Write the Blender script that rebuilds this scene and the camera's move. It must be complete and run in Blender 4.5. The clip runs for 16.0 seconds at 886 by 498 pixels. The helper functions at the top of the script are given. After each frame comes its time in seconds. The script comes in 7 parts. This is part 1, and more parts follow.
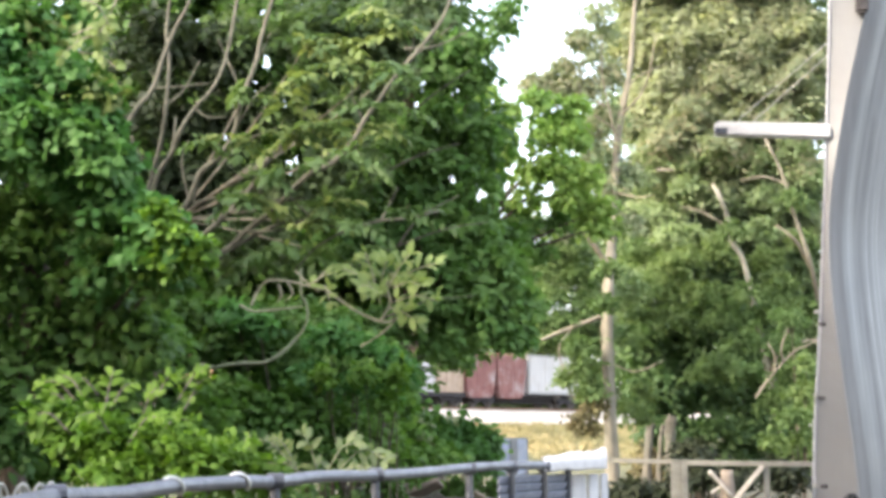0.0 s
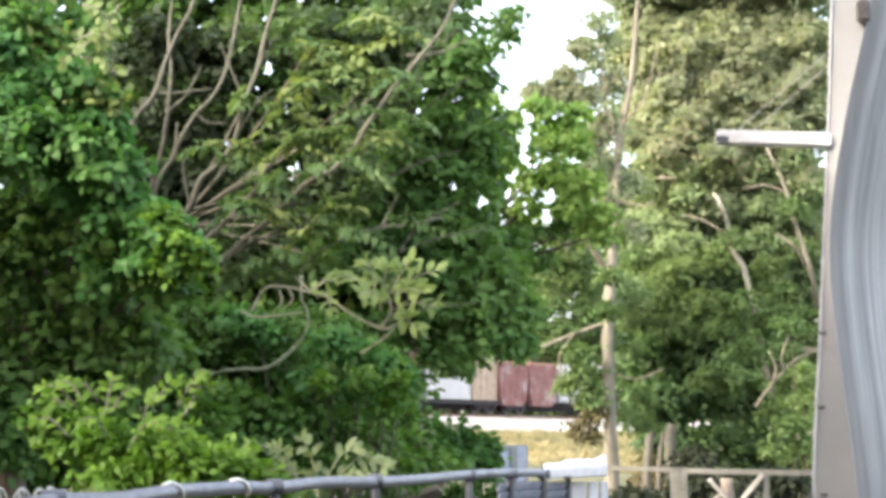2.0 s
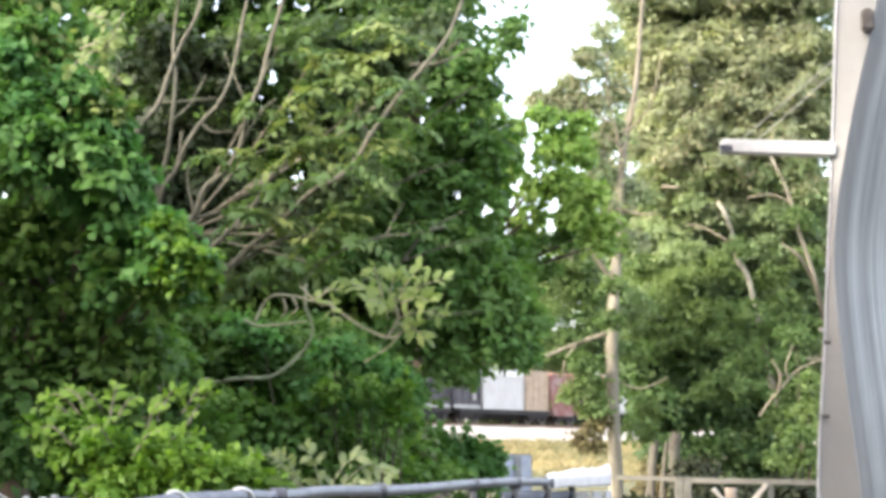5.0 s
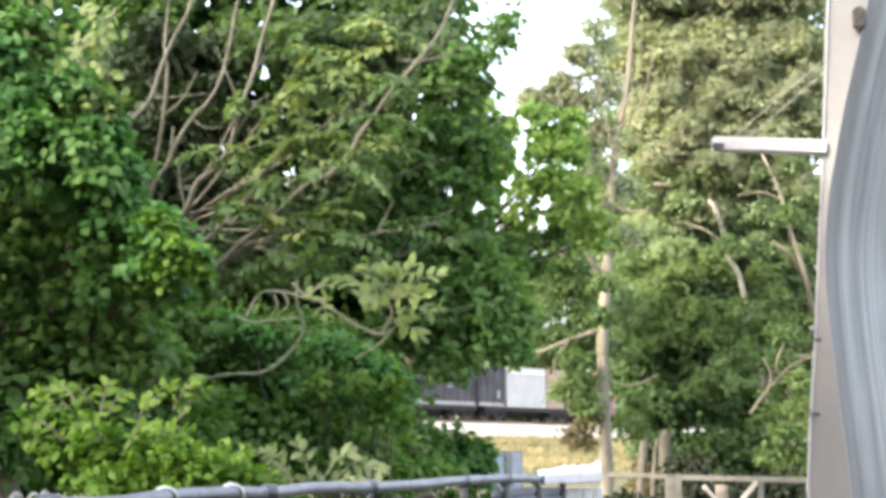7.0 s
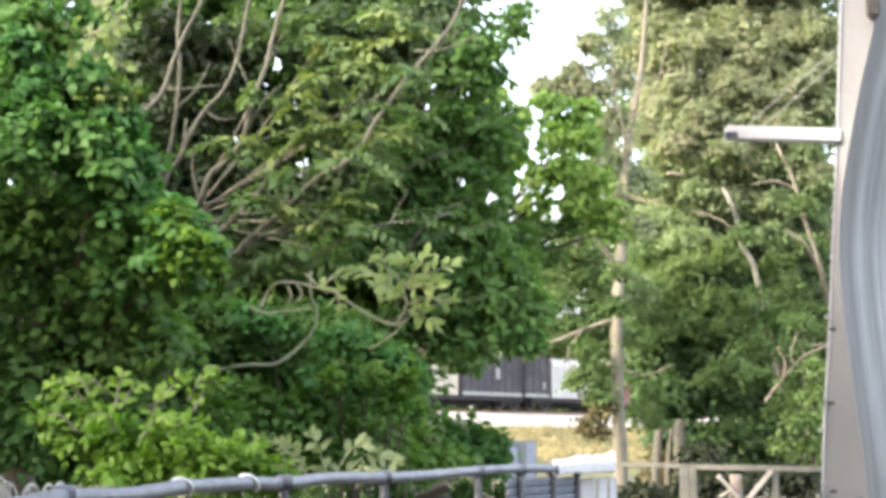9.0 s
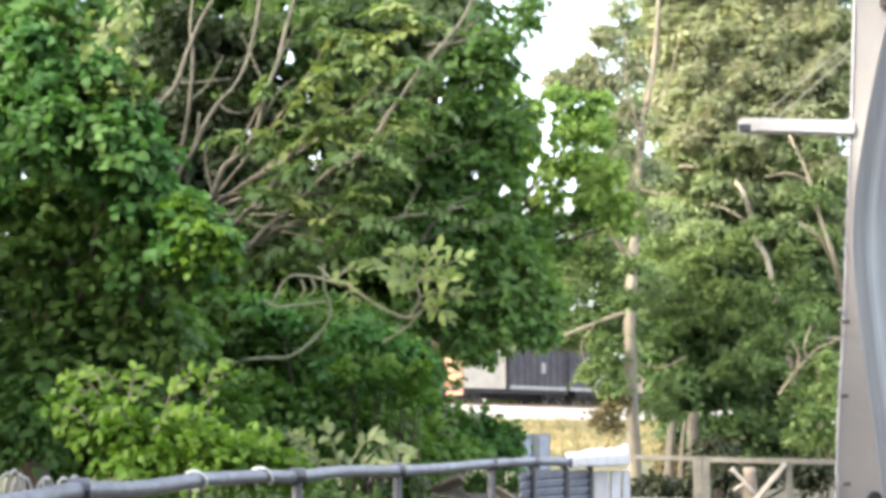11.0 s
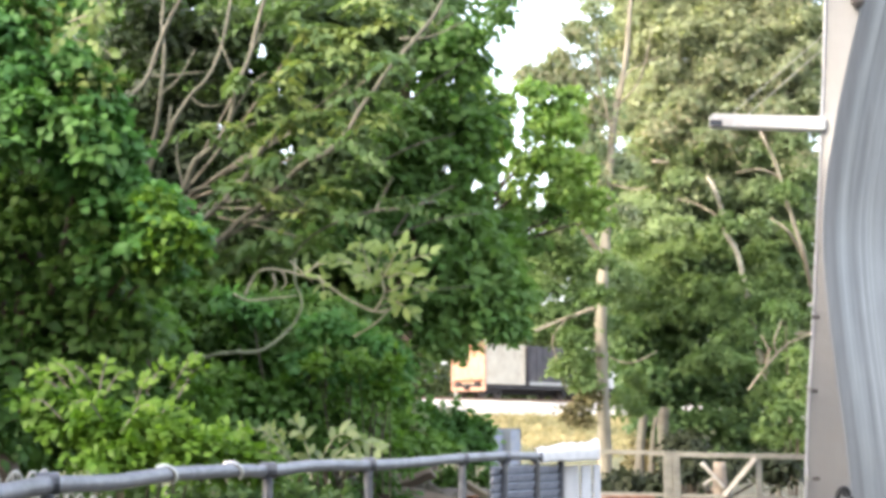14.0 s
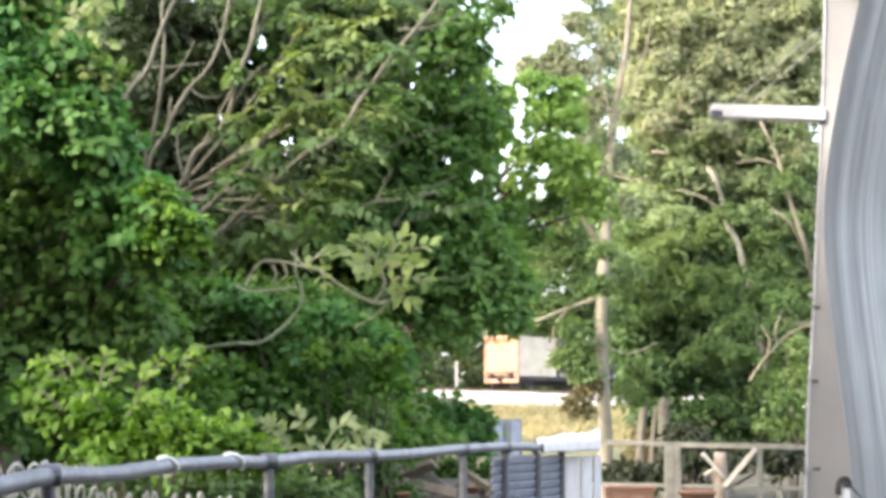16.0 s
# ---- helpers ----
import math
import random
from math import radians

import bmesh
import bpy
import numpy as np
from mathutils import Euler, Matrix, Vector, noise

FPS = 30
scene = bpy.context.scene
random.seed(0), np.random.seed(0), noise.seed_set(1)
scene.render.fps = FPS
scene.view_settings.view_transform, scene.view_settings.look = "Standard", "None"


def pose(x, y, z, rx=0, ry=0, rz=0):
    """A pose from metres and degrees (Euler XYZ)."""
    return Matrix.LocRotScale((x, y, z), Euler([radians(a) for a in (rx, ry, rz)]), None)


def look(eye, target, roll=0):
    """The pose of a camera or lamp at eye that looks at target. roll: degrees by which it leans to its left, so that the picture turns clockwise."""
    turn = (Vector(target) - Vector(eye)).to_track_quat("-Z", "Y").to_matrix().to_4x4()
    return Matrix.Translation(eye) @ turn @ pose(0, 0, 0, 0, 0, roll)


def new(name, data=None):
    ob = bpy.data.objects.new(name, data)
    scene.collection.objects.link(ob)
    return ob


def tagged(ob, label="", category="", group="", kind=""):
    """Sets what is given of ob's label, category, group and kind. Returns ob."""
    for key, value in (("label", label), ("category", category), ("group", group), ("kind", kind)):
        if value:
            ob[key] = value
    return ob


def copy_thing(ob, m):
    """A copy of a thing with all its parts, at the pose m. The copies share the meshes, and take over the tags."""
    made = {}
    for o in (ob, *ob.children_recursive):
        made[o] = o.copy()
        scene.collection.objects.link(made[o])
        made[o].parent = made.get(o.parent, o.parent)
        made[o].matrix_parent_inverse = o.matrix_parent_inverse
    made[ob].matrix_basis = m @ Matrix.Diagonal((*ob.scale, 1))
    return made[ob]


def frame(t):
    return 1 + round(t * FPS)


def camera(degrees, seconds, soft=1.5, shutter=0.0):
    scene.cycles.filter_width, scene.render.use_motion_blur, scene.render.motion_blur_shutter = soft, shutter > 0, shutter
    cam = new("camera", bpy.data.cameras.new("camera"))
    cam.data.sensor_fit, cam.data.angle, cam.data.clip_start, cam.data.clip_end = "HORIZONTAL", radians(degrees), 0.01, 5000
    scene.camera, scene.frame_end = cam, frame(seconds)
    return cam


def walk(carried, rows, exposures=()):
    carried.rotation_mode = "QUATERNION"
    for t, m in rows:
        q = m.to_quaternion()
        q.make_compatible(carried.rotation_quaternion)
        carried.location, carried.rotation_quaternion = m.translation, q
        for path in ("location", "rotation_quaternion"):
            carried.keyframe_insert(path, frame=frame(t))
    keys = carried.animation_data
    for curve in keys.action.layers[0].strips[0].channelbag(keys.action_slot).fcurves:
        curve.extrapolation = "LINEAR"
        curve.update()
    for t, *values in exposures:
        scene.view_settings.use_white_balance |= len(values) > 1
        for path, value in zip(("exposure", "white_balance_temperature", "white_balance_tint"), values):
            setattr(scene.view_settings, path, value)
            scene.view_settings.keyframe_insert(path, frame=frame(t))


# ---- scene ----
# A hand-held view over a back-yard fence to a slow goods train behind trees.
cam = camera(30.0, 16.0, soft=3.9)

# seconds, pan to the left, tilt upwards, roll (degrees); the viewer stands still
PATH = [
    (0, 0.183, 6.482, -0.253),
    (0.5, 0.078, 6.539, -0.218),
    (1, 0.587, 6.170, -0.338),
    (1.5, 0.489, 6.260, -0.169),
    (2, 0.208, 6.719, 0.034),
    (2.5, 0.434, 6.756, 0.097),
    (3, 0.456, 6.688, 0.052),
    (3.5, 0.662, 6.735, -0.046),
    (4, 0.505, 6.961, -0.009),
    (4.2, 0.333, 6.952, 0.083),
    (6.5, 0.400, 7.225, 0.136),
    (7, 0.051, 6.913, 0.240),
    (7.5, 0.307, 6.859, 0.071),
    (8, 0.742, 6.787, -0.052),
    (8.2, 0.599, 6.637, 0.155),
    (10.3, 0.387, 6.559, -0.147),
    (10.5, 0.648, 6.577, -0.192),
    (11, 0.972, 6.336, 0.030),
    (11.5, 0.743, 6.307, 0.066),
    (12, 0.506, 6.388, 0.161),
    (12.5, 0.453, 6.312, 0.055),
    (13, 0.481, 6.078, 0.059),
    (13.5, 0.246, 5.882, 0.211),
    (14, -0.015, 6.147, 0.114),
    (14.5, -0.138, 6.024, 0.132),
    (15, 0.191, 5.780, 0.282),
    (15.5, 0.111, 5.655, 0.427),
    (16, -0.000, 5.835, -0.000),
]
EYE = (0.0, 0.0, 1.6)
CAMERA_ROWS = [(t, pose(*EYE, 0, 0, pan) @ pose(0, 0, 0, 90 + tilt) @ pose(0, 0, 0, 0, 0, roll)) for t, pan, tilt, roll in PATH]
walk(cam, CAMERA_ROWS, exposures=[(0, 1.83), (7, 1.86), (10.5, 1.85), (12, 1.88), (14, 1.92), (16, 1.93)])

# ---- light ----
SUN_DIR = Vector((-0.72, -0.45, 0.53)).normalized()
world = bpy.data.worlds.new("sky")
scene.world = world
world.use_nodes = True
wn = world.node_tree.nodes
sky = wn.new("ShaderNodeTexSky")
sky.sky_type = "NISHITA"
sky.sun_disc = False
sky.sun_elevation = math.asin(SUN_DIR.z)
sky.sun_rotation = math.atan2(SUN_DIR.x, SUN_DIR.y)
sky.air_density, sky.dust_density, sky.ozone_density = 1.0, 5.0, 0.4
wn["Background"].inputs["Strength"].default_value = 0.15
haze = wn.new("ShaderNodeMix")
haze.data_type, haze.blend_type = "RGBA", "ADD"
haze.inputs[0].default_value = 1.0
haze.inputs[7].default_value = (2.6, 2.6, 2.65, 1)
world.node_tree.links.new(sky.outputs["Color"], haze.inputs[6])
world.node_tree.links.new(haze.outputs[2], wn["Background"].inputs["Color"])
sun_data = bpy.data.lights.new("sun", "SUN")
sun_data.energy, sun_data.angle, sun_data.color = 1.18, radians(1.0), (1.0, 0.945, 0.83)
sun = new("sun", sun_data)
sun.matrix_world = look(SUN_DIR * 60, (0, 0, 0))


# ---- materials ----
def material(name):
    m = bpy.data.materials.new(name)
    m.use_nodes = True
    nt = m.node_tree
    return m, nt, nt.nodes["Principled BSDF"]


def noise_tex(nt, scale, detail=4.0, rough=0.6, stretch=None, space="Object"):
    n = nt.nodes.new("ShaderNodeTexNoise")
    n.inputs["Scale"].default_value, n.inputs["Detail"].default_value, n.inputs["Roughness"].default_value = scale, detail, rough
    tc = nt.nodes.new("ShaderNodeTexCoord")
    if stretch:
        mp = nt.nodes.new("ShaderNodeMapping")
        mp.inputs["Scale"].default_value = stretch
        nt.links.new(tc.outputs[space], mp.inputs["Vector"])
        nt.links.new(mp.outputs["Vector"], n.inputs["Vector"])
    else:
        nt.links.new(tc.outputs[space], n.inputs["Vector"])
    return n.outputs["Fac"]


def ramp(nt, fac, stops):
    r = nt.nodes.new("ShaderNodeValToRGB")
    e = r.color_ramp.elements
    while len(e) < len(stops):
        e.new(0.5)
    for el, (p, c) in zip(e, stops):
        el.position, el.color = p, (*c, 1)
    nt.links.new(fac, r.inputs["Fac"])
    return r.outputs["Color"]


def mixed(nt, fac, a, b, mode="MIX"):
    n = nt.nodes.new("ShaderNodeMix")
    n.data_type, n.blend_type = "RGBA", mode
    for sock, v in ((n.inputs[0], fac), (n.inputs[6], a), (n.inputs[7], b)):
        if isinstance(v, (int, float)):
            sock.default_value = v
        elif isinstance(v, tuple):
            sock.default_value = (*v, 1)
        else:
            nt.links.new(v, sock)
    return n.outputs[2]


def bumped(nt, bsdf, height, strength, dist=0.01):
    b = nt.nodes.new("ShaderNodeBump")
    b.inputs["Strength"].default_value, b.inputs["Distance"].default_value = strength, dist
    nt.links.new(height, b.inputs["Height"])
    nt.links.new(b.outputs["Normal"], bsdf.inputs["Normal"])


def surface(name, dark, light, scale, rough=0.6, metal=0.0, bump=0.3, stretch=None, dirt=None, dirt_scale=2.0, bump_dist=0.01):
    """A worn surface: two colours mixed by fine grain, and stains of a third at a larger scale."""
    m, nt, b = material(name)
    fine = noise_tex(nt, scale, 6, 0.65, stretch)
    col = ramp(nt, fine, [(0.32, dark), (0.68, light)])
    if dirt:
        col = mixed(nt, ramp(nt, noise_tex(nt, dirt_scale, 5, 0.7), [(0.5, (0, 0, 0)), (0.72, (1, 1, 1))]), col, dirt)
    nt.links.new(col, b.inputs["Base Color"])
    b.inputs["Metallic"].default_value = metal
    nt.links.new(ramp(nt, noise_tex(nt, scale * 0.4), [(0.3, (rough * 0.8,) * 3), (0.7, (min(1, rough * 1.2),) * 3)]), b.inputs["Roughness"])
    if bump:
        bumped(nt, b, fine, bump, bump_dist)
    return m


def leaf_material(name, dark, mid, light, through_light=0.42, patch=0.8, gloss=0.56, single=False):
    """Leaves: each its own shade, drifting over the crown, with light coming through the blade."""
    m, nt, b = material(name)
    own = nt.nodes.new("ShaderNodeObjectInfo").outputs["Random"] if single else nt.nodes.new("ShaderNodeNewGeometry").outputs["Random Per Island"]
    own = ramp(nt, own, [(0.0, dark), (0.55, mid), (1.0, light)])
    drift = ramp(nt, noise_tex(nt, patch, 2), [(0.35, (0.62, 0.72, 0.62)), (0.65, (1.12, 1.08, 0.95))])
    col = mixed(nt, 1.0, own, drift, "MULTIPLY")
    nt.links.new(col, b.inputs["Base Color"])
    b.inputs["Roughness"].default_value = gloss
    b.inputs["Specular IOR Level"].default_value = 0.3
    tr = nt.nodes.new("ShaderNodeBsdfTranslucent")
    nt.links.new(mixed(nt, 1.0, col, (1.15, 1.2, 0.72), "MULTIPLY"), tr.inputs["Color"])
    mx = nt.nodes.new("ShaderNodeMixShader")
    mx.inputs[0].default_value = through_light
    nt.links.new(b.outputs[0], mx.inputs[1])
    nt.links.new(tr.outputs[0], mx.inputs[2])
    nt.links.new(mx.outputs[0], nt.nodes["Material Output"].inputs["Surface"])
    return m


LEAF_MID = leaf_material("broad_leaf", (0.077, 0.193, 0.057), (0.087, 0.214, 0.064), (0.107, 0.237, 0.073), 0.45)
LEAF_BRIGHT = leaf_material("young_leaf", (0.099, 0.194, 0.026), (0.114, 0.217, 0.029), (0.143, 0.252, 0.040), 0.45)
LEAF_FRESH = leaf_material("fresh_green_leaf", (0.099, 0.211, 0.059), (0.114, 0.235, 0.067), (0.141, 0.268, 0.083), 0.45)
LEAF_BRIGHT_PIECE = leaf_material("young_frond_leaf", (0.100, 0.187, 0.023), (0.116, 0.208, 0.026), (0.142, 0.241, 0.034), 0.45, single=True)
LEAF_OLIVE = leaf_material("olive_leaf", (0.085, 0.141, 0.057), (0.099, 0.162, 0.065), (0.124, 0.184, 0.079), 0.45)
LEAF_YELLOWISH = leaf_material("yellowish_leaf", (0.196, 0.244, 0.094), (0.224, 0.274, 0.108), (0.272, 0.316, 0.132), 0.4, 0.9)
# Darkened green that stands in for shade inside the broad-leaved crown.
LEAF_CROWN_SHADE = leaf_material("shade_toned_inner_leaf", (0.054, 0.124, 0.039), (0.064, 0.142, 0.045), (0.080, 0.166, 0.053), 0.45)
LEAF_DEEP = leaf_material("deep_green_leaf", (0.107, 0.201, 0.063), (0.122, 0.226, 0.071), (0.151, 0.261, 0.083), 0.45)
# Darker green whose tone stands in for shade.
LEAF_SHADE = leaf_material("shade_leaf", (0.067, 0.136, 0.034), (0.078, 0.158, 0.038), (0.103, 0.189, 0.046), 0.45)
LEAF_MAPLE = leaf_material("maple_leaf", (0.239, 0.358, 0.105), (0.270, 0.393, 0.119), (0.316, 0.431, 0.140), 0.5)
# Far leaves are paled and greyed: distance haze is put into their colours.
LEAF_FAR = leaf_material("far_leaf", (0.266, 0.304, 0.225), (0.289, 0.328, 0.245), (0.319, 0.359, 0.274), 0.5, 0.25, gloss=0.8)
LEAF_MIST = leaf_material("haze_paled_inner_leaf", (0.326, 0.360, 0.265), (0.367, 0.400, 0.298), (0.418, 0.450, 0.335), 0.55, 0.25, gloss=0.8)
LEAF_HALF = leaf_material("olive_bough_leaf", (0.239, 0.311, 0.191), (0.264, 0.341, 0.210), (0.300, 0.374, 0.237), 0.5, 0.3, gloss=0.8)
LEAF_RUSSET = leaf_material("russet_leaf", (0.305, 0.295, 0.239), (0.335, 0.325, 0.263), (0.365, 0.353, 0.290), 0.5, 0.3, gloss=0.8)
LEAF_DRY = leaf_material("dry_brown_leaf", (0.11, 0.09, 0.05), (0.17, 0.135, 0.075), (0.24, 0.195, 0.11), 0.3, 0.4)
# Near-black green: the tree shade behind the gate is put into this colour.
LEAF_THICKET_SHADE = leaf_material("shade_toned_thicket_leaf", (0.019, 0.025, 0.013), (0.024, 0.032, 0.016), (0.033, 0.040, 0.020), 0.25)
LEAF_INNER = leaf_material("brownish_inner_leaf", (0.096, 0.137, 0.073), (0.109, 0.156, 0.083), (0.132, 0.182, 0.096), 0.45)
# Undergrowth green, picked for shaded growth rather than for a species.
LEAF_UNDERGROWTH = leaf_material("undergrowth_leaf", (0.092, 0.185, 0.038), (0.111, 0.219, 0.045), (0.143, 0.256, 0.052), 0.4)
# Dark tone for this tree's inner leaves, in place of real shade.
LEAF_STEM_SHADE = leaf_material("shade_toned_stem_leaf", (0.026, 0.041, 0.020), (0.031, 0.047, 0.023), (0.039, 0.058, 0.028), 0.4)
# Far greens in a darker and a lighter tone; the darker stands for shade.
LEAF_FAR_SHADE = leaf_material("far_shade_toned_leaf", (0.078, 0.136, 0.058), (0.093, 0.157, 0.065), (0.118, 0.184, 0.079), 0.4, 0.3)
LEAF_FAR_GREEN = leaf_material("far_green_leaf", (0.132, 0.194, 0.081), (0.149, 0.215, 0.091), (0.178, 0.245, 0.108), 0.48, 0.4, gloss=0.8)
LEAF_YELLOW_PIECE = leaf_material("curled_pale_leaf", (0.169, 0.226, 0.089), (0.197, 0.257, 0.104), (0.235, 0.293, 0.128), 0.4, single=True)
LEAF_PALE = leaf_material("pale_leaf", (0.204, 0.269, 0.100), (0.240, 0.306, 0.116), (0.290, 0.355, 0.144), 0.45, single=True)
LEAF_SPROUT = leaf_material("pale_sprout_leaf", (0.171, 0.211, 0.114), (0.198, 0.239, 0.132), (0.236, 0.274, 0.157), 0.4, single=True)
LEAF_WOODS = leaf_material("woods_leaf", (0.04, 0.06, 0.03), (0.075, 0.10, 0.05), (0.12, 0.15, 0.07), 0.35, 0.05)
BARK = surface("grey_brown_bark", (0.065, 0.058, 0.047), (0.15, 0.136, 0.11), 22, 0.85, bump=0.7, stretch=(1, 1, 0.25), dirt=(0.16, 0.165, 0.13), dirt_scale=1.5)
BARK_PALE = surface("pale_bark", (0.14, 0.122, 0.088), (0.265, 0.235, 0.178), 9, 0.8, bump=0.5, stretch=(1, 1, 0.4), dirt=(0.20, 0.185, 0.15), dirt_scale=0.9)
BARK_TRUNK = surface("brown_grey_trunk_bark", (0.142, 0.128, 0.098), (0.270, 0.245, 0.192), 9, 0.85, bump=0.6, stretch=(1, 1, 0.3), dirt=(0.25, 0.22, 0.18), dirt_scale=0.8)
BARK_BIRCH = surface("cream_birch_bark", (0.246, 0.230, 0.180), (0.396, 0.373, 0.310), 7, 0.75, bump=0.4, stretch=(1, 1, 0.6), dirt=(0.12, 0.10, 0.08), dirt_scale=1.6)
BARK_STEM = surface("brown_grey_stem_bark", (0.060, 0.057, 0.042), (0.150, 0.143, 0.106), 20, 0.85, bump=0.6, stretch=(1, 1, 0.3), dirt=(0.15, 0.14, 0.11), dirt_scale=1.3)
BARK_OLIVE = surface("grey_olive_bark", (0.150, 0.167, 0.095), (0.270, 0.297, 0.180), 20, 0.8, bump=0.5, stretch=(1, 1, 0.4))
TWIG_TAN = surface("tan_twig_bark", (0.220, 0.205, 0.130), (0.350, 0.331, 0.220), 24, 0.8, bump=0.3)
BARK_DARK = surface("dark_bark", (0.05, 0.04, 0.03), (0.13, 0.10, 0.075), 14, 0.9, bump=0.6, stretch=(1, 1, 0.3))
PIPE = surface("weathered_grey_pipe", (0.125, 0.13, 0.155), (0.235, 0.24, 0.27), 30, 0.42, 0.3, 0.15, dirt=(0.12, 0.12, 0.13), dirt_scale=5)
POST_STEEL = surface("dull_post_steel", (0.064, 0.068, 0.082), (0.135, 0.143, 0.164), 24, 0.5, 0.3, 0.2, dirt=(0.10, 0.09, 0.08), dirt_scale=4)
SLAT_GREY = surface("blue_grey_slat", (0.205, 0.221, 0.273), (0.336, 0.356, 0.432), 16, 0.6, 0.1, 0.2)
END_BOARD = surface("pale_weathered_board", (0.469, 0.476, 0.503), (0.662, 0.660, 0.680), 14, 0.6, 0.0, 0.2, stretch=(1, 1, 0.2), dirt=(0.42, 0.42, 0.44), dirt_scale=3)
WHITE_TIE = surface("white_plastic_tie", (0.70, 0.70, 0.66), (0.85, 0.85, 0.82), 30, 0.45, bump=0.1)
HOSE = surface("off_white_hose_plastic", (0.340, 0.332, 0.289), (0.459, 0.451, 0.399), 30, 0.5, bump=0.1)
WHITE_PAINT = surface("white_paint", (0.66, 0.66, 0.66), (0.82, 0.82, 0.82), 10, 0.4, bump=0.08, dirt=(0.55, 0.52, 0.48), dirt_scale=3)
CLOTH = surface("white_sheet_cloth", (0.570, 0.552, 0.558), (0.718, 0.699, 0.702), 40, 0.8, bump=0.2, dirt=(0.55, 0.51, 0.49), dirt_scale=4)
CASING = surface("off_white_painted_casing", (0.260, 0.255, 0.252), (0.318, 0.311, 0.303), 8, 0.5, bump=0.1, stretch=(1, 1, 0.2), dirt=(0.30, 0.28, 0.26), dirt_scale=2.5)
# Stretched noise paints upright light streaks that imitate reflections on the plastic.
SHEETING = surface("grey_plastic_sheeting", (0.172, 0.175, 0.183), (0.246, 0.249, 0.259), 26, 0.36, 0.0, 0.12, stretch=(1, 1, 0.025), dirt=(0.19, 0.19, 0.195), dirt_scale=3)
SIDING = surface("grey_brown_siding", (0.16, 0.15, 0.14), (0.26, 0.24, 0.22), 6, 0.8, bump=0.2, stretch=(0.2, 1, 1))
BLACK_RUBBER = surface("black_rubber", (0.015, 0.015, 0.016), (0.04, 0.04, 0.04), 30, 0.5, bump=0.1)
DARK_METAL = surface("dark_fastener_metal", (0.07, 0.06, 0.055), (0.18, 0.16, 0.15), 30, 0.5, 0.5, 0.2)
GATE_WOOD = surface("weathered_gate_timber", (0.120, 0.115, 0.101), (0.207, 0.202, 0.179), 18, 0.8, bump=0.4, stretch=(0.3, 1, 1), dirt=(0.2, 0.2, 0.16), dirt_scale=2)
BRACE_WOOD = surface("pale_sawn_timber", (0.29, 0.265, 0.235), (0.43, 0.40, 0.36), 14, 0.75, bump=0.3)
LOG_WOOD = surface("stripped_log", (0.156, 0.123, 0.097), (0.262, 0.217, 0.176), 10, 0.85, bump=0.5, stretch=(1, 1, 0.3))
CLAY = surface("orange_clay", (0.197, 0.092, 0.058), (0.289, 0.158, 0.104), 12, 0.8, bump=0.2, dirt=(0.30, 0.22, 0.17), dirt_scale=5)
CABINET = surface("blue_grey_cabinet_paint", (0.081, 0.112, 0.183), (0.112, 0.150, 0.234), 6, 0.6, bump=0.1, dirt=(0.15, 0.18, 0.23), dirt_scale=2)
CABINET_DARK = surface("dark_blue_grey_paint", (0.045, 0.06, 0.08), (0.085, 0.105, 0.135), 6, 0.6, bump=0.1)
BALLAST = surface("pale_limestone_ballast", (0.336, 0.308, 0.272), (0.528, 0.480, 0.428), 9, 0.95, bump=0.9, bump_dist=0.06, dirt=(0.36, 0.315, 0.26), dirt_scale=0.35)
RAIL_STEEL = surface("rusty_rail_steel", (0.16, 0.09, 0.06), (0.30, 0.20, 0.14), 12, 0.6, 0.6, 0.2)
SLEEPER = surface("creosoted_sleeper", (0.06, 0.05, 0.04), (0.15, 0.12, 0.10), 8, 0.9, bump=0.4)
UNDERFRAME = surface("sooty_underframe", (0.015, 0.014, 0.016), (0.05, 0.045, 0.05), 5, 0.8, 0.2, 0.3)
WHEEL_STEEL = surface("wheel_steel", (0.06, 0.05, 0.05), (0.15, 0.13, 0.12), 8, 0.5, 0.7, 0.2)
BOX_WHITE = surface("white_container_paint", (0.44, 0.43, 0.44), (0.55, 0.54, 0.545), 1.5, 0.5, bump=0.05, stretch=(1, 1, 0.3), dirt=(0.42, 0.41, 0.40), dirt_scale=0.9)
BOX_TAN = surface("tan_container_paint", (0.46, 0.41, 0.34), (0.58, 0.53, 0.45), 1.5, 0.6, bump=0.05, dirt=(0.40, 0.34, 0.27), dirt_scale=0.9)
BOX_DARK = surface("dark_grey_container_paint", (0.036, 0.033, 0.042), (0.072, 0.066, 0.081), 1.5, 0.6, bump=0.05, dirt=(0.09, 0.08, 0.085), dirt_scale=0.8)
BOX_SILL = surface("grey_sill_paint", (0.26, 0.26, 0.26), (0.38, 0.38, 0.37), 2, 0.6, bump=0.05)
BOX_RED = surface("rust_red_bin_paint", (0.17, 0.07, 0.065), (0.27, 0.125, 0.115), 1.6, 0.7, bump=0.1, dirt=(0.42, 0.35, 0.35), dirt_scale=0.75)
BOX_BROWN = surface("brown_bin_paint", (0.36, 0.27, 0.20), (0.46, 0.36, 0.28), 1.6, 0.7, bump=0.1, dirt=(0.25, 0.18, 0.14), dirt_scale=0.9)
BOX_ORANGE = surface("orange_end_paint", (0.36, 0.18, 0.12), (0.48, 0.31, 0.23), 2.2, 0.7, bump=0.1, dirt=(0.30, 0.09, 0.06), dirt_scale=1.3)
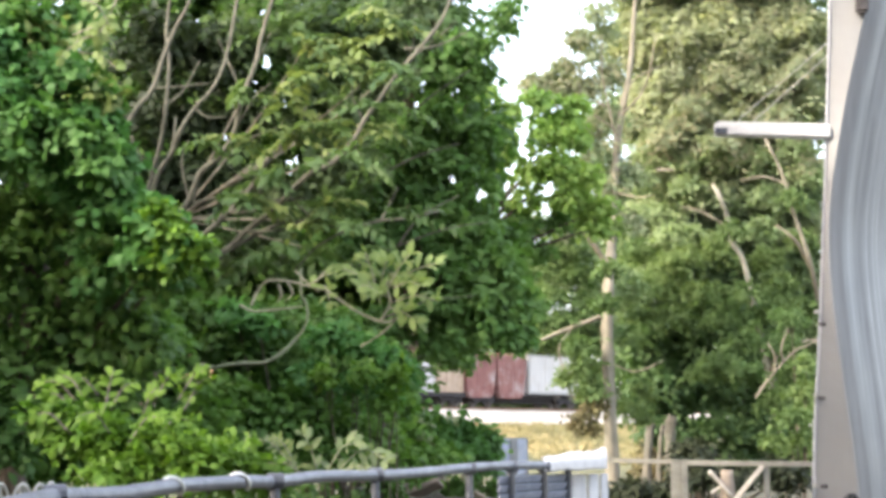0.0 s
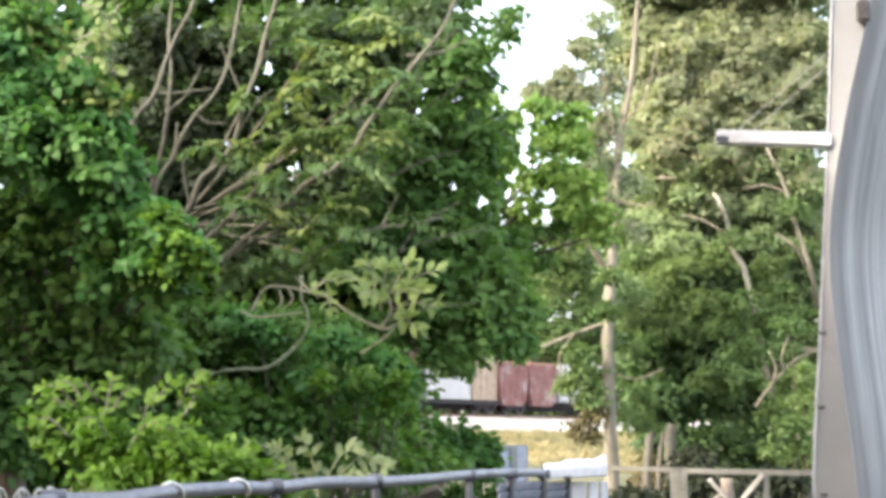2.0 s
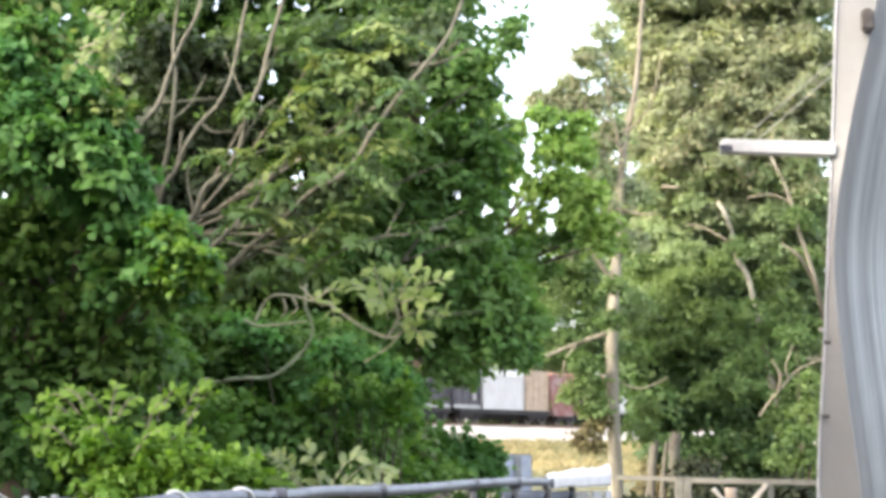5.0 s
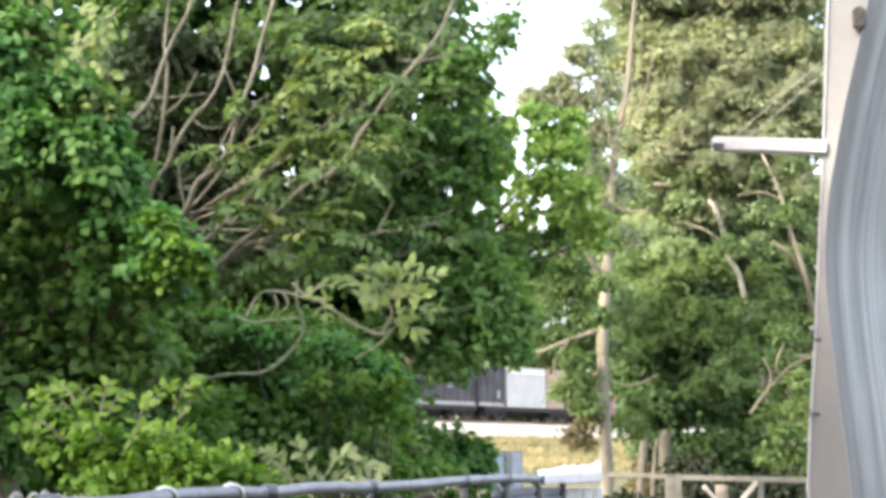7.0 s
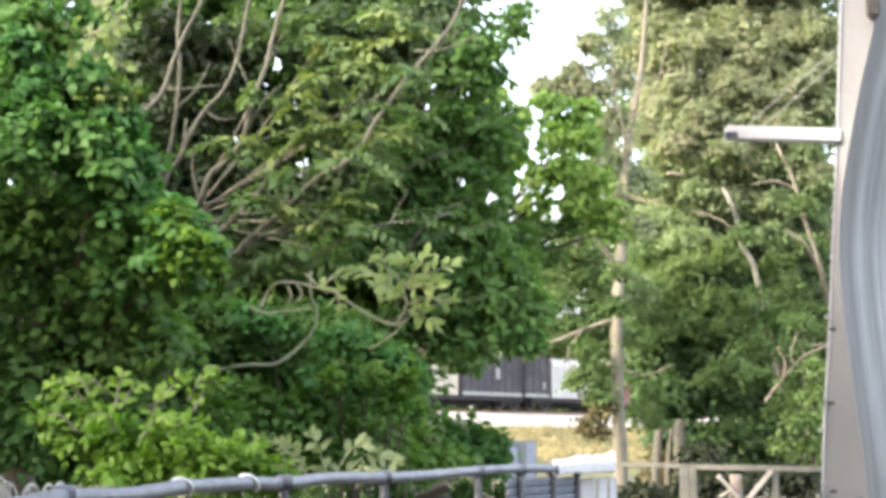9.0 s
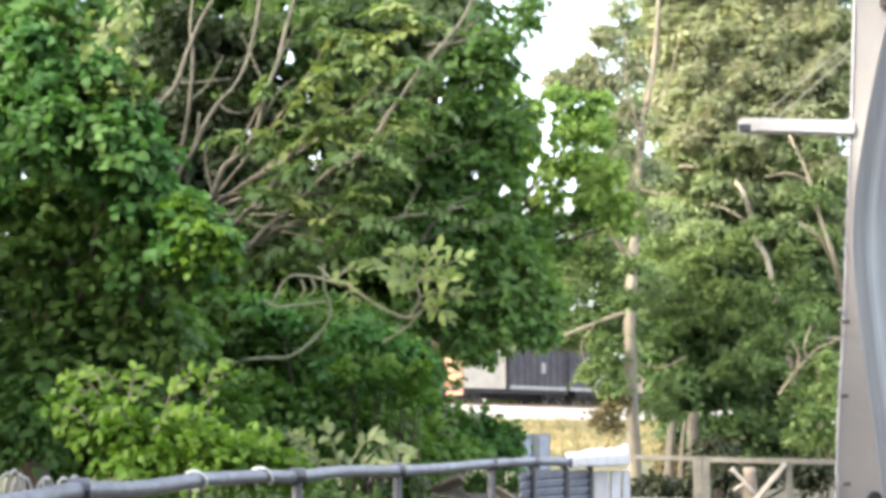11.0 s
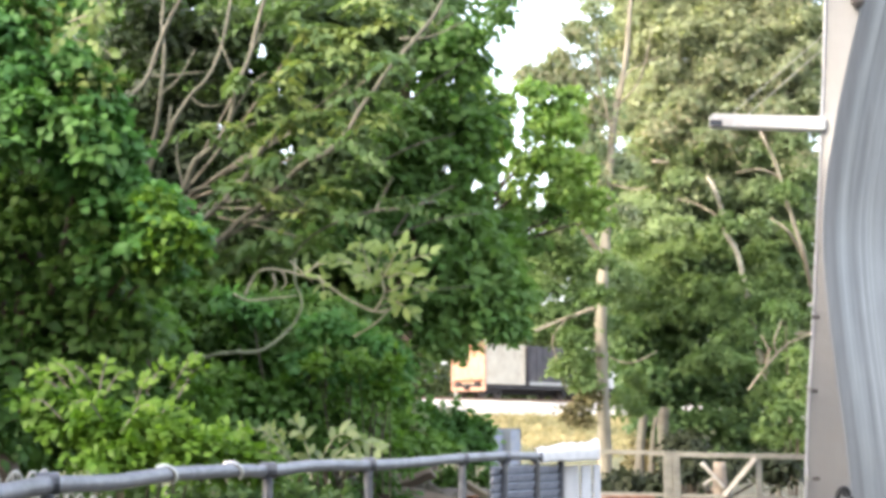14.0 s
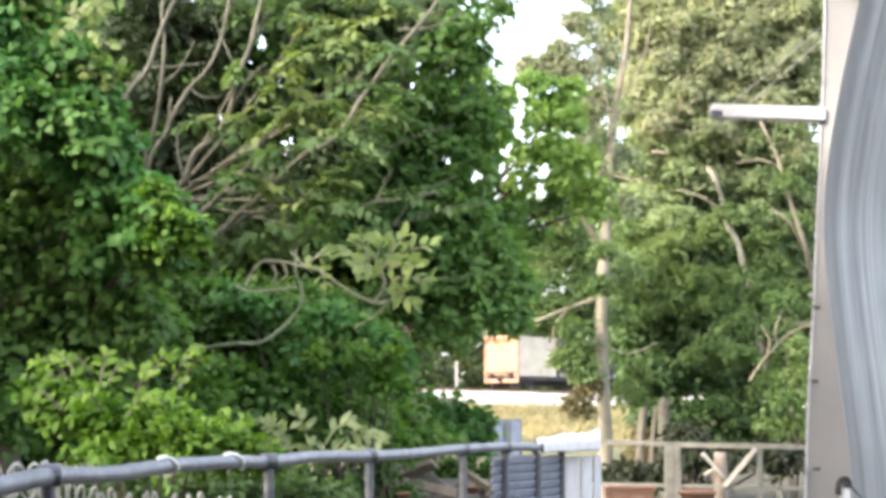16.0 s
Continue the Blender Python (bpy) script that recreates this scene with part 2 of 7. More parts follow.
BOX_CREAM = surface("faded_cream_paint", (0.369, 0.214, 0.140), (0.457, 0.289, 0.196), 1.8, 0.7, bump=0.08, dirt=(0.46, 0.24, 0.15), dirt_scale=1.1)
BOX_RUST = surface("rust_streaked_paint", (0.22, 0.07, 0.04), (0.40, 0.20, 0.12), 2.0, 0.7, bump=0.1, stretch=(1, 1, 0.4))
DRY_GRASS = leaf_material("dry_grass_blade", (0.184, 0.168, 0.089), (0.281, 0.235, 0.142), (0.389, 0.321, 0.221), 0.2, 0.12, 0.7)


def ground_material():
    """Dark soil and thin grass in the yard, dry straw-coloured grass on the railway bank."""
    m, nt, b = material("yard_soil_and_dry_bank_grass")
    tc = nt.nodes.new("ShaderNodeTexCoord")
    dot = nt.nodes.new("ShaderNodeVectorMath")
    dot.operation = "DOT_PRODUCT"
    dot.inputs[1].default_value = (TRACK_N.x, TRACK_N.y, 0)
    nt.links.new(tc.outputs["Object"], dot.inputs[0])
    mp = nt.nodes.new("ShaderNodeMapRange")
    far = TRACK_P.x * TRACK_N.x + TRACK_P.y * TRACK_N.y
    mp.inputs["From Min"].default_value, mp.inputs["From Max"].default_value = far + 41, far + 33
    nt.links.new(dot.outputs["Value"], mp.inputs["Value"])
    soil = ramp(nt, noise_tex(nt, 3.0, 8, 0.7), [(0.3, (0.035, 0.03, 0.02)), (0.52, (0.06, 0.055, 0.033)), (0.72, (0.05, 0.075, 0.025))])
    straw = ramp(nt, noise_tex(nt, 0.8, 8, 0.75), [(0.3, (0.05, 0.065, 0.022)), (0.5, (0.10, 0.10, 0.04)), (0.7, (0.20, 0.17, 0.08))])
    nt.links.new(mixed(nt, mp.outputs["Result"], soil, straw), b.inputs["Base Color"])
    b.inputs["Roughness"].default_value = 0.95
    bumped(nt, b, noise_tex(nt, 14, 8, 0.7), 0.8, 0.05)
    return m


# ---- mesh helpers ----
def mesh_ob(name, verts, faces, mat, parent=None, label="", smooth=False):
    me = bpy.data.meshes.new(name)
    me.from_pydata([tuple(v) for v in verts], [], faces)
    me.materials.append(mat)
    if smooth:
        me.shade_smooth()
    me.update()
    ob = new(name, me)
    if parent:
        ob.parent = parent
    if label:
        ob["label"] = label
    return ob


def part(name, bm, mat, parent=None, label="", smooth=False):
    me = bpy.data.meshes.new(name)
    bmesh.ops.recalc_face_normals(bm, faces=bm.faces)
    bm.to_mesh(me)
    bm.free()
    me.materials.append(mat)
    if smooth:
        me.shade_smooth()
    ob = new(name, me)
    if parent:
        ob.parent = parent
    if label:
        ob["label"] = label
    return ob


def root(name, place, label, category, group="", kind=""):
    ob = new(name)
    ob.location = place
    ob.empty_display_size = 0.2
    return tagged(ob, label, category, group, kind)


def add_box(bm, lo, hi, m=None, bevel=0.0):
    c, s = (Vector(lo) + Vector(hi)) / 2, Vector(hi) - Vector(lo)
    mat4 = Matrix.Translation(c) @ Matrix.Diagonal((*s, 1))
    out = bmesh.ops.create_cube(bm, size=1, matrix=(m @ mat4) if m else mat4)
    if bevel:
        edges = list({e for v in out["verts"] for e in v.link_edges})
        bmesh.ops.bevel(bm, geom=edges, offset=bevel, segments=2, affect="EDGES")
    return bm


def box(lo, hi, m=None, bevel=0.0):
    return add_box(bmesh.new(), lo, hi, m, bevel)


def add_rod(bm, a, b, r, sides=10, r2=None):
    a, b = Vector(a), Vector(b)
    m = Matrix.Translation((a + b) / 2) @ (b - a).to_track_quat("Z", "Y").to_matrix().to_4x4()
    bmesh.ops.create_cone(bm, cap_ends=True, segments=sides, radius1=r, radius2=r if r2 is None else r2, depth=(b - a).length, matrix=m)
    return bm


def rod(a, b, r, sides=10, r2=None):
    return add_rod(bmesh.new(), a, b, r, sides, r2)


def smooth_line(pts, steps=6):
    """A Catmull-Rom line through the points."""
    p = [Vector(q) for q in pts]
    p = [2 * p[0] - p[1]] + p + [2 * p[-1] - p[-2]]
    out = []
    for i in range(1, len(p) - 2):
        for k in range(steps):
            t = k / steps
            out.append(0.5 * (2 * p[i] + (p[i + 1] - p[i - 1]) * t + (2 * p[i - 1] - 5 * p[i] + 4 * p[i + 1] - p[i + 2]) * t * t
                              + (3 * p[i] - p[i - 1] - 3 * p[i + 1] + p[i + 2]) * t ** 3))
    return out + [p[-2]]


def tube(pts, r0, r1=None, sides=8, steps=6, wobble=0.0, seed=0):
    """Vertices and faces of a round limb along the points, tapering from r0 to r1."""
    line = smooth_line(pts, steps)
    r1 = r0 if r1 is None else r1
    rng = random.Random(seed)
    verts, faces, side = [], [], Vector((1, 0, 0))
    n = len(line)
    for i, c in enumerate(line):
        d = (line[min(i + 1, n - 1)] - line[max(i - 1, 0)]).normalized()
        side = (side - d * side.dot(d))
        side = side.normalized() if side.length > 1e-4 else d.orthogonal().normalized()
        up = d.cross(side)
        r = (r0 + (r1 - r0) * i / (n - 1)) * (1 + wobble * (rng.random() - 0.5))
        for k in range(sides):
            a = 2 * math.pi * k / sides
            verts.append(c + side * (r * math.cos(a)) + up * (r * math.sin(a)))
    for i in range(n - 1):
        for k in range(sides):
            a, b = i * sides + k, i * sides + (k + 1) % sides
            faces.append((a, b, b + sides, a + sides))
    faces.append(tuple(range(sides))[::-1])
    faces.append(tuple(range((n - 1) * sides, n * sides)))
    return verts, faces


def limb(name, pts, r0, r1, mat, parent, seed=0, sides=8, label="", wobble=0.25):
    base = parent.location if parent else Vector((0, 0, 0))
    v, f = tube([Vector(p) - base for p in pts], r0, r1, sides, 6, wobble, seed)
    return mesh_ob(name, v, f, mat, parent, label, True)


def unit(a):
    return a / np.maximum(np.linalg.norm(a, axis=1, keepdims=True), 1e-9)


def sprays(rng, centres, outward, leaf, width, per, spread, flat=0.55, droop=0.25, wild=0.75, toss=0.38):
    """Leafy twigs: about each centre, leaves set alternately along a short twig. Returns vertices and faces."""
    m = len(centres)
    axis = unit(outward * 0.8 + rng.normal(size=(m, 3)) * wild + np.array([0, 0, -droop]))
    up = unit(np.array([0, 0, 1.0]) * flat + outward * 0.45 + rng.normal(size=(m, 3)) * 0.35)
    side = unit(np.cross(axis, up))
    up = np.cross(side, axis)
    k = np.arange(per)
    t = (k / max(per - 1, 1) - 0.35) * spread
    sgn = np.where(k % 2 == 0, 1.0, -1.0)
    jit = rng.normal(size=(m, per, 3)) * (spread * 0.14)
    pos = centres[:, None] + axis[:, None] * t[None, :, None] + jit
    fan = 0.45 + 0.75 * rng.random((m, per))
    d = axis[:, None] * (1 - fan * 0.6)[..., None] + side[:, None] * (sgn[None] * fan)[..., None]
    d = d + rng.normal(size=(m, per, 3)) * 0.28 + np.array([0, 0, -droop * 0.8])
    d = unit(d.reshape(-1, 3))
    pos = pos.reshape(-1, 3)
    nrm = np.repeat(up, per, 0) + rng.normal(size=(m * per, 3)) * toss
    w = unit(np.cross(d, nrm))
    nrm = np.cross(w, d)
    size = (0.6 + 0.65 * rng.random(m * per))[:, None]
    ln, wd = leaf * size, width * size * 0.5
    base = pos
    mid = pos + d * ln * 0.45
    fold = nrm * wd * 0.45
    q = np.stack([base, mid + w * wd + fold, mid - w * wd + fold, pos + d * ln * 0.8 + w * wd * 0.6 + fold * 0.3,
                  pos + d * ln * 0.8 - w * wd * 0.6 + fold * 0.3, pos + d * ln - nrm * ln * 0.12], 1)
    verts = q.reshape(-1, 3)
    o = np.arange(len(base))[:, None] * 6
    tris = np.concatenate([o + np.array([[0, 1, 2]]), o + np.array([[1, 3, 2]]), o + np.array([[2, 3, 4]]), o + np.array([[3, 5, 4]])], 1).reshape(-1, 3)
    return verts, tris


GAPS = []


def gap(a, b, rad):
    """One ragged opening along a line of sight from the camera, made of several narrower ones."""
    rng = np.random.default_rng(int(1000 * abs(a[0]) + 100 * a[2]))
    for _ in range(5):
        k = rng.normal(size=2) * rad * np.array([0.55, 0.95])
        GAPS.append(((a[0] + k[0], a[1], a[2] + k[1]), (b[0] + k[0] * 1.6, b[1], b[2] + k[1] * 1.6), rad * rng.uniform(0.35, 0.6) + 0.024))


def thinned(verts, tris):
    """Take out the leaves that block a line of sight kept open for the camera: GAPS holds (end, end, radius)."""
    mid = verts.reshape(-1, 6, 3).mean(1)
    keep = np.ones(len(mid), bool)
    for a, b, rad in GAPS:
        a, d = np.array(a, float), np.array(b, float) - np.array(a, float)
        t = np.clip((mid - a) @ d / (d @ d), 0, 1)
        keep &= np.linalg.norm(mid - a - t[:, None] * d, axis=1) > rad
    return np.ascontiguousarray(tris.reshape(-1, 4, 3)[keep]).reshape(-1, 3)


def leaf_mesh(name, verts, tris, mat, parent=None, label=""):
    base = np.array(parent.location) if parent else np.zeros(3)
    me = bpy.data.meshes.new(name)
    me.vertices.add(len(verts))
    me.vertices.foreach_set("co", (verts - base).astype(np.float32).ravel())
    me.loops.add(tris.size)
    me.loops.foreach_set("vertex_index", tris.astype(np.int32).ravel())
    me.polygons.add(len(tris))
    me.polygons.foreach_set("loop_start", np.arange(0, tris.size, 3, dtype=np.int32))
    me.materials.append(mat)
    me.update(calc_edges=True)
    ob = new(name, me)
    if parent:
        ob.parent = parent
    if label:
        ob["label"] = label
    return ob


def boughs(rng, c, r, n=6):
    """Break one mass of foliage into a core and flattened outlying boughs."""
    c, r = np.array(c, float), np.array(r, float)
    out = [(c, r * 0.72)]
    for d in unit(rng.normal(size=(n, 3))):
        k = rng.uniform(0.38, 0.58)
        out.append((c + d * r * rng.uniform(0.6, 0.85), r * k * np.array([1.1, 1.1, 0.62])))
    return out


def crown(name, lobes, twigs, leaf, width, mat, parent, seed, per=9, spread=None, shell=0.55, ragged=0.4, flat=0.55, droop=0.25, label=""):
    """A crown of leafy twigs. lobes: (centre, (rx, ry, rz)); twigs gather in tufts near each lobe's skin, with gaps between."""
    rng = np.random.default_rng(seed)
    lobes = [x for c, q in lobes for x in boughs(rng, c, q)]
    areas = np.array([(r[0] * r[1] + r[0] * r[2] + r[1] * r[2]) for _, r in lobes])
    counts = np.maximum(1, (twigs * areas / areas.sum())).astype(int)
    cs, outs = [], []
    for (c, r), n in zip(lobes, counts):
        tufts = max(4, int(n / 6))
        td = unit(rng.normal(size=(tufts, 3)))
        tr = shell + (1 - shell) * rng.random((tufts, 1)) ** 0.6
        tr *= 1 + ragged * (rng.random((tufts, 1)) - 0.45)
        pick = rng.integers(0, tufts, n)
        r = np.array(r)
        p = td[pick] * tr[pick] + rng.normal(size=(n, 3)) * 0.13
        cs.append(np.array(c) + p * r)
        outs.append(unit(td[pick] / r * r.mean()))
    v, f = sprays(rng, np.concatenate(cs), np.concatenate(outs), leaf, width, per, spread or leaf * 3.2, flat, droop)
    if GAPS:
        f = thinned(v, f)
    return leaf_mesh(name, v, f, mat, parent, label)


# ---- the railway line and the lie of the land ----
TRACK_P = Vector((3.01, 100.8, 0))
TRACK_A = Vector((0.6428, 0.7660, 0))
TRACK_N = Vector((0.7660, -0.6428, 0))
RAIL_Z = 3.32


def land(x, y):
    """Height of the ground: flat yard, rising to the railway bank, flat behind it."""
    p = (x - TRACK_P.x) * TRACK_N.x + (y - TRACK_P.y) * TRACK_N.y
    q = abs(p) if p < 0 else p
    pts = ((0, 2.95), (2.6, 2.95), (4.6, 2.15), (12, 1.55), (24, 0.95), (45, 0.12), (60, 0.0), (9000, 0.0))
    for (a, za), (b, zb) in zip(pts, pts[1:]):
        if q <= b:
            return za + (zb - za) * (q - a) / (b - a)
    return 0.0


def build_ground():
    def axis(edges):
        out = []
        for a, b, n in edges:
            out += [a + (b - a) * i / n for i in range(n)]
        return out + [edges[-1][1]]
    xs = axis([(-3000, -300, 5), (-300, -60, 12), (-60, 60, 60), (60, 300, 12), (300, 3000, 5)])
    ys = axis([(-1500, -60, 5), (-60, 20, 16), (20, 170, 75), (170, 400, 12), (400, 4000, 6)])
    verts = [(x, y, land(x, y) + (0.06 * noise.noise((x * 0.4, y * 0.4, 0)) if abs(x) < 60 and 0 < y < 170 else 0)) for y in ys for x in xs]
    w = len(xs)
    faces = [(j * w + i, j * w + i + 1, (j + 1) * w + i + 1, (j + 1) * w + i) for j in range(len(ys) - 1) for i in range(w - 1)]
    tagged(mesh_ob("ground", verts, faces, ground_material(), None, "", True), "dark yard soil rising to a dry grassy railway bank", "ground", kind="structure")


def along(s, p, z):
    """A point s metres along the track, p metres to its near side."""
    return TRACK_P + TRACK_A * s + TRACK_N * p + Vector((0, 0, z))


def build_track():
    rng = random.Random(4)
    prof = [(4.9, 2.02), (4.2, 2.42), (2.9, 3.02), (2.2, 3.14), (0, 3.16), (-2.2, 3.14), (-2.9, 3.02), (-4.9, 2.02)]
    verts, faces = [], []
    steps = [-80 + i * 1.0 for i in range(161)]
    for s in steps:
        for k, (p, z) in enumerate(prof):
            verts.append(along(s, p + (rng.random() - 0.5) * (0.5 if k in (0, 7) else 0.2), z + (rng.random() - 0.5) * 0.08))
    n = len(prof)
    for i in range(len(steps) - 1):
        for k in range(n - 1):
            faces.append((i * n + k, i * n + k + 1, (i + 1) * n + k + 1, (i + 1) * n + k))
    tagged(mesh_ob("ballast", verts, faces, BALLAST, None, "", True), "pale sunlit limestone railway ballast", "ballast", kind="structure")
    for p in (0.76, -0.76):
        bm = bmesh.new()
        m = Matrix.Translation(along(0, p, 0)) @ Matrix.Rotation(math.atan2(TRACK_A.y, TRACK_A.x), 4, "Z")
        add_box(bm, (-80, -0.036, RAIL_Z - 0.045), (80, 0.036, RAIL_Z), m)
        add_box(bm, (-80, -0.01, RAIL_Z - 0.13), (80, 0.01, RAIL_Z - 0.045), m)
        add_box(bm, (-80, -0.07, RAIL_Z - 0.15), (80, 0.07, RAIL_Z - 0.13), m)
        tagged(part("rail", bm, RAIL_STEEL), "rusty steel rail on wooden sleepers", "rail", "track rails", "structure")
    first = None
    for i in range(60):
        m = Matrix.Translation(along(-18 + i * 0.62, 0, 0)) @ Matrix.Rotation(math.atan2(TRACK_A.y, TRACK_A.x) + 0.01 * (rng.random() - 0.5), 4, "Z")
        if first is None:
            first = part("sleeper", box((-0.12, -1.3, 3.04), (0.12, 1.3, RAIL_Z - 0.15), None, 0.015), SLEEPER)
            tagged(first, "dark creosoted wooden sleeper under the rails", "sleeper", "track sleepers", "structure")
            first.matrix_basis = m
        else:
            copy_thing(first, m)


def build_bank_grass():
    rng = np.random.default_rng(9)
    n = 12000
    s = rng.uniform(-34, 14, n)
    p = 4.6 + rng.random(n) ** 1.2 * 42
    pts = np.array([along(a, b, 0) for a, b in zip(s, p)])
    pts[:, 2] = [land(x, y) for x, y in pts[:, :2]]
    v, f = sprays(rng, pts, np.tile([0, 0, 1.0], (n, 1)), 0.30, 0.05, 5, 0.2, 0.1, -0.5)
    tagged(leaf_mesh("bank_grass", v, f, DRY_GRASS), "straw-coloured dry grass on the railway bank", "grass", kind="stuff")


# ---- the train ----
TRAIN_YAW = math.degrees(math.atan2(TRACK_A.y, TRACK_A.x))
DECK_Z = 4.16
BOX_TOP = 6.58
HALF_W = 1.24


def wheelset(parent, x):
    w = new("wheel_set")
    w.parent = parent
    w.location = (x, 0, RAIL_Z + 0.42)
    for y in (0.76, -0.76):
        bm = rod((0, y - 0.06, 0), (0, y + 0.06, 0), 0.42, 22)
        add_rod(bm, (0, y - 0.10, 0), (0, y + 0.10, 0), 0.12, 12)
        part("wheel", bm, WHEEL_STEEL, w)
    part("axle", rod((0, -0.95, 0), (0, 0.95, 0), 0.07, 10), WHEEL_STEEL, w)
    return w


def flat_wagon(name, x0, x1, label, half=1.25):
    """A flat wagon from x0 to x1 along the train, with bogies and wheels."""
    t = root(name, (0, 0, 0), label, "rail wagon", "wagons of the train")
    bm = box((x0 + 0.25, -half, DECK_Z - 0.28), (x1 - 0.25, half, DECK_Z - 0.02), None, 0.02)
    for y in (-0.45, 0.45):
        add_box(bm, (x0 + 0.9, y - 0.08, DECK_Z - 0.55), (x1 - 0.9, y + 0.08, DECK_Z - 0.28))
    part("deck", bm, UNDERFRAME, t)
    for x in (x0, x1):
        s = 1 if x == x0 else -1
        bm = box((x - s * 0.12, -0.11, DECK_Z - 0.34), (x + s * 0.4, 0.11, DECK_Z - 0.12), None, 0.02)
        part("coupler", bm, UNDERFRAME, t)
    sets = []
    for bx in (x0 + 1.35, x1 - 1.35):
        bm = bmesh.new()
        for y in (-0.98, 0.98):
            add_box(bm, (bx - 1.05, y - 0.07, RAIL_Z + 0.33), (bx + 1.05, y + 0.07, RAIL_Z + 0.58), None, 0.03)
            for x in (bx - 0.7, bx, bx + 0.7):
                add_box(bm, (x - 0.16, y - 0.1, RAIL_Z + 0.22), (x + 0.16, y + 0.1, RAIL_Z + 0.52), None, 0.02)
        add_box(bm, (bx - 0.25, -0.98, RAIL_Z + 0.38), (bx + 0.25, 0.98, RAIL_Z + 0.6))
        part("bogie_frame", bm, UNDERFRAME, t)
        for x in (bx - 0.7, bx + 0.7):
            sets.append(wheelset(t, x))
    return t, sets


def ribbed_side(x0, x1, y, z0, z1, step, depth, s, mat, parent):
    """Vertical ribs along a side wall."""
    n = max(2, int((x1 - x0) / step))
    for i in range(n + 1):
        x = x0 + (x1 - x0) * i / n
        part("rib", box((x - 0.05, min(y, y + s * depth), z0), (x + 0.05, max(y, y + s * depth), z1)), mat, parent)


def box_load(name, x0, x1, mat, label, z0=DECK_Z, z1=BOX_TOP, ribs=0.45, sill=None, frame_mat=None, end_mat=None, band=False, marks=()):
    t = root(name, (0, 0, 0), label, "container", "containers on the train")
    part("body", box((x0 + 0.06, -HALF_W + 0.05, z0 + 0.04), (x1 - 0.06, HALF_W - 0.05, z1 - 0.04)), mat, t)
    fm = frame_mat or mat
    for y in (-HALF_W, HALF_W):
        s = -1 if y < 0 else 1
        part("top_rail", box((x0, y - s * 0.1, z1 - 0.12), (x1, y, z1), None, 0.01), fm, t)
        part("bottom_rail", box((x0, y - s * 0.1, z0), (x1, y, z0 + (0.22 if sill else 0.14)), None, 0.01), sill or fm, t)
        if band:
            part("top_band", box((x0 + 0.13, y - s * 0.03, z1 - 0.42), (x1 - 0.13, y + s * 0.012, z1 - 0.13), None, 0.008), WHITE_PAINT, t, "brighter white band below the roof")
        for at_x, wide, lo, hi in marks:
            part("placard", box((at_x - wide / 2, y - s * 0.02, z0 + lo), (at_x + wide / 2, y + s * 0.015, z0 + hi), None, 0.006), BOX_SILL, t, "small pale scuffed placard")
        for x in (x0, x1):
            part("corner_post", box((min(x, x + (0.12 if x == x0 else -0.12)), y - s * 0.12, z0), (max(x, x + (0.12 if x == x0 else -0.12)), y + s * 0.004, z1), None, 0.01), fm, t)
        if ribs:
            ribbed_side(x0 + 0.3, x1 - 0.3, y - s * 0.05, z0 + 0.22, z1 - 0.12, ribs, 0.035, s, mat, t)
    for x, s in ((x0, -1), (x1, 1)):
        for z in (z0, z1 - 0.14):
            part("end_beam", box((min(x, x - s * 0.08), -HALF_W + 0.1, z), (max(x, x - s * 0.08), HALF_W - 0.1, z + 0.14)), end_mat or fm, t)
    return t


def tub_bin(name, x0, x1, mat, label):
    """A ribbed skip bin with a rounded, tapering bottom."""
    t = root(name, (0, 0, 0), label, "skip bin", "bins on the train")
    z0, z1, w, xm, h = DECK_Z - 0.28, BOX_TOP - 0.02, HALF_W, (x0 + x1) / 2, (x1 - x0) / 2
    prof = [(0.62, 0.0), (0.74, 0.04), (0.83, 0.12), (0.88, 0.24), (0.95, 0.6), (0.98, 0.9), (0.92, 0.97), (0.80, 1.0)]
    verts, faces = [], []
    for k, z in prof:
        for sx, sy in ((-1, -1), (1, -1), (1, 1), (-1, 1)):
            verts.append((xm + sx * h * (0.25 + 0.75 * k if k > 0.9 else k), sy * w * (0.9 + 0.1 * k), z0 + (z1 - z0) * z))
    for i in range(len(prof) - 1):
        for k in range(4):
            a, b = i * 4 + k, i * 4 + (k + 1) % 4
            faces.append((a, b, b + 4, a + 4))
    faces += [(3, 2, 1, 0), tuple(range(len(verts) - 4, len(verts)))]
    mesh_ob("tub", verts, faces, mat, t)
    for y in (-1, 1):
        for k in (-0.62, -0.2, 0.2, 0.62):
            bm = bmesh.new()
            add_box(bm, (xm + k * h - 0.05, y * w * 0.97 - 0.05, z0 + 0.35), (xm + k * h + 0.05, y * w * 0.97 + 0.05, z1 - 0.12), None, 0.012)
            part("rib", bm, mat, t)
        part("rim", box((x0 + 0.06, y * w - 0.05, z1 - 0.14), (x1 - 0.06, y * w + 0.05, z1 - 0.03), None, 0.01), BOX_ORANGE, t, "orange-brown rim")
    return t


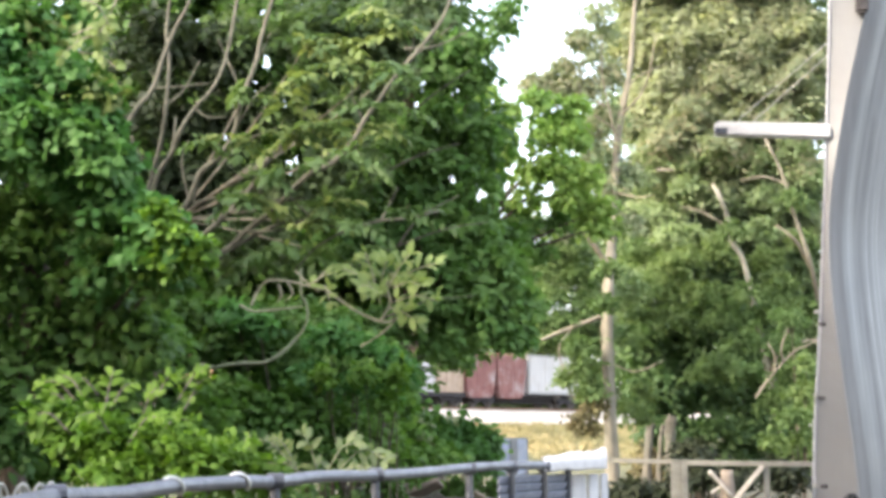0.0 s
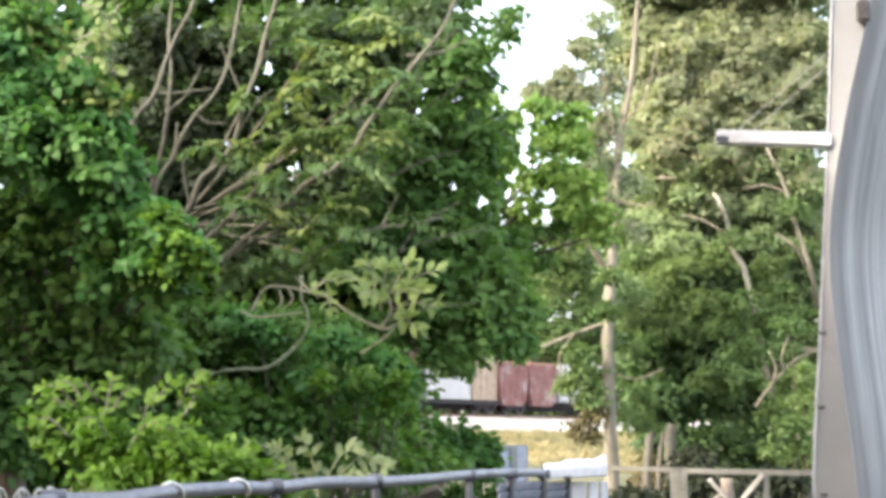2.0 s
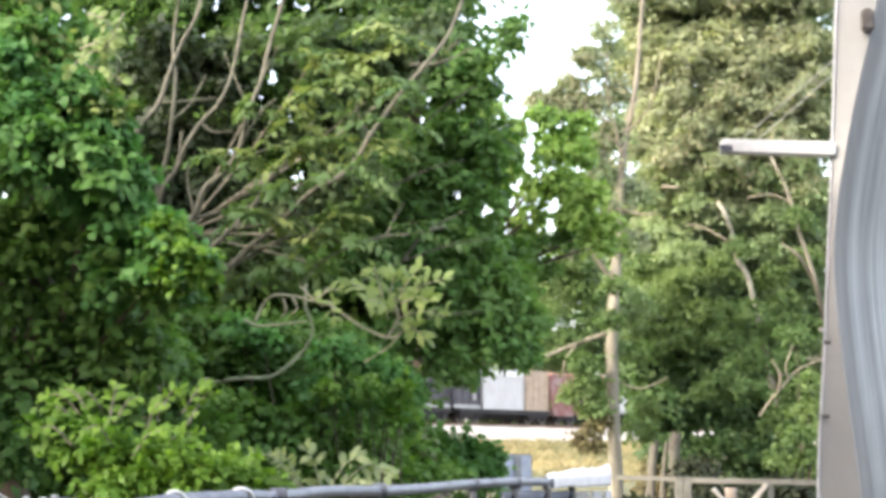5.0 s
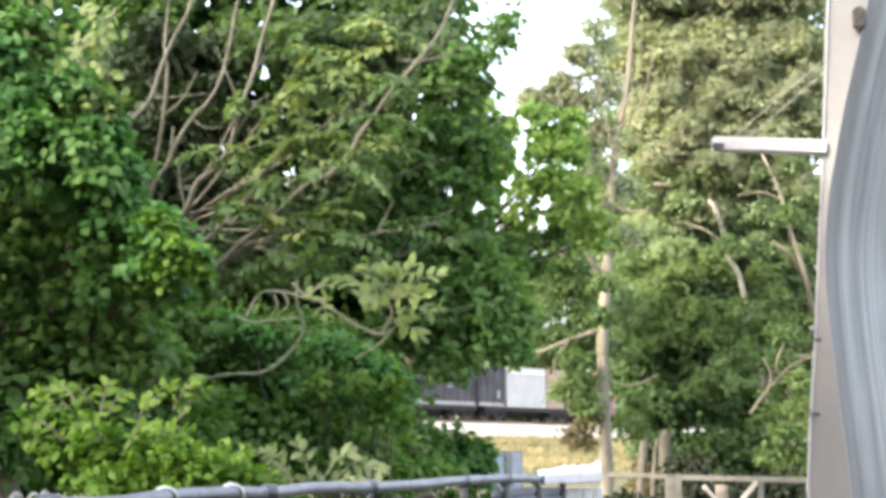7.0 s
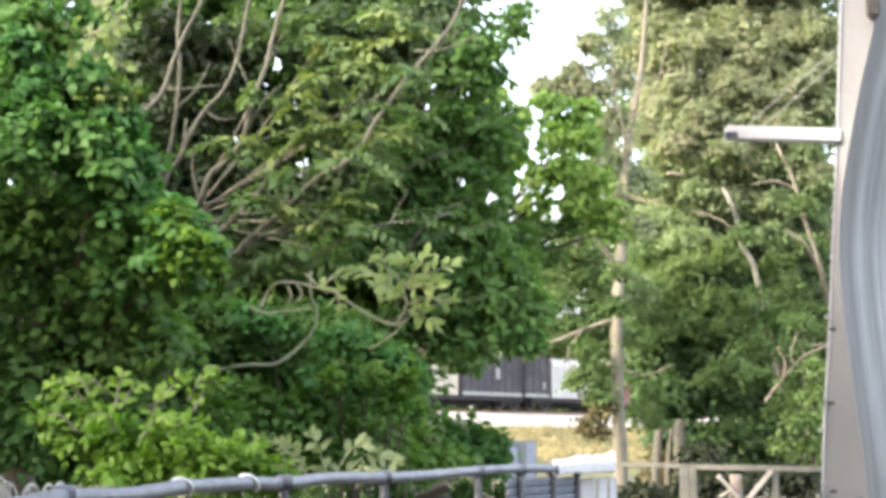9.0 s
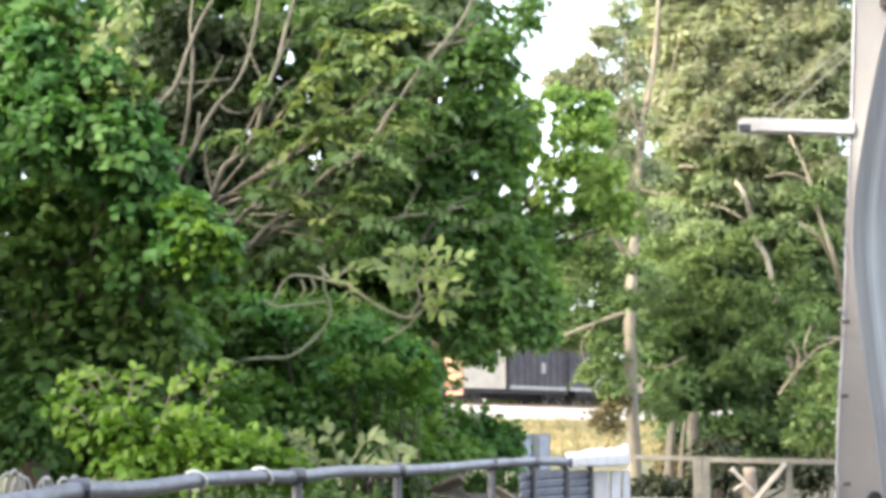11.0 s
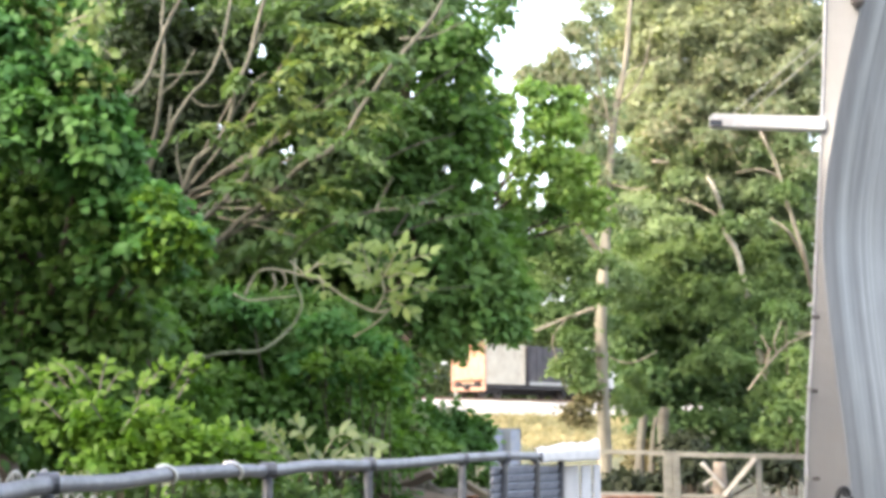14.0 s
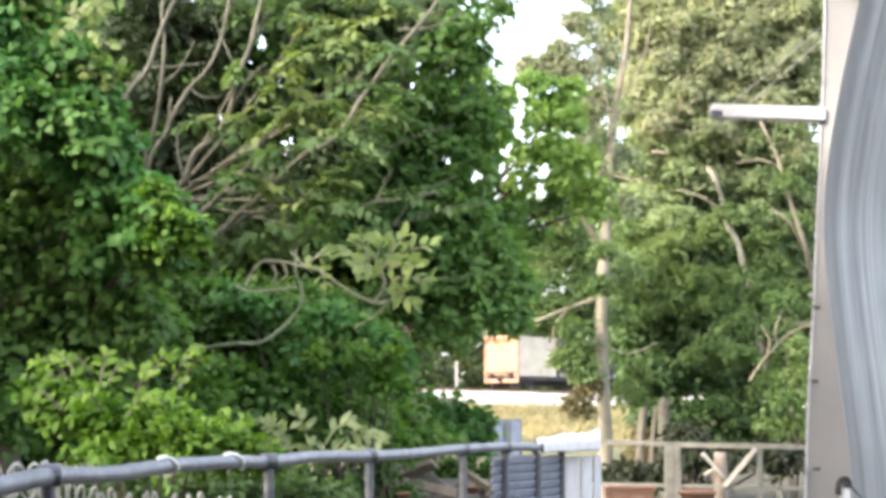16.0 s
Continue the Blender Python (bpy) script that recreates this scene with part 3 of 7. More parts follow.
def end_rack(name, x0, x1, label):
    """The weathered end of the last load: two door leaves in a frame, rusty at the head, with two lamps."""
    t = root(name, (0, 0, 0), label, "container end", "")
    z0, z1, w = DECK_Z - 0.42, BOX_TOP + 0.06, HALF_W + 0.05
    part("end_wall", box((x0 + 0.08, -w + 0.06, z0 + 0.5), (x1 + 0.08, w - 0.06, z1 - 0.08)), BOX_RUST, t, "rust-streaked end wall")
    for y in (-w, w - 0.16):
        part("end_post", box((x0 - 0.02, y, z0), (x0 + 0.16, y + 0.16, z1), None, 0.015), BOX_ORANGE, t)
    for z, h in ((z0, 0.24), (z0 + 0.68, 0.14), (z1 - 0.62, 0.12), (z1 - 0.18, 0.18)):
        part("cross_bar", box((x0 - 0.03, -w + 0.16, z), (x0 + 0.12, w - 0.16, z + h), None, 0.012), BOX_ORANGE, t)
    for y in (-w + 0.2, 0.04):
        leaf = part("door_leaf", box((x0 + 0.03, y, z0 + 0.82), (x0 + 0.09, y + w - 0.24, z1 - 0.64), None, 0.015), BOX_CREAM, t, "faded cream door leaf")
        for k in (0.3, 0.7):
            part("lock_rod", rod((x0 + 0.01, y + (w - 0.24) * k, z0 + 0.84), (x0 + 0.01, y + (w - 0.24) * k, z1 - 0.66), 0.025, 8), BOX_ORANGE, leaf)
    for y in (-0.72, 0.72):
        part("tail_lamp", rod((x0 - 0.1, y, z0 + 0.4), (x0 + 0.1, y, z0 + 0.4), 0.17, 16), UNDERFRAME, t, "dark round tail lamp")
    return t


def build_train():
    """Everything on the train, in its own frame: x runs forward along the track."""
    moved, wheels = [], []
    for a, b, lab in ((-24.5, -13.9, "sooty flat wagon under containers, end of the train"), (-13.6, -4.4, "sooty flat wagon under a white box"),
                      (-4.1, 7.0, "sooty flat wagon under rust-red bins")):
        w, sets = flat_wagon("flat_wagon", a, b, lab, 0.75 if a > -5 else 1.25)
        moved.append(w)
        wheels += sets
    moved.append(end_rack("container_end", -24.3, -24.2, "sunlit orange barred end of the last container"))
    moved.append(box_load("tan_container", -24.1, -20.25, BOX_TAN, "plain tan box container with smooth sides", ribs=0))
    dark = box_load("dark_container", -19.95, -14.2, BOX_DARK, "dark grey ribbed container with a pale grey sill", sill=BOX_SILL, ribs=0.62, marks=((-16.6, 0.4, 1.0, 1.65),))
    moved.append(dark)
    moved.append(box_load("dark_container", -14.02, -11.45, BOX_DARK, "short dark grey container with a pale grey sill", sill=BOX_SILL, ribs=0.62, marks=((-12.05, 0.25, 0.5, 0.95),)))
    moved.append(box_load("white_container", -11.25, -7.32, BOX_WHITE, "clean white box container on a flat wagon", ribs=0, band=True))
    moved.append(box_load("brown_container", -7.15, -4.85, BOX_BROWN, "weathered brown box container, ribbed", ribs=0.55))
    moved.append(tub_bin("skip_bin", -4.65, -1.75, BOX_RED, "rust-red ribbed steel skip bin, scuffed pale"))
    moved.append(tub_bin("skip_bin", -1.65, 1.2, BOX_RED, "rust-red ribbed steel skip bin, scuffed pale"))
    moved.append(box_load("white_container", 1.4, 6.6, BOX_WHITE, "white box container with a grey frame", ribs=0.7, frame_mat=BOX_SILL))
    return moved, wheels


# ---- the fence at the yard's edge ----
def build_fence():
    t = root("yard_fence", (-0.71, 6.80, 1.43), "bowed grey steel pipe fence with posts, beside bushes", "fence")
    t.location.z = 0
    b = t.location
    rail_pts = [Vector(p) - b for p in ((-1.27, 3.60, 1.40), (-1.23, 4.15, 1.41), (-1.18, 4.45, 1.42), (-1.15, 4.87, 1.43), (-1.07, 5.40, 1.42), (-0.98, 5.95, 1.43), (-0.91, 6.20, 1.43), (-0.81, 6.50, 1.43), (-0.71, 6.85, 1.42),
                                        (-0.56, 7.35, 1.43), (-0.35, 7.90, 1.42), (-0.14, 8.50, 1.42), (0.11, 9.20, 1.43), (0.37, 9.90, 1.43), (0.59, 10.40, 1.42), (0.79, 10.80, 1.42), (1.02, 11.20, 1.41))]
    v, f = tube(rail_pts, 0.027, 0.026, 14, 6, 0.05, 3)
    mesh_ob("top_rail", v, f, PIPE, t, "weathered grey pipe rail, slightly bent", True)
    for p in ((-1.15, 4.87, 1.42), (-0.71, 6.80, 1.41), (-0.35, 7.90, 1.41), (0.11, 9.20, 1.41), (0.37, 9.90, 1.41), (0.59, 10.40, 1.40), (0.77, 10.80, 1.40)):
        q = Vector(p) - b
        part("post", rod((q.x, q.y, -0.3), (q.x, q.y, q.z + 0.01), 0.021, 12), POST_STEEL, t)
        part("rail_clamp", rod((q.x - 0.03, q.y - 0.01, q.z + 0.012), (q.x + 0.03, q.y + 0.01, q.z + 0.014), 0.034, 12), POST_STEEL, t)
    line = smooth_line(rail_pts, 6)
    for at_step in (30, 42):
        q, d = line[at_step], (line[at_step + 1] - line[at_step - 1]).normalized()
        side = d.cross(Vector((0, 0, 1))).normalized()
        ring = []
        for k in range(15):
            a = -1.3 + k * 0.26
            ring.append(q + d * (0.035 - 0.0065 * k) + side * (math.cos(a) * 0.031) + Vector((0, 0, math.sin(a) * 0.031)))
        v, f = tube(ring, 0.0075, None, 8, 3)
        mesh_ob("tie", v, f, WHITE_TIE, t, "white plastic tie wound round the rail", True)
    # upright pale boards at the far end
    for p, q in (((0.80, 10.95, 1.35), (0.90, 11.00, 1.35)), ((0.92, 11.05, 1.35), (0.99, 11.10, 1.35)), ((1.01, 11.15, 1.35), (1.06, 11.20, 1.35))):
        p, q = Vector(p) - b, Vector(q) - b
        m = Matrix.Translation((p.x, p.y, 0)) @ Matrix.Rotation(math.atan2(q.y - p.y, q.x - p.x), 4, "Z")
        part("end_board", box((0, -0.008, -0.2), (math.hypot(q.x - p.x, q.y - p.y), 0.008, p.z), m, 0.003), END_BOARD, t, "upright pale board")
    # slatted infill near the far end
    for i, x0 in enumerate(((0.29, 9.75, 1.40), (0.39, 10.00, 1.40), (0.61, 10.45, 1.39))):
        x1 = ((0.37, 9.92, 1.40), (0.58, 10.38, 1.39), (0.76, 10.78, 1.38))[i]
        a, c = Vector(x0) - b, Vector(x1) - b
        yaw = math.atan2(c.y - a.y, c.x - a.x)
        ln = math.hypot(c.x - a.x, c.y - a.y)
        for k in range(9):
            m = Matrix.Translation((a.x, a.y + 0.03, a.z - 0.055 - k * 0.05)) @ Matrix.Rotation(yaw, 4, "Z") @ Matrix.Rotation(0.5, 4, "X")
            part("slat", box((0, -0.005, -0.02), (ln, 0.005, 0.02), m), SLAT_GREY, t)
        m = Matrix.Translation((a.x, a.y + 0.07, a.z)) @ Matrix.Rotation(yaw, 4, "Z")
        part("backing_panel", box((0, 0, -1.2), (ln, 0.012, -0.03), m), CABINET_DARK, t, "dark blue-grey backing panel")
    return t


def build_sheet():
    """A white cloth laid over the fence's far end, lumpy on top and turned down a little in front."""
    a, c = Vector((0.59, 10.40, 1.41)), Vector((1.05, 11.16, 1.41))
    n, rows = 48, 18
    verts = []
    for j in range(rows):
        k = j / (rows - 1)
        for i in range(n):
            u = i / (n - 1)
            base = a.lerp(c, u)
            lump = noise.noise((u * 4.5, k * 2.0, 3)) * 0.5 + noise.noise((u * 13, k * 4.0, 7)) * 0.22
            high = (0.022 + 0.050 * u ** 0.8) * (1 + 0.8 * lump)
            if k < 0.75:
                s = k / 0.75
                verts.append((base.x, base.y + 0.30 * (1 - s) - 0.03 * s, base.z + 0.028 + high * math.sin(math.pi * (0.15 + 0.72 * (1 - s)))))
            else:
                s = (k - 0.75) / 0.25
                verts.append((base.x, base.y - 0.032 - 0.006 * math.sin(u * 40), base.z + 0.028 + high * 0.38 * (1 - s) - 0.055 * s * (1 + 0.5 * lump)))
    faces = [(j * n + i, j * n + i + 1, (j + 1) * n + i + 1, (j + 1) * n + i) for j in range(rows - 1) for i in range(n - 1)]
    ob = mesh_ob("cloth_sheet", verts, faces, CLOTH, None, "", True)
    sol = ob.modifiers.new("thick", "SOLIDIFY")
    sol.thickness = 0.006
    tagged(ob, "sunlit white cloth sheet draped over the fence end", "cloth sheet")


def build_coil():
    """A white coiled hose hanging behind the fence."""
    line = smooth_line([(-1.36, 4.75, 1.42), (-1.34, 4.90, 1.42), (-1.27, 5.00, 1.41), (-1.23, 5.10, 1.41), (-1.20, 5.25, 1.34), (-1.16, 5.45, 1.31), (-1.10, 5.75, 1.29), (-1.01, 6.15, 1.27), (-0.89, 6.50, 1.24), (-0.81, 6.70, 1.20)], 8)
    rng = random.Random(8)
    pts = []
    turns = 27
    total = len(line) - 1
    for i in range(turns * 12 + 1):
        s = i / (turns * 12) * total
        k = min(int(s), total - 1)
        c = line[k].lerp(line[k + 1], s - k)
        if i % 12 == 0:
            high, lean, slip = rng.uniform(0.046, 0.068), rng.uniform(-0.014, 0.016), rng.uniform(-0.008, 0.008)
        a = 2 * math.pi * i / 12
        pts.append(c + Vector((0.014 * math.cos(a) - lean * math.sin(a) + slip, 0.030 * math.cos(a), high * math.sin(a))))
    v, f = tube(pts, 0.0052, None, 6, 2)
    tagged(mesh_ob("coiled_hose", v, f, HOSE, None, "", True), "coiled white plastic hose behind the fence", "hose")


# ---- the sheeted structure close by ----
def build_shelter():
    t = root("shelter_corner", (1.21, 5.00, 1.40), "off-white shelter corner wrapped in grey plastic sheeting", "shelter")
    t.location.z = 0
    b = t.location
    # a leaning casing whose front turns away along a curved ridge: x of the ridge and of the outer edge by height
    ridge_x, ridge_z = (1.30, 1.27, 1.224, 1.209, 1.191, 1.176, 1.161, 1.152, 1.152, 1.165, 1.197, 1.235, 1.276, 1.307, 1.345), (-0.02, 0.7, 1.356, 1.543, 1.695, 1.83, 1.983, 2.121, 2.224, 2.345, 2.519, 2.695, 2.854, 2.978, 3.16)
    edge_x, edge_z = (0.99, 1.087, 1.092, 1.103, 1.122, 1.14, 1.164, 1.182, 1.20), (-0.02, 1.353, 1.458, 1.66, 1.899, 2.174, 2.54, 2.876, 3.17)
    ridge = [Vector((float(np.mean([np.interp(z + d, ridge_z, ridge_x) for d in (-0.06, -0.03, 0, 0.03, 0.06)])), 4.98, z)) for z in np.linspace(3.16, -0.02, 64)]
    verts = []
    for e in ridge:
        xl = float(np.interp(e.z, edge_z, edge_x))
        verts += [(x - b.x, y - b.y, e.z) for x, y in ((min(xl, e.x - 0.004), 5.0), (e.x, e.y), (e.x + 0.62, e.y + 0.72), (e.x + 0.52, e.y + 0.82), (xl + 0.03, 5.14))]
    rows = len(ridge)
    faces = [(j * 5 + i, j * 5 + (i + 1) % 5, (j + 1) * 5 + (i + 1) % 5, (j + 1) * 5 + i) for j in range(rows - 1) for i in range(5)]
    faces += [(0, 1, 2, 3, 4), tuple(range((rows - 1) * 5, rows * 5))[::-1]]
    mesh_ob("casing", verts, faces, CASING, t, "off-white painted casing")
    strip = [Vector((x - 0.002, 4.998, z)) - b for x, z in zip(edge_x, edge_z)]
    v, f = tube(strip, 0.0045, None, 8, 6)
    mesh_ob("edge_strip", v, f, BOX_WHITE, t, "pale rounded edge strip", True)
    # hanging sheeting in slight upright folds
    n = 160
    verts = []
    for j, e in enumerate(ridge):
        for i in range(n):
            u = i / (n - 1)
            x = e.x + 0.004 + u * 0.62
            amp = 0.009 * min(1, u * 8)
            fold = noise.noise((u * 9 + 0.25 * noise.noise((e.z * 0.7, u * 3, 2)), e.z * 0.35, 0)) + 0.65 * noise.noise((u * 26, e.z * 0.5, 5)) + 0.22 * noise.noise((u * 60, e.z * 0.8, 9))
            y = e.y + 1.14 * (x - e.x) + 0.006 - 0.020 * min(1, u * 14) - amp * (0.5 + fold)
            verts.append((x - b.x, y - b.y, e.z))
    faces = [(j * n + i, j * n + i + 1, (j + 1) * n + i + 1, (j + 1) * n + i) for j in range(rows - 1) for i in range(n - 1)]
    sh = mesh_ob("sheeting", verts, faces, SHEETING, t, "grey glossy plastic sheeting in upright folds", True)
    sol = sh.modifiers.new("thick", "SOLIDIFY")
    sol.thickness = 0.004
    # bracket arm and its stays
    p0, p1 = Vector((0.82, 5.00, 2.53)) - b, Vector((1.17, 5.00, 2.52)) - b
    d = (p1 - p0)
    m = Matrix.Translation(p0) @ d.to_track_quat("X", "Z").to_matrix().to_4x4()
    bm = box((0, -0.02, -0.017), (d.length, 0.02, 0.026), m, 0.004)
    part("bracket_arm", bm, WHITE_PAINT, t, "white bracket arm")
    part("arm_cap", box((-0.003, -0.017, -0.014), (0.035, -0.022, 0.006), m, 0.002), POST_STEEL, t, "grey end fitting")
    for q0, q1 in (((0.89, 5.00, 2.56), (1.18, 5.00, 2.81)), ((0.93, 5.00, 2.55), (1.18, 5.00, 2.77))):
        part("stay_wire", rod(Vector(q0) - b, Vector(q1) - b, 0.0015, 6), HOSE, t, "thin pale stay wire")
    for q in ((1.11, 4.98, 1.97), (1.10, 4.98, 1.72), (1.09, 4.98, 1.45)):
        c = Vector(q) - b
        part("clip", box((c.x - 0.006, c.y - 0.007, c.z - 0.007), (c.x + 0.007, c.y + 0.012, c.z + 0.006), None, 0.003), HOSE, t, "small white clip")
    for q in ((1.12, 4.97, 1.93), (1.11, 4.97, 1.71), (1.11, 4.97, 1.45)):
        c = Vector(q) - b
        part("screw", rod((c.x - 0.010, c.y - 0.02, c.z), (c.x + 0.010, c.y - 0.02, c.z), 0.006, 10), DARK_METAL, t, "dark screw head")
    c = Vector((1.27, 4.96, 2.92)) - b
    part("clamp", box((c.x - 0.016, c.y - 0.02, c.z - 0.036), (c.x + 0.02, c.y + 0.02, c.z + 0.036), None, 0.008), DARK_METAL, t, "dark metal clamp")
    # peg with a black cord
    peg = Vector((1.19, 4.95, 1.39)) - b
    part("peg", rod((peg.x + 0.004, peg.y, peg.z - 0.11), (peg.x, peg.y, peg.z), 0.022, 14, 0.016), WHITE_PAINT, t, "white peg")
    cord = [peg + Vector(o) * 0.72 + Vector((0, -0.004, 0.006)) for o in ((-0.030, -0.012, -0.03), (-0.028, -0.014, 0.012), (-0.014, -0.014, 0.034), (0.006, -0.014, 0.036), (0.020, -0.014, 0.018), (0.014, -0.016, 0.004), (-0.008, -0.016, 0.016), (0.012, -0.016, 0.022), (0.03, -0.012, -0.004), (0.06, -0.012, -0.035), (0.10, 0.03, -0.055))]
    v, f = tube(cord, 0.0095, 0.0018, 8, 5)
    mesh_ob("cord", v, f, BLACK_RUBBER, t, "black rubber cord looped on the peg", True)


# ---- the gate and clutter beyond the yard ----
def build_gate():
    t = root("field_gate", (3.61, 21.00, 1.25), "weathered grey timber gate and rails", "gate")
    t.location.z = 0
    b = t.location

    def bar(name, p, q, r, mat=GATE_WOOD, label=""):
        p, q = Vector(p) - b, Vector(q) - b
        m = Matrix.Translation(p) @ (q - p).to_track_quat("X", "Z").to_matrix().to_4x4()
        part(name, box((0, -0.03, -r), ((q - p).length, 0.03, r), m, 0.008), mat, t, label)
    bar("top_rail", (2.02, 21.60, 1.29), (2.88, 21.30, 1.27), 0.028)
    bar("top_rail", (2.94, 21.20, 1.26), (4.62, 20.60, 1.24), 0.034)
    bar("middle_rail", (2.02, 21.60, 0.75), (4.61, 20.60, 0.73), 0.022)
    for x, w in ((1183, 0.055), (1198, 0.045), (1343, 0.036)):
        top = {1183: Vector((2.88, 21.25, 1.30)), 1198: Vector((2.98, 21.20, 1.30)), 1343: Vector((3.96, 20.85, 1.26))}[x] - b
        part("gate_post", box((top.x - w, top.y - w, -0.2), (top.x + w, top.y + w, top.z), None, 0.01), GATE_WOOD, t)
    bar("brace", (3.54, 20.95, 0.75), (3.91, 20.80, 1.22), 0.032, BRACE_WOOD, "pale sawn diagonal brace")


def build_log_post():
    t = root("log_post", (3.64, 22.00, 0.71), "stripped log post with crossed pale sticks", "log")
    t.location.z = 0
    b = t.location
    limb("log", [(b.x, b.y, -0.1), (b.x + 0.02, b.y, 0.6), Vector((3.66, 22.00, 1.15))], 0.10, 0.085, LOG_WOOD, t, 5, 12)
    limb("stick", [(3.40, 21.85, 1.14), (3.53, 21.85, 1.00), (3.69, 21.85, 0.82)], 0.03, 0.022, BRACE_WOOD, t, 6)
    limb("stick", [(3.43, 21.90, 0.85), (3.49, 21.90, 0.89), (3.59, 21.90, 0.96)], 0.026, 0.02, BRACE_WOOD, t, 7)


def build_pots():
    for x, y, z, r in ((0.215, 12.00, 1.10, 0.05), (-0.26, 11.00, 1.10, 0.05), (2.90, 19.00, 0.74, 0.22)):
        t = root("clay_pot", (x, y, 0), "orange clay plant pot standing on a timber crate", "plant pot", "clay pots")
        rr = r / 0.2
        prof = [(0.12, -0.22), (0.18, 0.0), (0.2, 0.0), (0.2, 0.05), (0.17, 0.05), (0.15, -0.02)]
        verts, faces = [], []
        for k, h in prof:
            for i in range(20):
                a = 2 * math.pi * i / 20
                verts.append((rr * k * math.cos(a), rr * k * math.sin(a), z + rr * h * 0.8))
        for j in range(len(prof) - 1):
            for i in range(20):
                p, q = j * 20 + i, j * 20 + (i + 1) % 20
                faces.append((p, q, q + 20, p + 20))
        faces.append(tuple(range(20))[::-1])
        faces.append(tuple(range(100, 120)))
        mesh_ob("pot", verts, faces, CLAY, t, "", True)
        bm = box((-rr * 0.2, -rr * 0.2, 0), (rr * 0.2, rr * 0.2, z - rr * 0.176), None, 0.01)
        part("crate", bm, GATE_WOOD, t, "rough timber crate")


def build_trough():
    t = root("clay_trough", (2.17, 19.50, 0.80), "long orange-brown clay trough by the gate", "trough")
    z = t.location.z
    t.location.z = 0
    part("trough", box((-0.28, -0.15, z - 0.28), (0.28, 0.15, z), None, 0.02), CLAY, t)
    part("rim", box((-0.30, -0.17, z - 0.05), (0.30, 0.17, z + 0.012), None, 0.012), CLAY, t)
    part("stand", box((-0.24, -0.12, 0), (0.24, 0.12, z - 0.285), None, 0.01), GATE_WOOD, t, "grey timber stand")


def build_timber_pile():
    """Old boards and poles heaped in the undergrowth behind the fence."""
    rng = random.Random(12)
    for i in range(9):
        y = 12.4 + 0.22 * i
        x = -0.35 + rng.uniform(-0.25, 0.25)
        z = 1.13 + 0.028 * i + rng.uniform(-0.05, 0.05)
        ln = rng.uniform(0.35, 0.8)
        m = pose(x, y, z, rng.uniform(-25, 25), rng.uniform(-22, 24), rng.uniform(-35, 35))
        tagged(part("old_board", box((-ln / 2, -0.09, -0.02), (ln / 2, 0.09, 0.02), m, 0.006), (LOG_WOOD, BARK, SLEEPER)[i % 3]), "weathered grey-brown board in a heap", "board", "heaped boards")
    # sticks and narrow boards that lean on the heap
    leaning = (((-0.38, 11.75, 1.17), (0.10, 11.60, 1.08), 0.035),
             ((-0.20, 11.83, 1.15), (-0.35, 11.68, 0.99), 0.016),
             ((-0.11, 11.91, 1.20), (0.11, 11.76, 1.01), 0.030),
             ((-0.30, 11.99, 1.11), (0.02, 11.84, 0.97), 0.014),
             ((0.18, 12.07, 1.19), (0.39, 11.92, 1.06), 0.030),
             ((0.21, 12.15, 1.01), (0.41, 12.00, 1.17), 0.022),
             ((0.25, 12.23, 1.11), (0.44, 12.08, 0.96), 0.014),
             ((-0.07, 12.31, 1.06), (-0.36, 12.16, 1.02), 0.012),
             ((0.14, 12.39, 1.12), (-0.11, 12.24, 0.97), 0.018),
             ((-0.56, 12.47, 1.09), (-0.61, 12.32, 0.93), 0.010),
             ((-0.47, 12.55, 1.11), (-0.40, 12.40, 0.93), 0.010))
    for i, (a, c, r) in enumerate(leaning):
        a, c = Vector(a), Vector(c)
        m = Matrix.Translation(a) @ (c - a).to_track_quat("X", "Z").to_matrix().to_4x4() @ Matrix.Rotation(rng.uniform(-0.5, 0.5), 4, "X")
        tagged(part("leaning_board", box((0, -0.012, -r), ((c - a).length, 0.012, r), m, 0.004), (LOG_WOOD, BARK_PALE, BARK)[i % 3]), "weathered narrow board leaning on the heap", "board", "leaning boards")
    bm = box((-1.0, 12.6, -0.05), (0.45, 14.5, 1.08), None, 0.06)
    tagged(part("timber_block", bm, SLEEPER), "low dark block of rotting timber under boards", "timber")


def build_cabinet():
    t = root("utility_cabinet", (1.18, 30.00, 1.09), "blue-grey two-door utility cabinet beyond the fence", "cabinet")
    t.location.z = land(t.location.x, t.location.y)
    z = t.location.z
    top = Vector((1.18, 30.00, 1.58)).z - z
    part("body", box((-0.40, 0, 0), (0.24, 0.4, top), None, 0.015), CABINET_DARK, t, "dark blue-grey body")
    for x0, x1 in ((-0.25, -0.09), (0.05, 0.235)):
        d = part("door", box((x0, -0.03, 0.1), (x1, 0.0, top - 0.03), None, 0.012), CABINET, t, "pale blue-grey door")
        part("handle", box((x1 - 0.05, -0.055, top * 0.5), (x1 - 0.03, -0.03, top * 0.5 + 0.12), None, 0.004), DARK_METAL, d)


# ---- trees and bushes ----
SWAY = {}


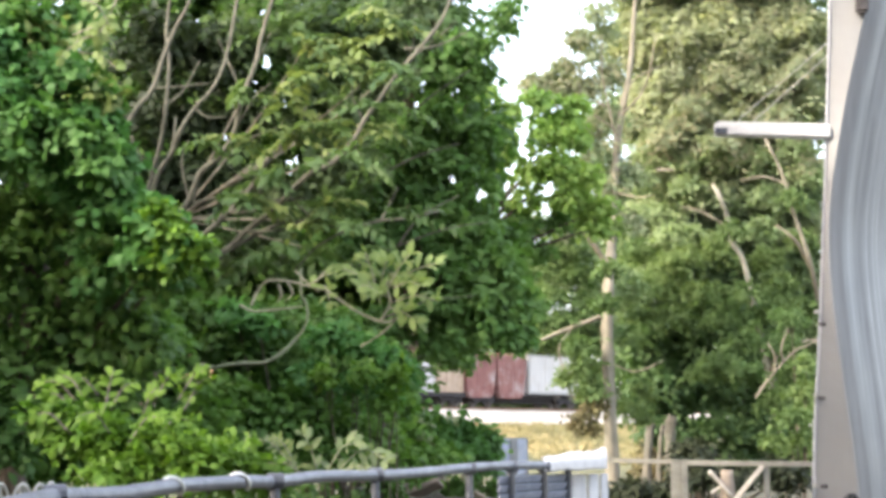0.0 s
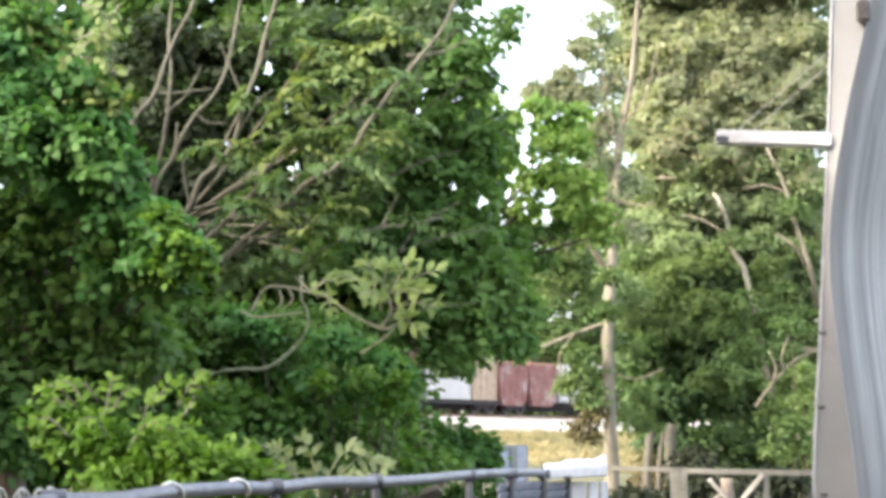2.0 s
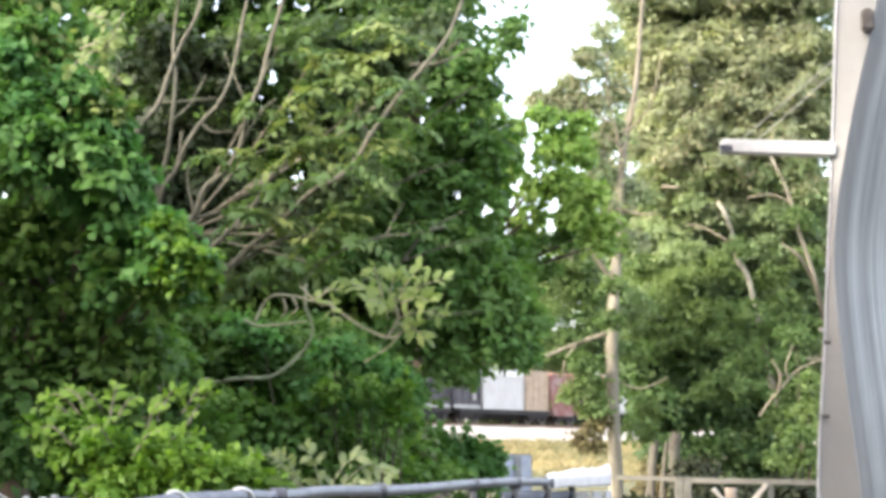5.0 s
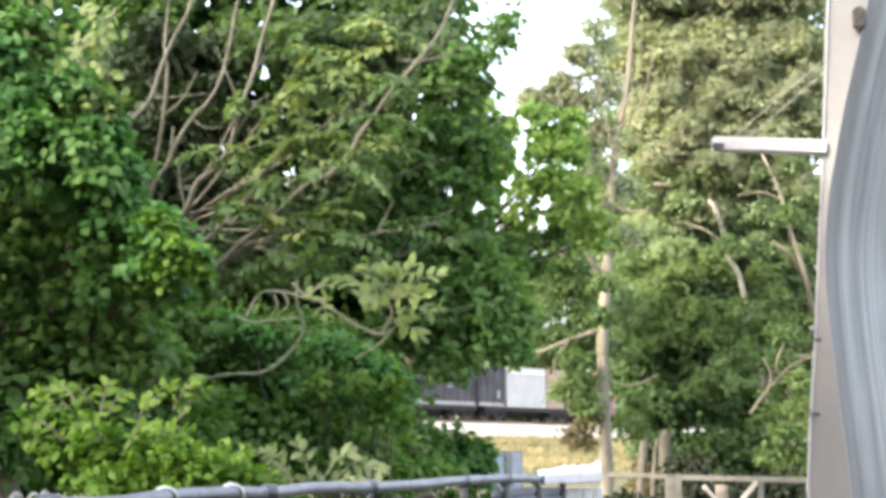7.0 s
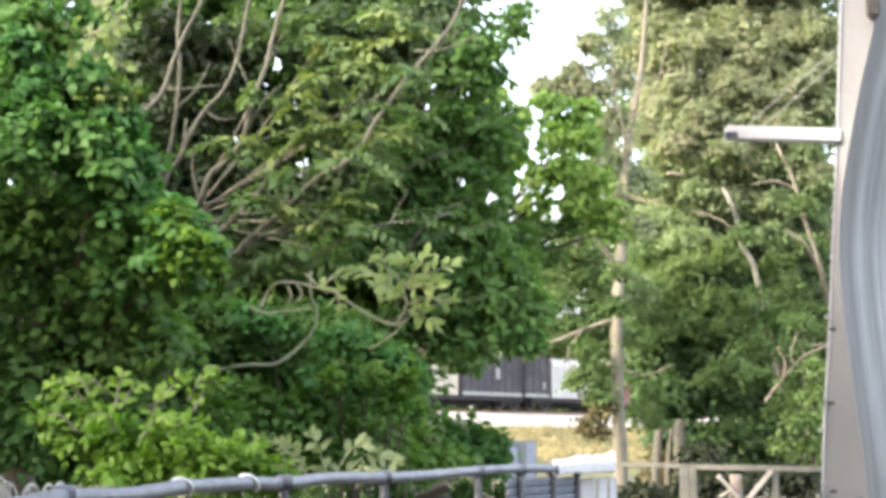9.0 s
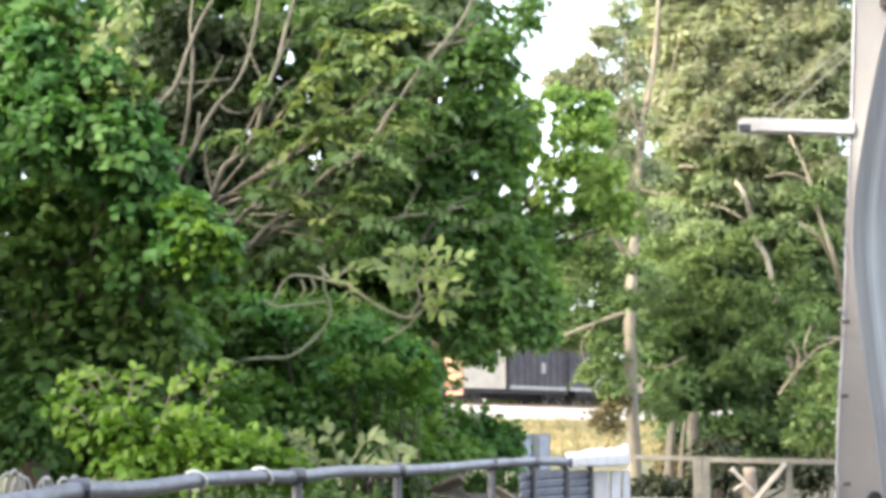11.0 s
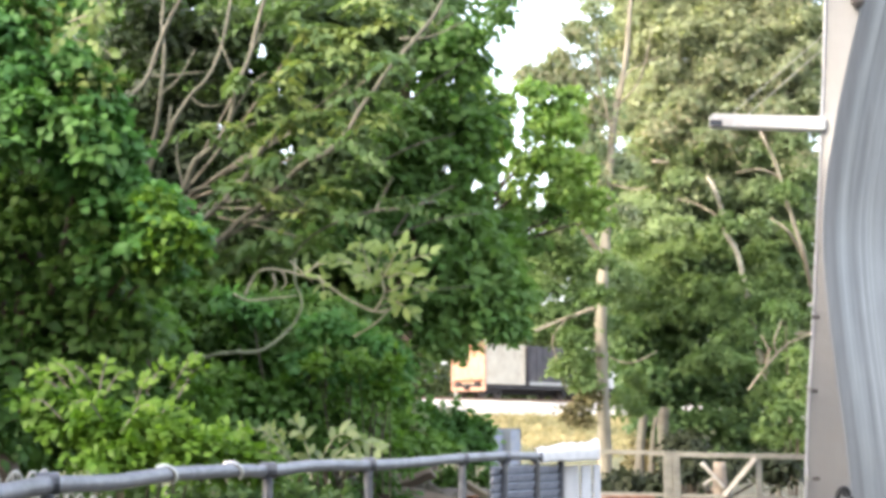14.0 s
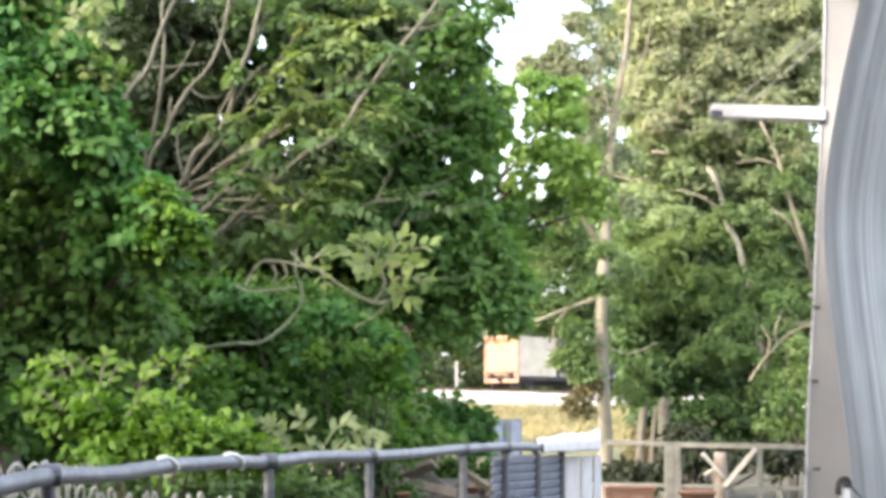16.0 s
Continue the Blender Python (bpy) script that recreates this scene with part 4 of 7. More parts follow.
def tufted(name, pads, leaf, width, mat, parent, seed, cover=1.5, per=6, droop=0.5, clumps=9, spread=None, wild=0.5, label="", fill=False, toss=0.38):
    """Layered foliage. pads: (x, y, z, half width, half height) of the boughs; each holds domed, drooping tufts of leafy twigs.
    fill: the tufts keep to no layer, but fill the whole mass."""
    rng = np.random.default_rng(seed)
    cs, outs = [], []
    clumps = int(clumps * (2.2 if fill else 1.5))
    for x, y, z, rx, rz in pads:
        r = np.array([rx, rx * 0.8, rz])
        d = unit(rng.normal(size=(clumps, 3)))
        slope = rng.normal(size=2) * (0.0 if fill else 0.28)
        if fill:
            far = rng.random(clumps) ** 0.4
        else:
            d[:, 2] = np.abs(d[:, 2]) * 1.5 - 0.65
            far = np.where(np.arange(clumps) % 3 == 0, rng.uniform(0.0, 0.4, clumps), rng.uniform(0.5, 1.0, clumps))
        spots = d * r * (far[:, None] * 0.72)
        spots[:, 2] += spots[:, :2] @ slope
        for c, k in zip(np.array([x, y, z]) + spots, rng.uniform(0.26, 0.44, clumps)):
            q = rx * k
            h = q * rng.uniform(0.6, 1.0) if fill else min(rz * 1.1, q) * rng.uniform(0.6, 1.0)
            n = max(3, int(1.7 * cover * math.pi * q * q / (0.6 * leaf * width * per) + 0.5))
            a, s = rng.uniform(0, 2 * math.pi, n), np.sqrt(rng.random(n))
            flat = np.stack([np.cos(a), np.sin(a), np.zeros(n)], 1)
            p = c + flat * (s * q)[:, None]
            p[:, 2] += h * (0.5 - droop * 1.8 * s * s) + rng.normal(size=n) * h * 0.22
            flat[:, 2] = 0.25 - droop * 1.5 * s
            cs.append(p)
            outs.append(unit(flat))
    v, f = sprays(rng, np.concatenate(cs), np.concatenate(outs), leaf, width, per, spread or leaf * 1.9, 0.75, droop * 0.7, wild, toss)
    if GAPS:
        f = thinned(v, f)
    return leaf_mesh(name, v, f, mat, parent, label)


def feathered(name, pads, length, leaf, width, mat, parent, seed, cover=1.0, pairs=7, sag=0.35, toss=0.22, label=""):
    """Foliage of flat, arching sprays: each a stalk with paired leaflets, reaching out of its bough."""
    rng = np.random.default_rng(seed)
    bases, heads = [], []
    for x, y, z, rx, rz in pads:
        n = max(3, int(cover * 5.5 * rx * max(rz, 0.35 * rx) / (0.5 * leaf * width * pairs * 2) + 0.5))
        d = unit(rng.normal(size=(n, 3))) * rng.random((n, 1)) ** 0.5
        bases.append(np.array([x, y, z]) + d * np.array([rx, rx * 0.8, rz]) * 0.85)
        flat = d * np.array([1.0, 1.0, 0.0]) + rng.normal(size=(n, 3)) * np.array([0.5, 0.4, 0.0]) + np.array([0, -0.25, 0])
        flat = unit(flat)
        flat[:, 2] = rng.normal(size=n) * 0.16 + 0.12
        heads.append(flat)
    base, head = np.concatenate(bases), np.concatenate(heads)
    n = len(base)
    ln = length * rng.uniform(0.65, 1.2, n)
    drop = sag * rng.uniform(0.5, 1.5, n)
    side = unit(np.cross(head, np.array([0, 0, 1.0])) + rng.normal(size=(n, 3)) * 0.25)
    k = 0.12 + 0.88 * np.arange(pairs) / (pairs - 1)
    s = np.repeat(k, 2)
    sign = np.tile([1.0, -1.0], pairs)
    pos = base[:, None] + head[:, None] * ((s - 0.5)[None] * ln[:, None])[..., None]
    pos[..., 2] -= drop[:, None] * ln[:, None] * s[None] ** 2
    along = head[:, None] + np.array([0, 0, -2.0]) * (drop[:, None] * s[None])[..., None]
    d = along * 0.6 + side[:, None] * sign[None, :, None] * (1.0 - 0.5 * s ** 3)[None, :, None] + rng.normal(size=(n, 2 * pairs, 3)) * 0.2 + np.array([0, 0, -0.25])
    d = unit(d.reshape(-1, 3))
    pos = pos.reshape(-1, 3)
    nrm = np.array([0, 0, 1.0]) + rng.normal(size=(n, 1, 3)) * 0.28 + rng.normal(size=(n, 2 * pairs, 3)) * toss
    w = unit(np.cross(d, nrm.reshape(-1, 3)))
    nrm = np.cross(w, d)
    size = (np.tile(1.0 - 0.8 * (s - 0.55) ** 2, n) * rng.uniform(0.8, 1.2, n * 2 * pairs))[:, None]
    a, q = leaf * size, width * size * 0.5
    fold = nrm * q * 0.4
    v = np.stack([pos, pos + d * a * 0.4 + w * q + fold, pos + d * a * 0.4 - w * q + fold, pos + d * a * 0.78 + w * q * 0.65 + fold * 0.3, pos + d * a * 0.78 - w * q * 0.65 + fold * 0.3, pos + d * a - nrm * a * 0.12], 1).reshape(-1, 3)
    o = np.arange(len(pos))[:, None] * 6
    f = np.concatenate([o + np.array([[0, 1, 2]]), o + np.array([[1, 3, 2]]), o + np.array([[2, 3, 4]]), o + np.array([[3, 5, 4]])], 1).reshape(-1, 3)
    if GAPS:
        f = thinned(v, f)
    return leaf_mesh(name, v, f, mat, parent, label)


def reach(t, foot, pads, r, bark, seed, rise=0.45, every=1):
    """Limbs from the trunk's foot out to the boughs."""
    for i, (x, y, z, rx, rz) in enumerate(pads[::every]):
        c = Vector((x, y + 0.1, z - rz * 0.3))
        mid = Vector(foot).lerp(c, 0.55)
        mid.z = foot[2] + (c.z - foot[2]) * rise
        limb("limb", [foot, mid, c], r, r * 0.3, bark, t, seed + i, 7)


def frond(parent, a, c, sag, pairs, ln, wd, mat, seed, origin, stalk_mat):
    """One feathered leaf: a bowed stalk from a to c with paired leaflets, each a piece of its own."""
    rng = np.random.default_rng(seed)
    a, c = Vector(a), Vector(c)
    mid = a.lerp(c, 0.55) + Vector((0, 0, sag))
    line = smooth_line([a, mid, c], 8)
    v, f = tube([q - origin for q in (a, mid, c)], 0.006, 0.003, 6)
    stalk = mesh_ob("leaf_stalk", v, f, stalk_mat, parent, "", True)
    for i in range(pairs):
        k = 0.18 + 0.82 * i / max(1, pairs - 1)
        j = min(int(k * (len(line) - 1)), len(line) - 2)
        q, d = line[j], (line[j + 1] - line[j]).normalized()
        side = d.cross(Vector((0, -0.75, 0.65))).normalized()
        for s in (-1, 1):
            if i == pairs - 1 and s > 0:
                side, s = Vector((0, 0, 0)), 1
            e = (d * 0.75 + side * s + Vector(rng.normal(size=3) * 0.32)).normalized()
            shape = ln * (1.0 - 0.45 * abs(k - 0.55)) * rng.uniform(0.8, 1.1)
            up = (Vector((0, -0.7, 0.7)) + Vector(rng.normal(size=3) * 0.45)).normalized()
            w = e.cross(up).normalized() * wd * 0.5
            up = w.cross(e).normalized()
            pts = [Vector(), e * shape * 0.3 + w + up * wd * 0.1, e * shape * 0.3 - w + up * wd * 0.1, e * shape * 0.72 + w * 0.85, e * shape * 0.72 - w * 0.85, e * shape - up * shape * 0.14]
            ob = mesh_ob("leaf", pts, [(0, 1, 2), (1, 3, 2), (2, 3, 4), (3, 5, 4)], mat, stalk)
            ob.location = q - origin
    return stalk


def build_left_bush():
    """The broad-leaved tree close on the left."""
    t = root("broad_leaved_tree", (-2.4, 9.2, 0), "full mid-green broad-leaved tree beside the fence", "tree")
    limb("trunk", [(-2.4, 9.2, -0.2), (-2.45, 9.25, 1.2), (-2.3, 9.2, 2.6), (-2.5, 9.3, 4.5)], 0.11, 0.05, BARK_DARK, t, 1)
    rim = [(-1.88, 8.70, 3.32, 0.18, 0.10), (-2.11, 8.80, 3.35, 0.17, 0.09), (-1.76, 8.70, 3.11, 0.13, 0.10), (-1.91, 8.60, 3.12, 0.19, 0.10), (-2.20, 8.80, 3.17, 0.20, 0.09), (-1.73, 8.70, 2.88, 0.19, 0.09),
           (-1.98, 8.80, 2.95, 0.20, 0.11), (-1.51, 8.60, 2.77, 0.16, 0.09), (-1.38, 8.60, 2.61, 0.13, 0.09), (-1.57, 8.70, 2.60, 0.16, 0.09), (-2.44, 8.90, 3.22, 0.17, 0.14), (-2.65, 9.00, 2.95, 0.20, 0.18), (-2.66, 9.00, 3.36, 0.18, 0.18)]
    top = [(-2.37, 8.80, 3.86, 0.20, 0.12), (-2.20, 8.90, 3.79, 0.14, 0.09), (-2.30, 8.80, 3.60, 0.20, 0.11), (-2.09, 8.80, 3.53, 0.14, 0.08), (-2.42, 8.80, 3.45, 0.17, 0.09), (-1.88, 8.70, 3.43, 0.05, 0.04), (-2.10, 9.10, 3.97, 0.06, 0.06), (-2.37, 9.00, 4.13, 0.26, 0.12), (-2.63, 9.00, 4.17, 0.25, 0.14), (-2.19, 8.50, 3.23, 0.22, 0.06), (-1.92, 8.50, 3.17, 0.13, 0.06), (-2.27, 8.50, 3.06, 0.16, 0.05), (-1.83, 8.50, 3.03, 0.09, 0.04)]
    low = [(-1.84, 8.90, 2.72, 0.21, 0.11), (-2.14, 9.00, 2.73, 0.22, 0.11), (-2.39, 9.00, 2.67, 0.22, 0.12), (-1.78, 8.90, 2.53, 0.20, 0.09), (-1.53, 8.80, 2.49, 0.12, 0.05), (-2.13, 9.10, 2.49, 0.22, 0.11), (-2.41, 9.10, 2.40, 0.22, 0.14), (-1.90, 9.10, 2.34, 0.20, 0.09), (-2.37, 9.00, 2.89, 0.23, 0.11), (-2.58, 9.10, 2.82, 0.17, 0.14), (-2.17, 9.10, 2.92, 0.17, 0.08)]
    hang = [(-2.21, 9.20, 2.25, 0.24, 0.11), (-2.46, 9.20, 2.12, 0.24, 0.14), (-1.95, 9.20, 2.12, 0.22, 0.09), (-1.73, 9.10, 2.24, 0.11, 0.06), (-2.23, 9.20, 2.00, 0.25, 0.11), (-2.39, 9.00, 1.83, 0.22, 0.14), (-2.33, 8.90, 1.56, 0.18, 0.12), (-2.48, 8.90, 1.68, 0.15, 0.17), (-1.90, 9.30, 1.94, 0.19, 0.08), (-1.65, 9.10, 2.09, 0.11, 0.05)]
    back = [(-2.60, 9.90, 4.03, 0.41, 0.27), (-2.45, 9.90, 3.54, 0.41, 0.24), (-2.36, 9.90, 3.12, 0.44, 0.24), (-2.49, 9.90, 2.64, 0.44, 0.25), (-2.06, 9.80, 2.73, 0.30, 0.15), (-2.47, 9.90, 2.16, 0.47, 0.24), (-2.01, 9.80, 2.29, 0.22, 0.15), (-2.60, 9.80, 1.69, 0.37, 0.23), (-2.99, 9.90, 3.26, 0.34, 0.34), (-2.96, 9.90, 2.57, 0.34, 0.34), (-3.01, 9.90, 3.96, 0.34, 0.34)]
    reach(t, (-2.4, 9.5, 1.9), rim[::3] + low[::4], 0.025, BARK_DARK, 10)
    tufted("inner_leaves", back, 0.10, 0.07, LEAF_CROWN_SHADE, t, 122, 2.0, 6, 0.4, 12, label="inner leaves, toned darker for shade", fill=True)
    # Upper boughs get a lighter green, lower ones a darker, for sun and shade.
    tufted("upper_crown", top, 0.075, 0.054, LEAF_FRESH, t, 126, 2.2, 6, 0.45, 11, toss=0.2, label="lighter green upper leaves, partly for sunlight")
    tufted("upper_leaves", top[1:8:2], 0.10, 0.045, LEAF_YELLOWISH, t, 121, 0.35, 6, 0.35, 7, label="paler yellow-green upper leaves")
    tufted("hanging_leaves", hang + low, 0.085, 0.055, LEAF_SHADE, t, 124, 1.2, 6, 0.5, 9, label="lower leaves in darker green for shade")
    SWAY["tree"] = tufted("crown", rim + [low[0], low[3], low[4], (-2.25, 8.60, 3.44, 0.13, 0.06), (-2.01, 8.60, 3.56, 0.09, 0.04), (-2.35, 8.60, 3.71, 0.10, 0.06)], 0.066, 0.052, LEAF_MID, t, 21, 3.2, 6, 0.55, 13, toss=0.18)
    # Rim twigs take a yellower green in place of sunlight.
    tip = [(-1.41, 8.50, 2.66, 0.12, 0.05), (-1.28, 8.50, 2.56, 0.07, 0.04), (-1.50, 8.50, 2.77, 0.10, 0.04), (-1.48, 8.60, 2.50, 0.07, 0.04)]
    tufted("sunlit_leaves", tip, 0.06, 0.042, LEAF_BRIGHT, t, 125, 1.1, 5, 0.4, 8, label="yellower edge leaves standing in for sunlight")


def build_bright_bush():
    t = root("young_bush", (-1.7, 7.6, 0), "bright yellow-green young bush behind the fence", "bush")
    side = [(-1.85, 7.70, 1.69, 0.11, 0.05), (-1.77, 7.70, 1.60, 0.08, 0.05), (-1.22, 7.50, 1.57, 0.10, 0.05), (-1.11, 7.50, 1.51, 0.09, 0.04)]
    body = [(-1.60, 7.60, 1.60, 0.12, 0.07), (-1.46, 7.60, 1.55, 0.14, 0.06), (-1.47, 7.50, 1.45, 0.19, 0.06), (-1.33, 7.60, 1.58, 0.12, 0.07), (-1.27, 7.50, 1.45, 0.17, 0.05), (-1.15, 7.60, 1.48, 0.12, 0.05), (-0.99, 7.70, 1.43, 0.12, 0.03), (-0.84, 7.80, 1.40, 0.09, 0.02), (-1.07, 7.70, 1.50, 0.11, 0.04), (-0.95, 7.80, 1.46, 0.11, 0.03), (-1.65, 7.70, 1.68, 0.07, 0.03)]
    reach(t, (-1.55, 7.7, 0.1), body[:6], 0.014, BARK, 40)
    tufted("crown", body, 0.062, 0.03, LEAF_BRIGHT, t, 22, 1.0, 6, 0.2, 10, 0.14, 0.6)
    feathered("sprays", body, 0.26, 0.075, 0.030, LEAF_BRIGHT, t, 122, 1.0, 6, 0.3, 0.3, "arching sprays of narrow leaves")
    tufted("side_growth", side, 0.062, 0.03, LEAF_BRIGHT, t, 23, 1.1, 6, 0.2, 9, 0.14, 0.6, "loose growth at the sides")["kind"] = "stuff"
    shoots = (((-1.65, 7.70, 1.67), (-1.82, 7.80, 1.90), 0.05), ((-1.60, 7.70, 1.70), (-1.58, 7.80, 1.92), 0.02), ((-1.60, 7.70, 1.66), (-1.47, 7.80, 1.86), 0.06), ((-1.43, 7.60, 1.59), (-1.34, 7.60, 1.83), 0.05), ((-1.35, 7.60, 1.57), (-1.19, 7.60, 1.68), 0.05), ((-1.65, 7.80, 1.80), (-1.76, 7.80, 1.88), 0.03))
    shoots += (((-1.40, 7.90, 1.78), (-1.29, 7.90, 1.90), 0.04), ((-1.29, 7.90, 1.78), (-1.17, 7.90, 1.92), 0.03), ((-1.26, 7.90, 1.73), (-1.12, 7.90, 1.87), 0.06), ((-1.24, 7.60, 1.52), (-1.07, 7.60, 1.56), 0.05), ((-1.11, 7.60, 1.44), (-0.91, 7.60, 1.55), 0.04), ((-0.99, 7.70, 1.41), (-0.79, 7.70, 1.48), 0.03), ((-1.53, 7.50, 1.62), (-1.64, 7.40, 1.70), 0.05), ((-1.45, 7.50, 1.57), (-1.28, 7.40, 1.69), 0.05))
    shoots += (((-1.73, 7.70, 1.71), (-1.88, 7.70, 1.80), 0.04), ((-1.73, 7.80, 1.75), (-1.93, 7.80, 1.86), 0.05), ((-1.73, 7.60, 1.62), (-1.91, 7.60, 1.70), 0.05))
    for i, (p, q, sag) in enumerate(shoots):
        frond(t, p, q, sag, 6, 0.07, 0.030, LEAF_BRIGHT_PIECE, 420 + i, t.location, BARK)


def build_sprouts():
    """Pale pinnate sprouts by the fence."""
    t = root("pinnate_sprout", (-0.85, 9.2, 0), "pale green feather-leaved sprouts behind the fence", "plant")
    tips = (((-0.81, 9.20, 1.39), (-1.12, 9.10, 1.59), 0.07), ((-0.79, 9.20, 1.37), (-1.04, 9.10, 1.48), 0.05), ((-0.72, 9.20, 1.39), (-0.80, 9.10, 1.62), 0.03), ((-0.69, 9.20, 1.38), (-0.52, 9.10, 1.57), 0.05),
            ((-0.65, 9.20, 1.38), (-0.34, 9.10, 1.47), 0.10), ((-0.65, 9.20, 1.37), (-0.40, 9.00, 1.41), 0.05), ((-0.82, 9.20, 1.38), (-0.98, 9.30, 1.61), 0.04), ((-0.53, 9.20, 1.38), (-0.37, 9.20, 1.50), 0.05))
    for i, (a, c, sag) in enumerate(tips):
        foot = limb("stem", [(-0.75 + 0.02 * i, 9.7, -0.05), (-0.75 + 0.02 * i, 9.6, 0.9), a], 0.008, 0.005, BARK_DARK, t, 50 + i)
        big = i in (2, 3, 4, 7)
        frond(foot, a, c, sag, 4 if big else 9, 0.115 if big else 0.062, 0.044 if big else 0.024, LEAF_SPROUT if i < 6 else LEAF_PALE, 330 + i, t.location, BARK_OLIVE)


def build_stem_tree():
    """The many-stemmed tree with bare branches and long olive leaves."""
    t = root("many_stemmed_tree", (-2.0, 14.0, 0), "many-stemmed olive-leaved tree with bare grey-brown branches", "tree")
    foot = (-2.15, 13.6, 1.2)
    limb("trunk", [(-2.0, 14.0, -0.2), (-2.1, 13.8, 0.6), foot, (-2.48, 13.20, 2.71)], 0.11, 0.06, BARK, t, 59, 10)
    stems = (((-2.57, 12.90, 3.54), (-2.49, 12.70, 4.04), (-2.31, 12.70, 4.31), (-2.23, 12.70, 4.56), (-2.14, 12.70, 4.79), (-2.02, 12.70, 5.04), (-1.95, 12.90, 5.56)),
             ((-2.42, 13.00, 3.15), (-2.34, 12.90, 3.63), (-2.25, 12.80, 3.93), (-2.20, 12.70, 4.18), (-2.18, 12.70, 4.54), (-2.22, 12.80, 4.84), (-2.16, 12.90, 5.56)),
             ((-2.35, 13.00, 3.10), (-2.29, 12.80, 3.60), (-2.15, 12.70, 3.80), (-2.07, 12.60, 3.96), (-1.96, 12.60, 4.14), (-1.82, 12.60, 4.30), (-1.73, 12.70, 4.58), (-1.66, 12.80, 5.07), (-1.57, 12.90, 5.56)),
             ((-2.28, 13.00, 3.01), (-2.01, 12.70, 3.42), (-1.91, 12.60, 3.63), (-1.76, 12.60, 3.76), (-1.65, 12.60, 3.96), (-1.59, 12.60, 4.23), (-1.51, 12.70, 4.49), (-1.46, 12.80, 4.79), (-1.37, 12.80, 5.11), (-1.27, 12.90, 5.56)))
    stems += (((-2.24, 13.00, 2.97), (-1.90, 12.60, 3.13), (-1.70, 12.60, 3.32), (-1.55, 12.60, 3.47), (-1.35, 12.60, 3.78), (-1.17, 12.70, 3.98), (-1.11, 12.80, 4.20)),
             ((-2.14, 13.00, 2.88), (-1.78, 12.60, 2.97), (-1.56, 12.60, 3.17), (-1.35, 12.60, 3.34), (-1.05, 12.20, 3.54), (-0.86, 12.10, 3.62), (-0.71, 12.10, 3.78), (-0.62, 12.10, 3.94), (-0.50, 12.10, 4.11), (-0.41, 12.10, 4.24), (-0.21, 12.10, 4.48), (-0.04, 12.20, 4.73), (0.08, 12.30, 5.06), (0.22, 12.50, 5.43)),
             ((-2.10, 13.00, 2.83), (-1.66, 12.70, 3.06), (-1.26, 12.60, 3.24), (-0.90, 12.50, 3.20), (-0.73, 12.50, 3.19), (-0.51, 12.50, 3.24), (-0.28, 12.50, 3.26), (-0.06, 12.60, 3.33)))
    for i, pts in enumerate(stems):
        r = (0.024, 0.021, 0.022, 0.027, 0.025, 0.024, 0.018)[i]
        limb("stem", [foot, *pts], r * 1.1, r * 0.48, BARK_STEM, t, 60 + i, 9)
    twigs = (((-2.33, 12.70, 4.32), (-2.12, 12.70, 4.33), (-1.85, 12.70, 4.36)), ((-2.49, 12.80, 3.96), (-2.39, 12.80, 3.75), (-2.29, 12.80, 3.60)), ((-2.12, 12.70, 4.09), (-2.15, 12.70, 3.86), (-2.26, 12.70, 3.62)), ((-1.96, 12.60, 3.40), (-1.78, 12.60, 3.43), (-1.61, 12.60, 3.34)))
    twigs += (((-0.32, 12.10, 4.48), (-0.09, 12.10, 4.50), (0.17, 12.10, 4.62)), ((-0.51, 12.50, 3.24), (-0.45, 12.50, 3.37), (-0.38, 12.50, 3.50)), ((-0.74, 12.50, 3.85), (-0.67, 12.50, 3.75), (-0.60, 12.50, 3.69)), ((-0.43, 12.50, 4.33), (-0.28, 12.50, 4.56), (-0.24, 12.50, 4.85)),
             ((-1.65, 12.60, 3.96), (-1.49, 12.60, 4.23), (-1.36, 12.60, 4.34)), ((-1.35, 12.60, 3.78), (-1.44, 12.60, 3.63), (-1.45, 12.60, 3.45)), ((-0.90, 12.50, 3.20), (-1.08, 12.50, 3.30), (-1.25, 12.50, 3.48)), ((-1.78, 12.60, 2.97), (-1.60, 12.60, 3.10), (-1.48, 12.60, 3.28)),
             ((-0.73, 12.50, 3.19), (-0.99, 12.50, 3.05), (-1.16, 12.50, 2.87)), ((-0.65, 12.50, 4.02), (-0.74, 12.50, 4.27), (-0.66, 12.50, 4.63)))
    twigs += (((-1.59, 12.60, 4.23), (-1.67, 12.60, 4.43), (-1.80, 12.70, 4.72)), ((-1.76, 12.60, 3.76), (-1.55, 12.60, 3.89), (-1.27, 12.60, 4.00)), ((-2.01, 12.70, 3.42), (-2.07, 12.70, 3.73), (-2.02, 12.70, 3.91)), ((-1.70, 12.60, 3.32), (-1.42, 12.50, 3.39), (-1.08, 12.50, 3.41)), ((-1.56, 12.60, 3.17), (-1.25, 12.50, 3.18), (-1.03, 12.50, 3.30)), ((-2.20, 12.70, 4.18), (-2.06, 12.70, 4.31), (-1.94, 12.70, 4.54)), ((-1.96, 12.60, 4.14), (-1.86, 12.60, 4.07), (-1.71, 12.60, 4.07)))
    for i, pts in enumerate(twigs):
        limb("twig", pts, 0.011, 0.004, BARK_STEM, t, 80 + i, 7)
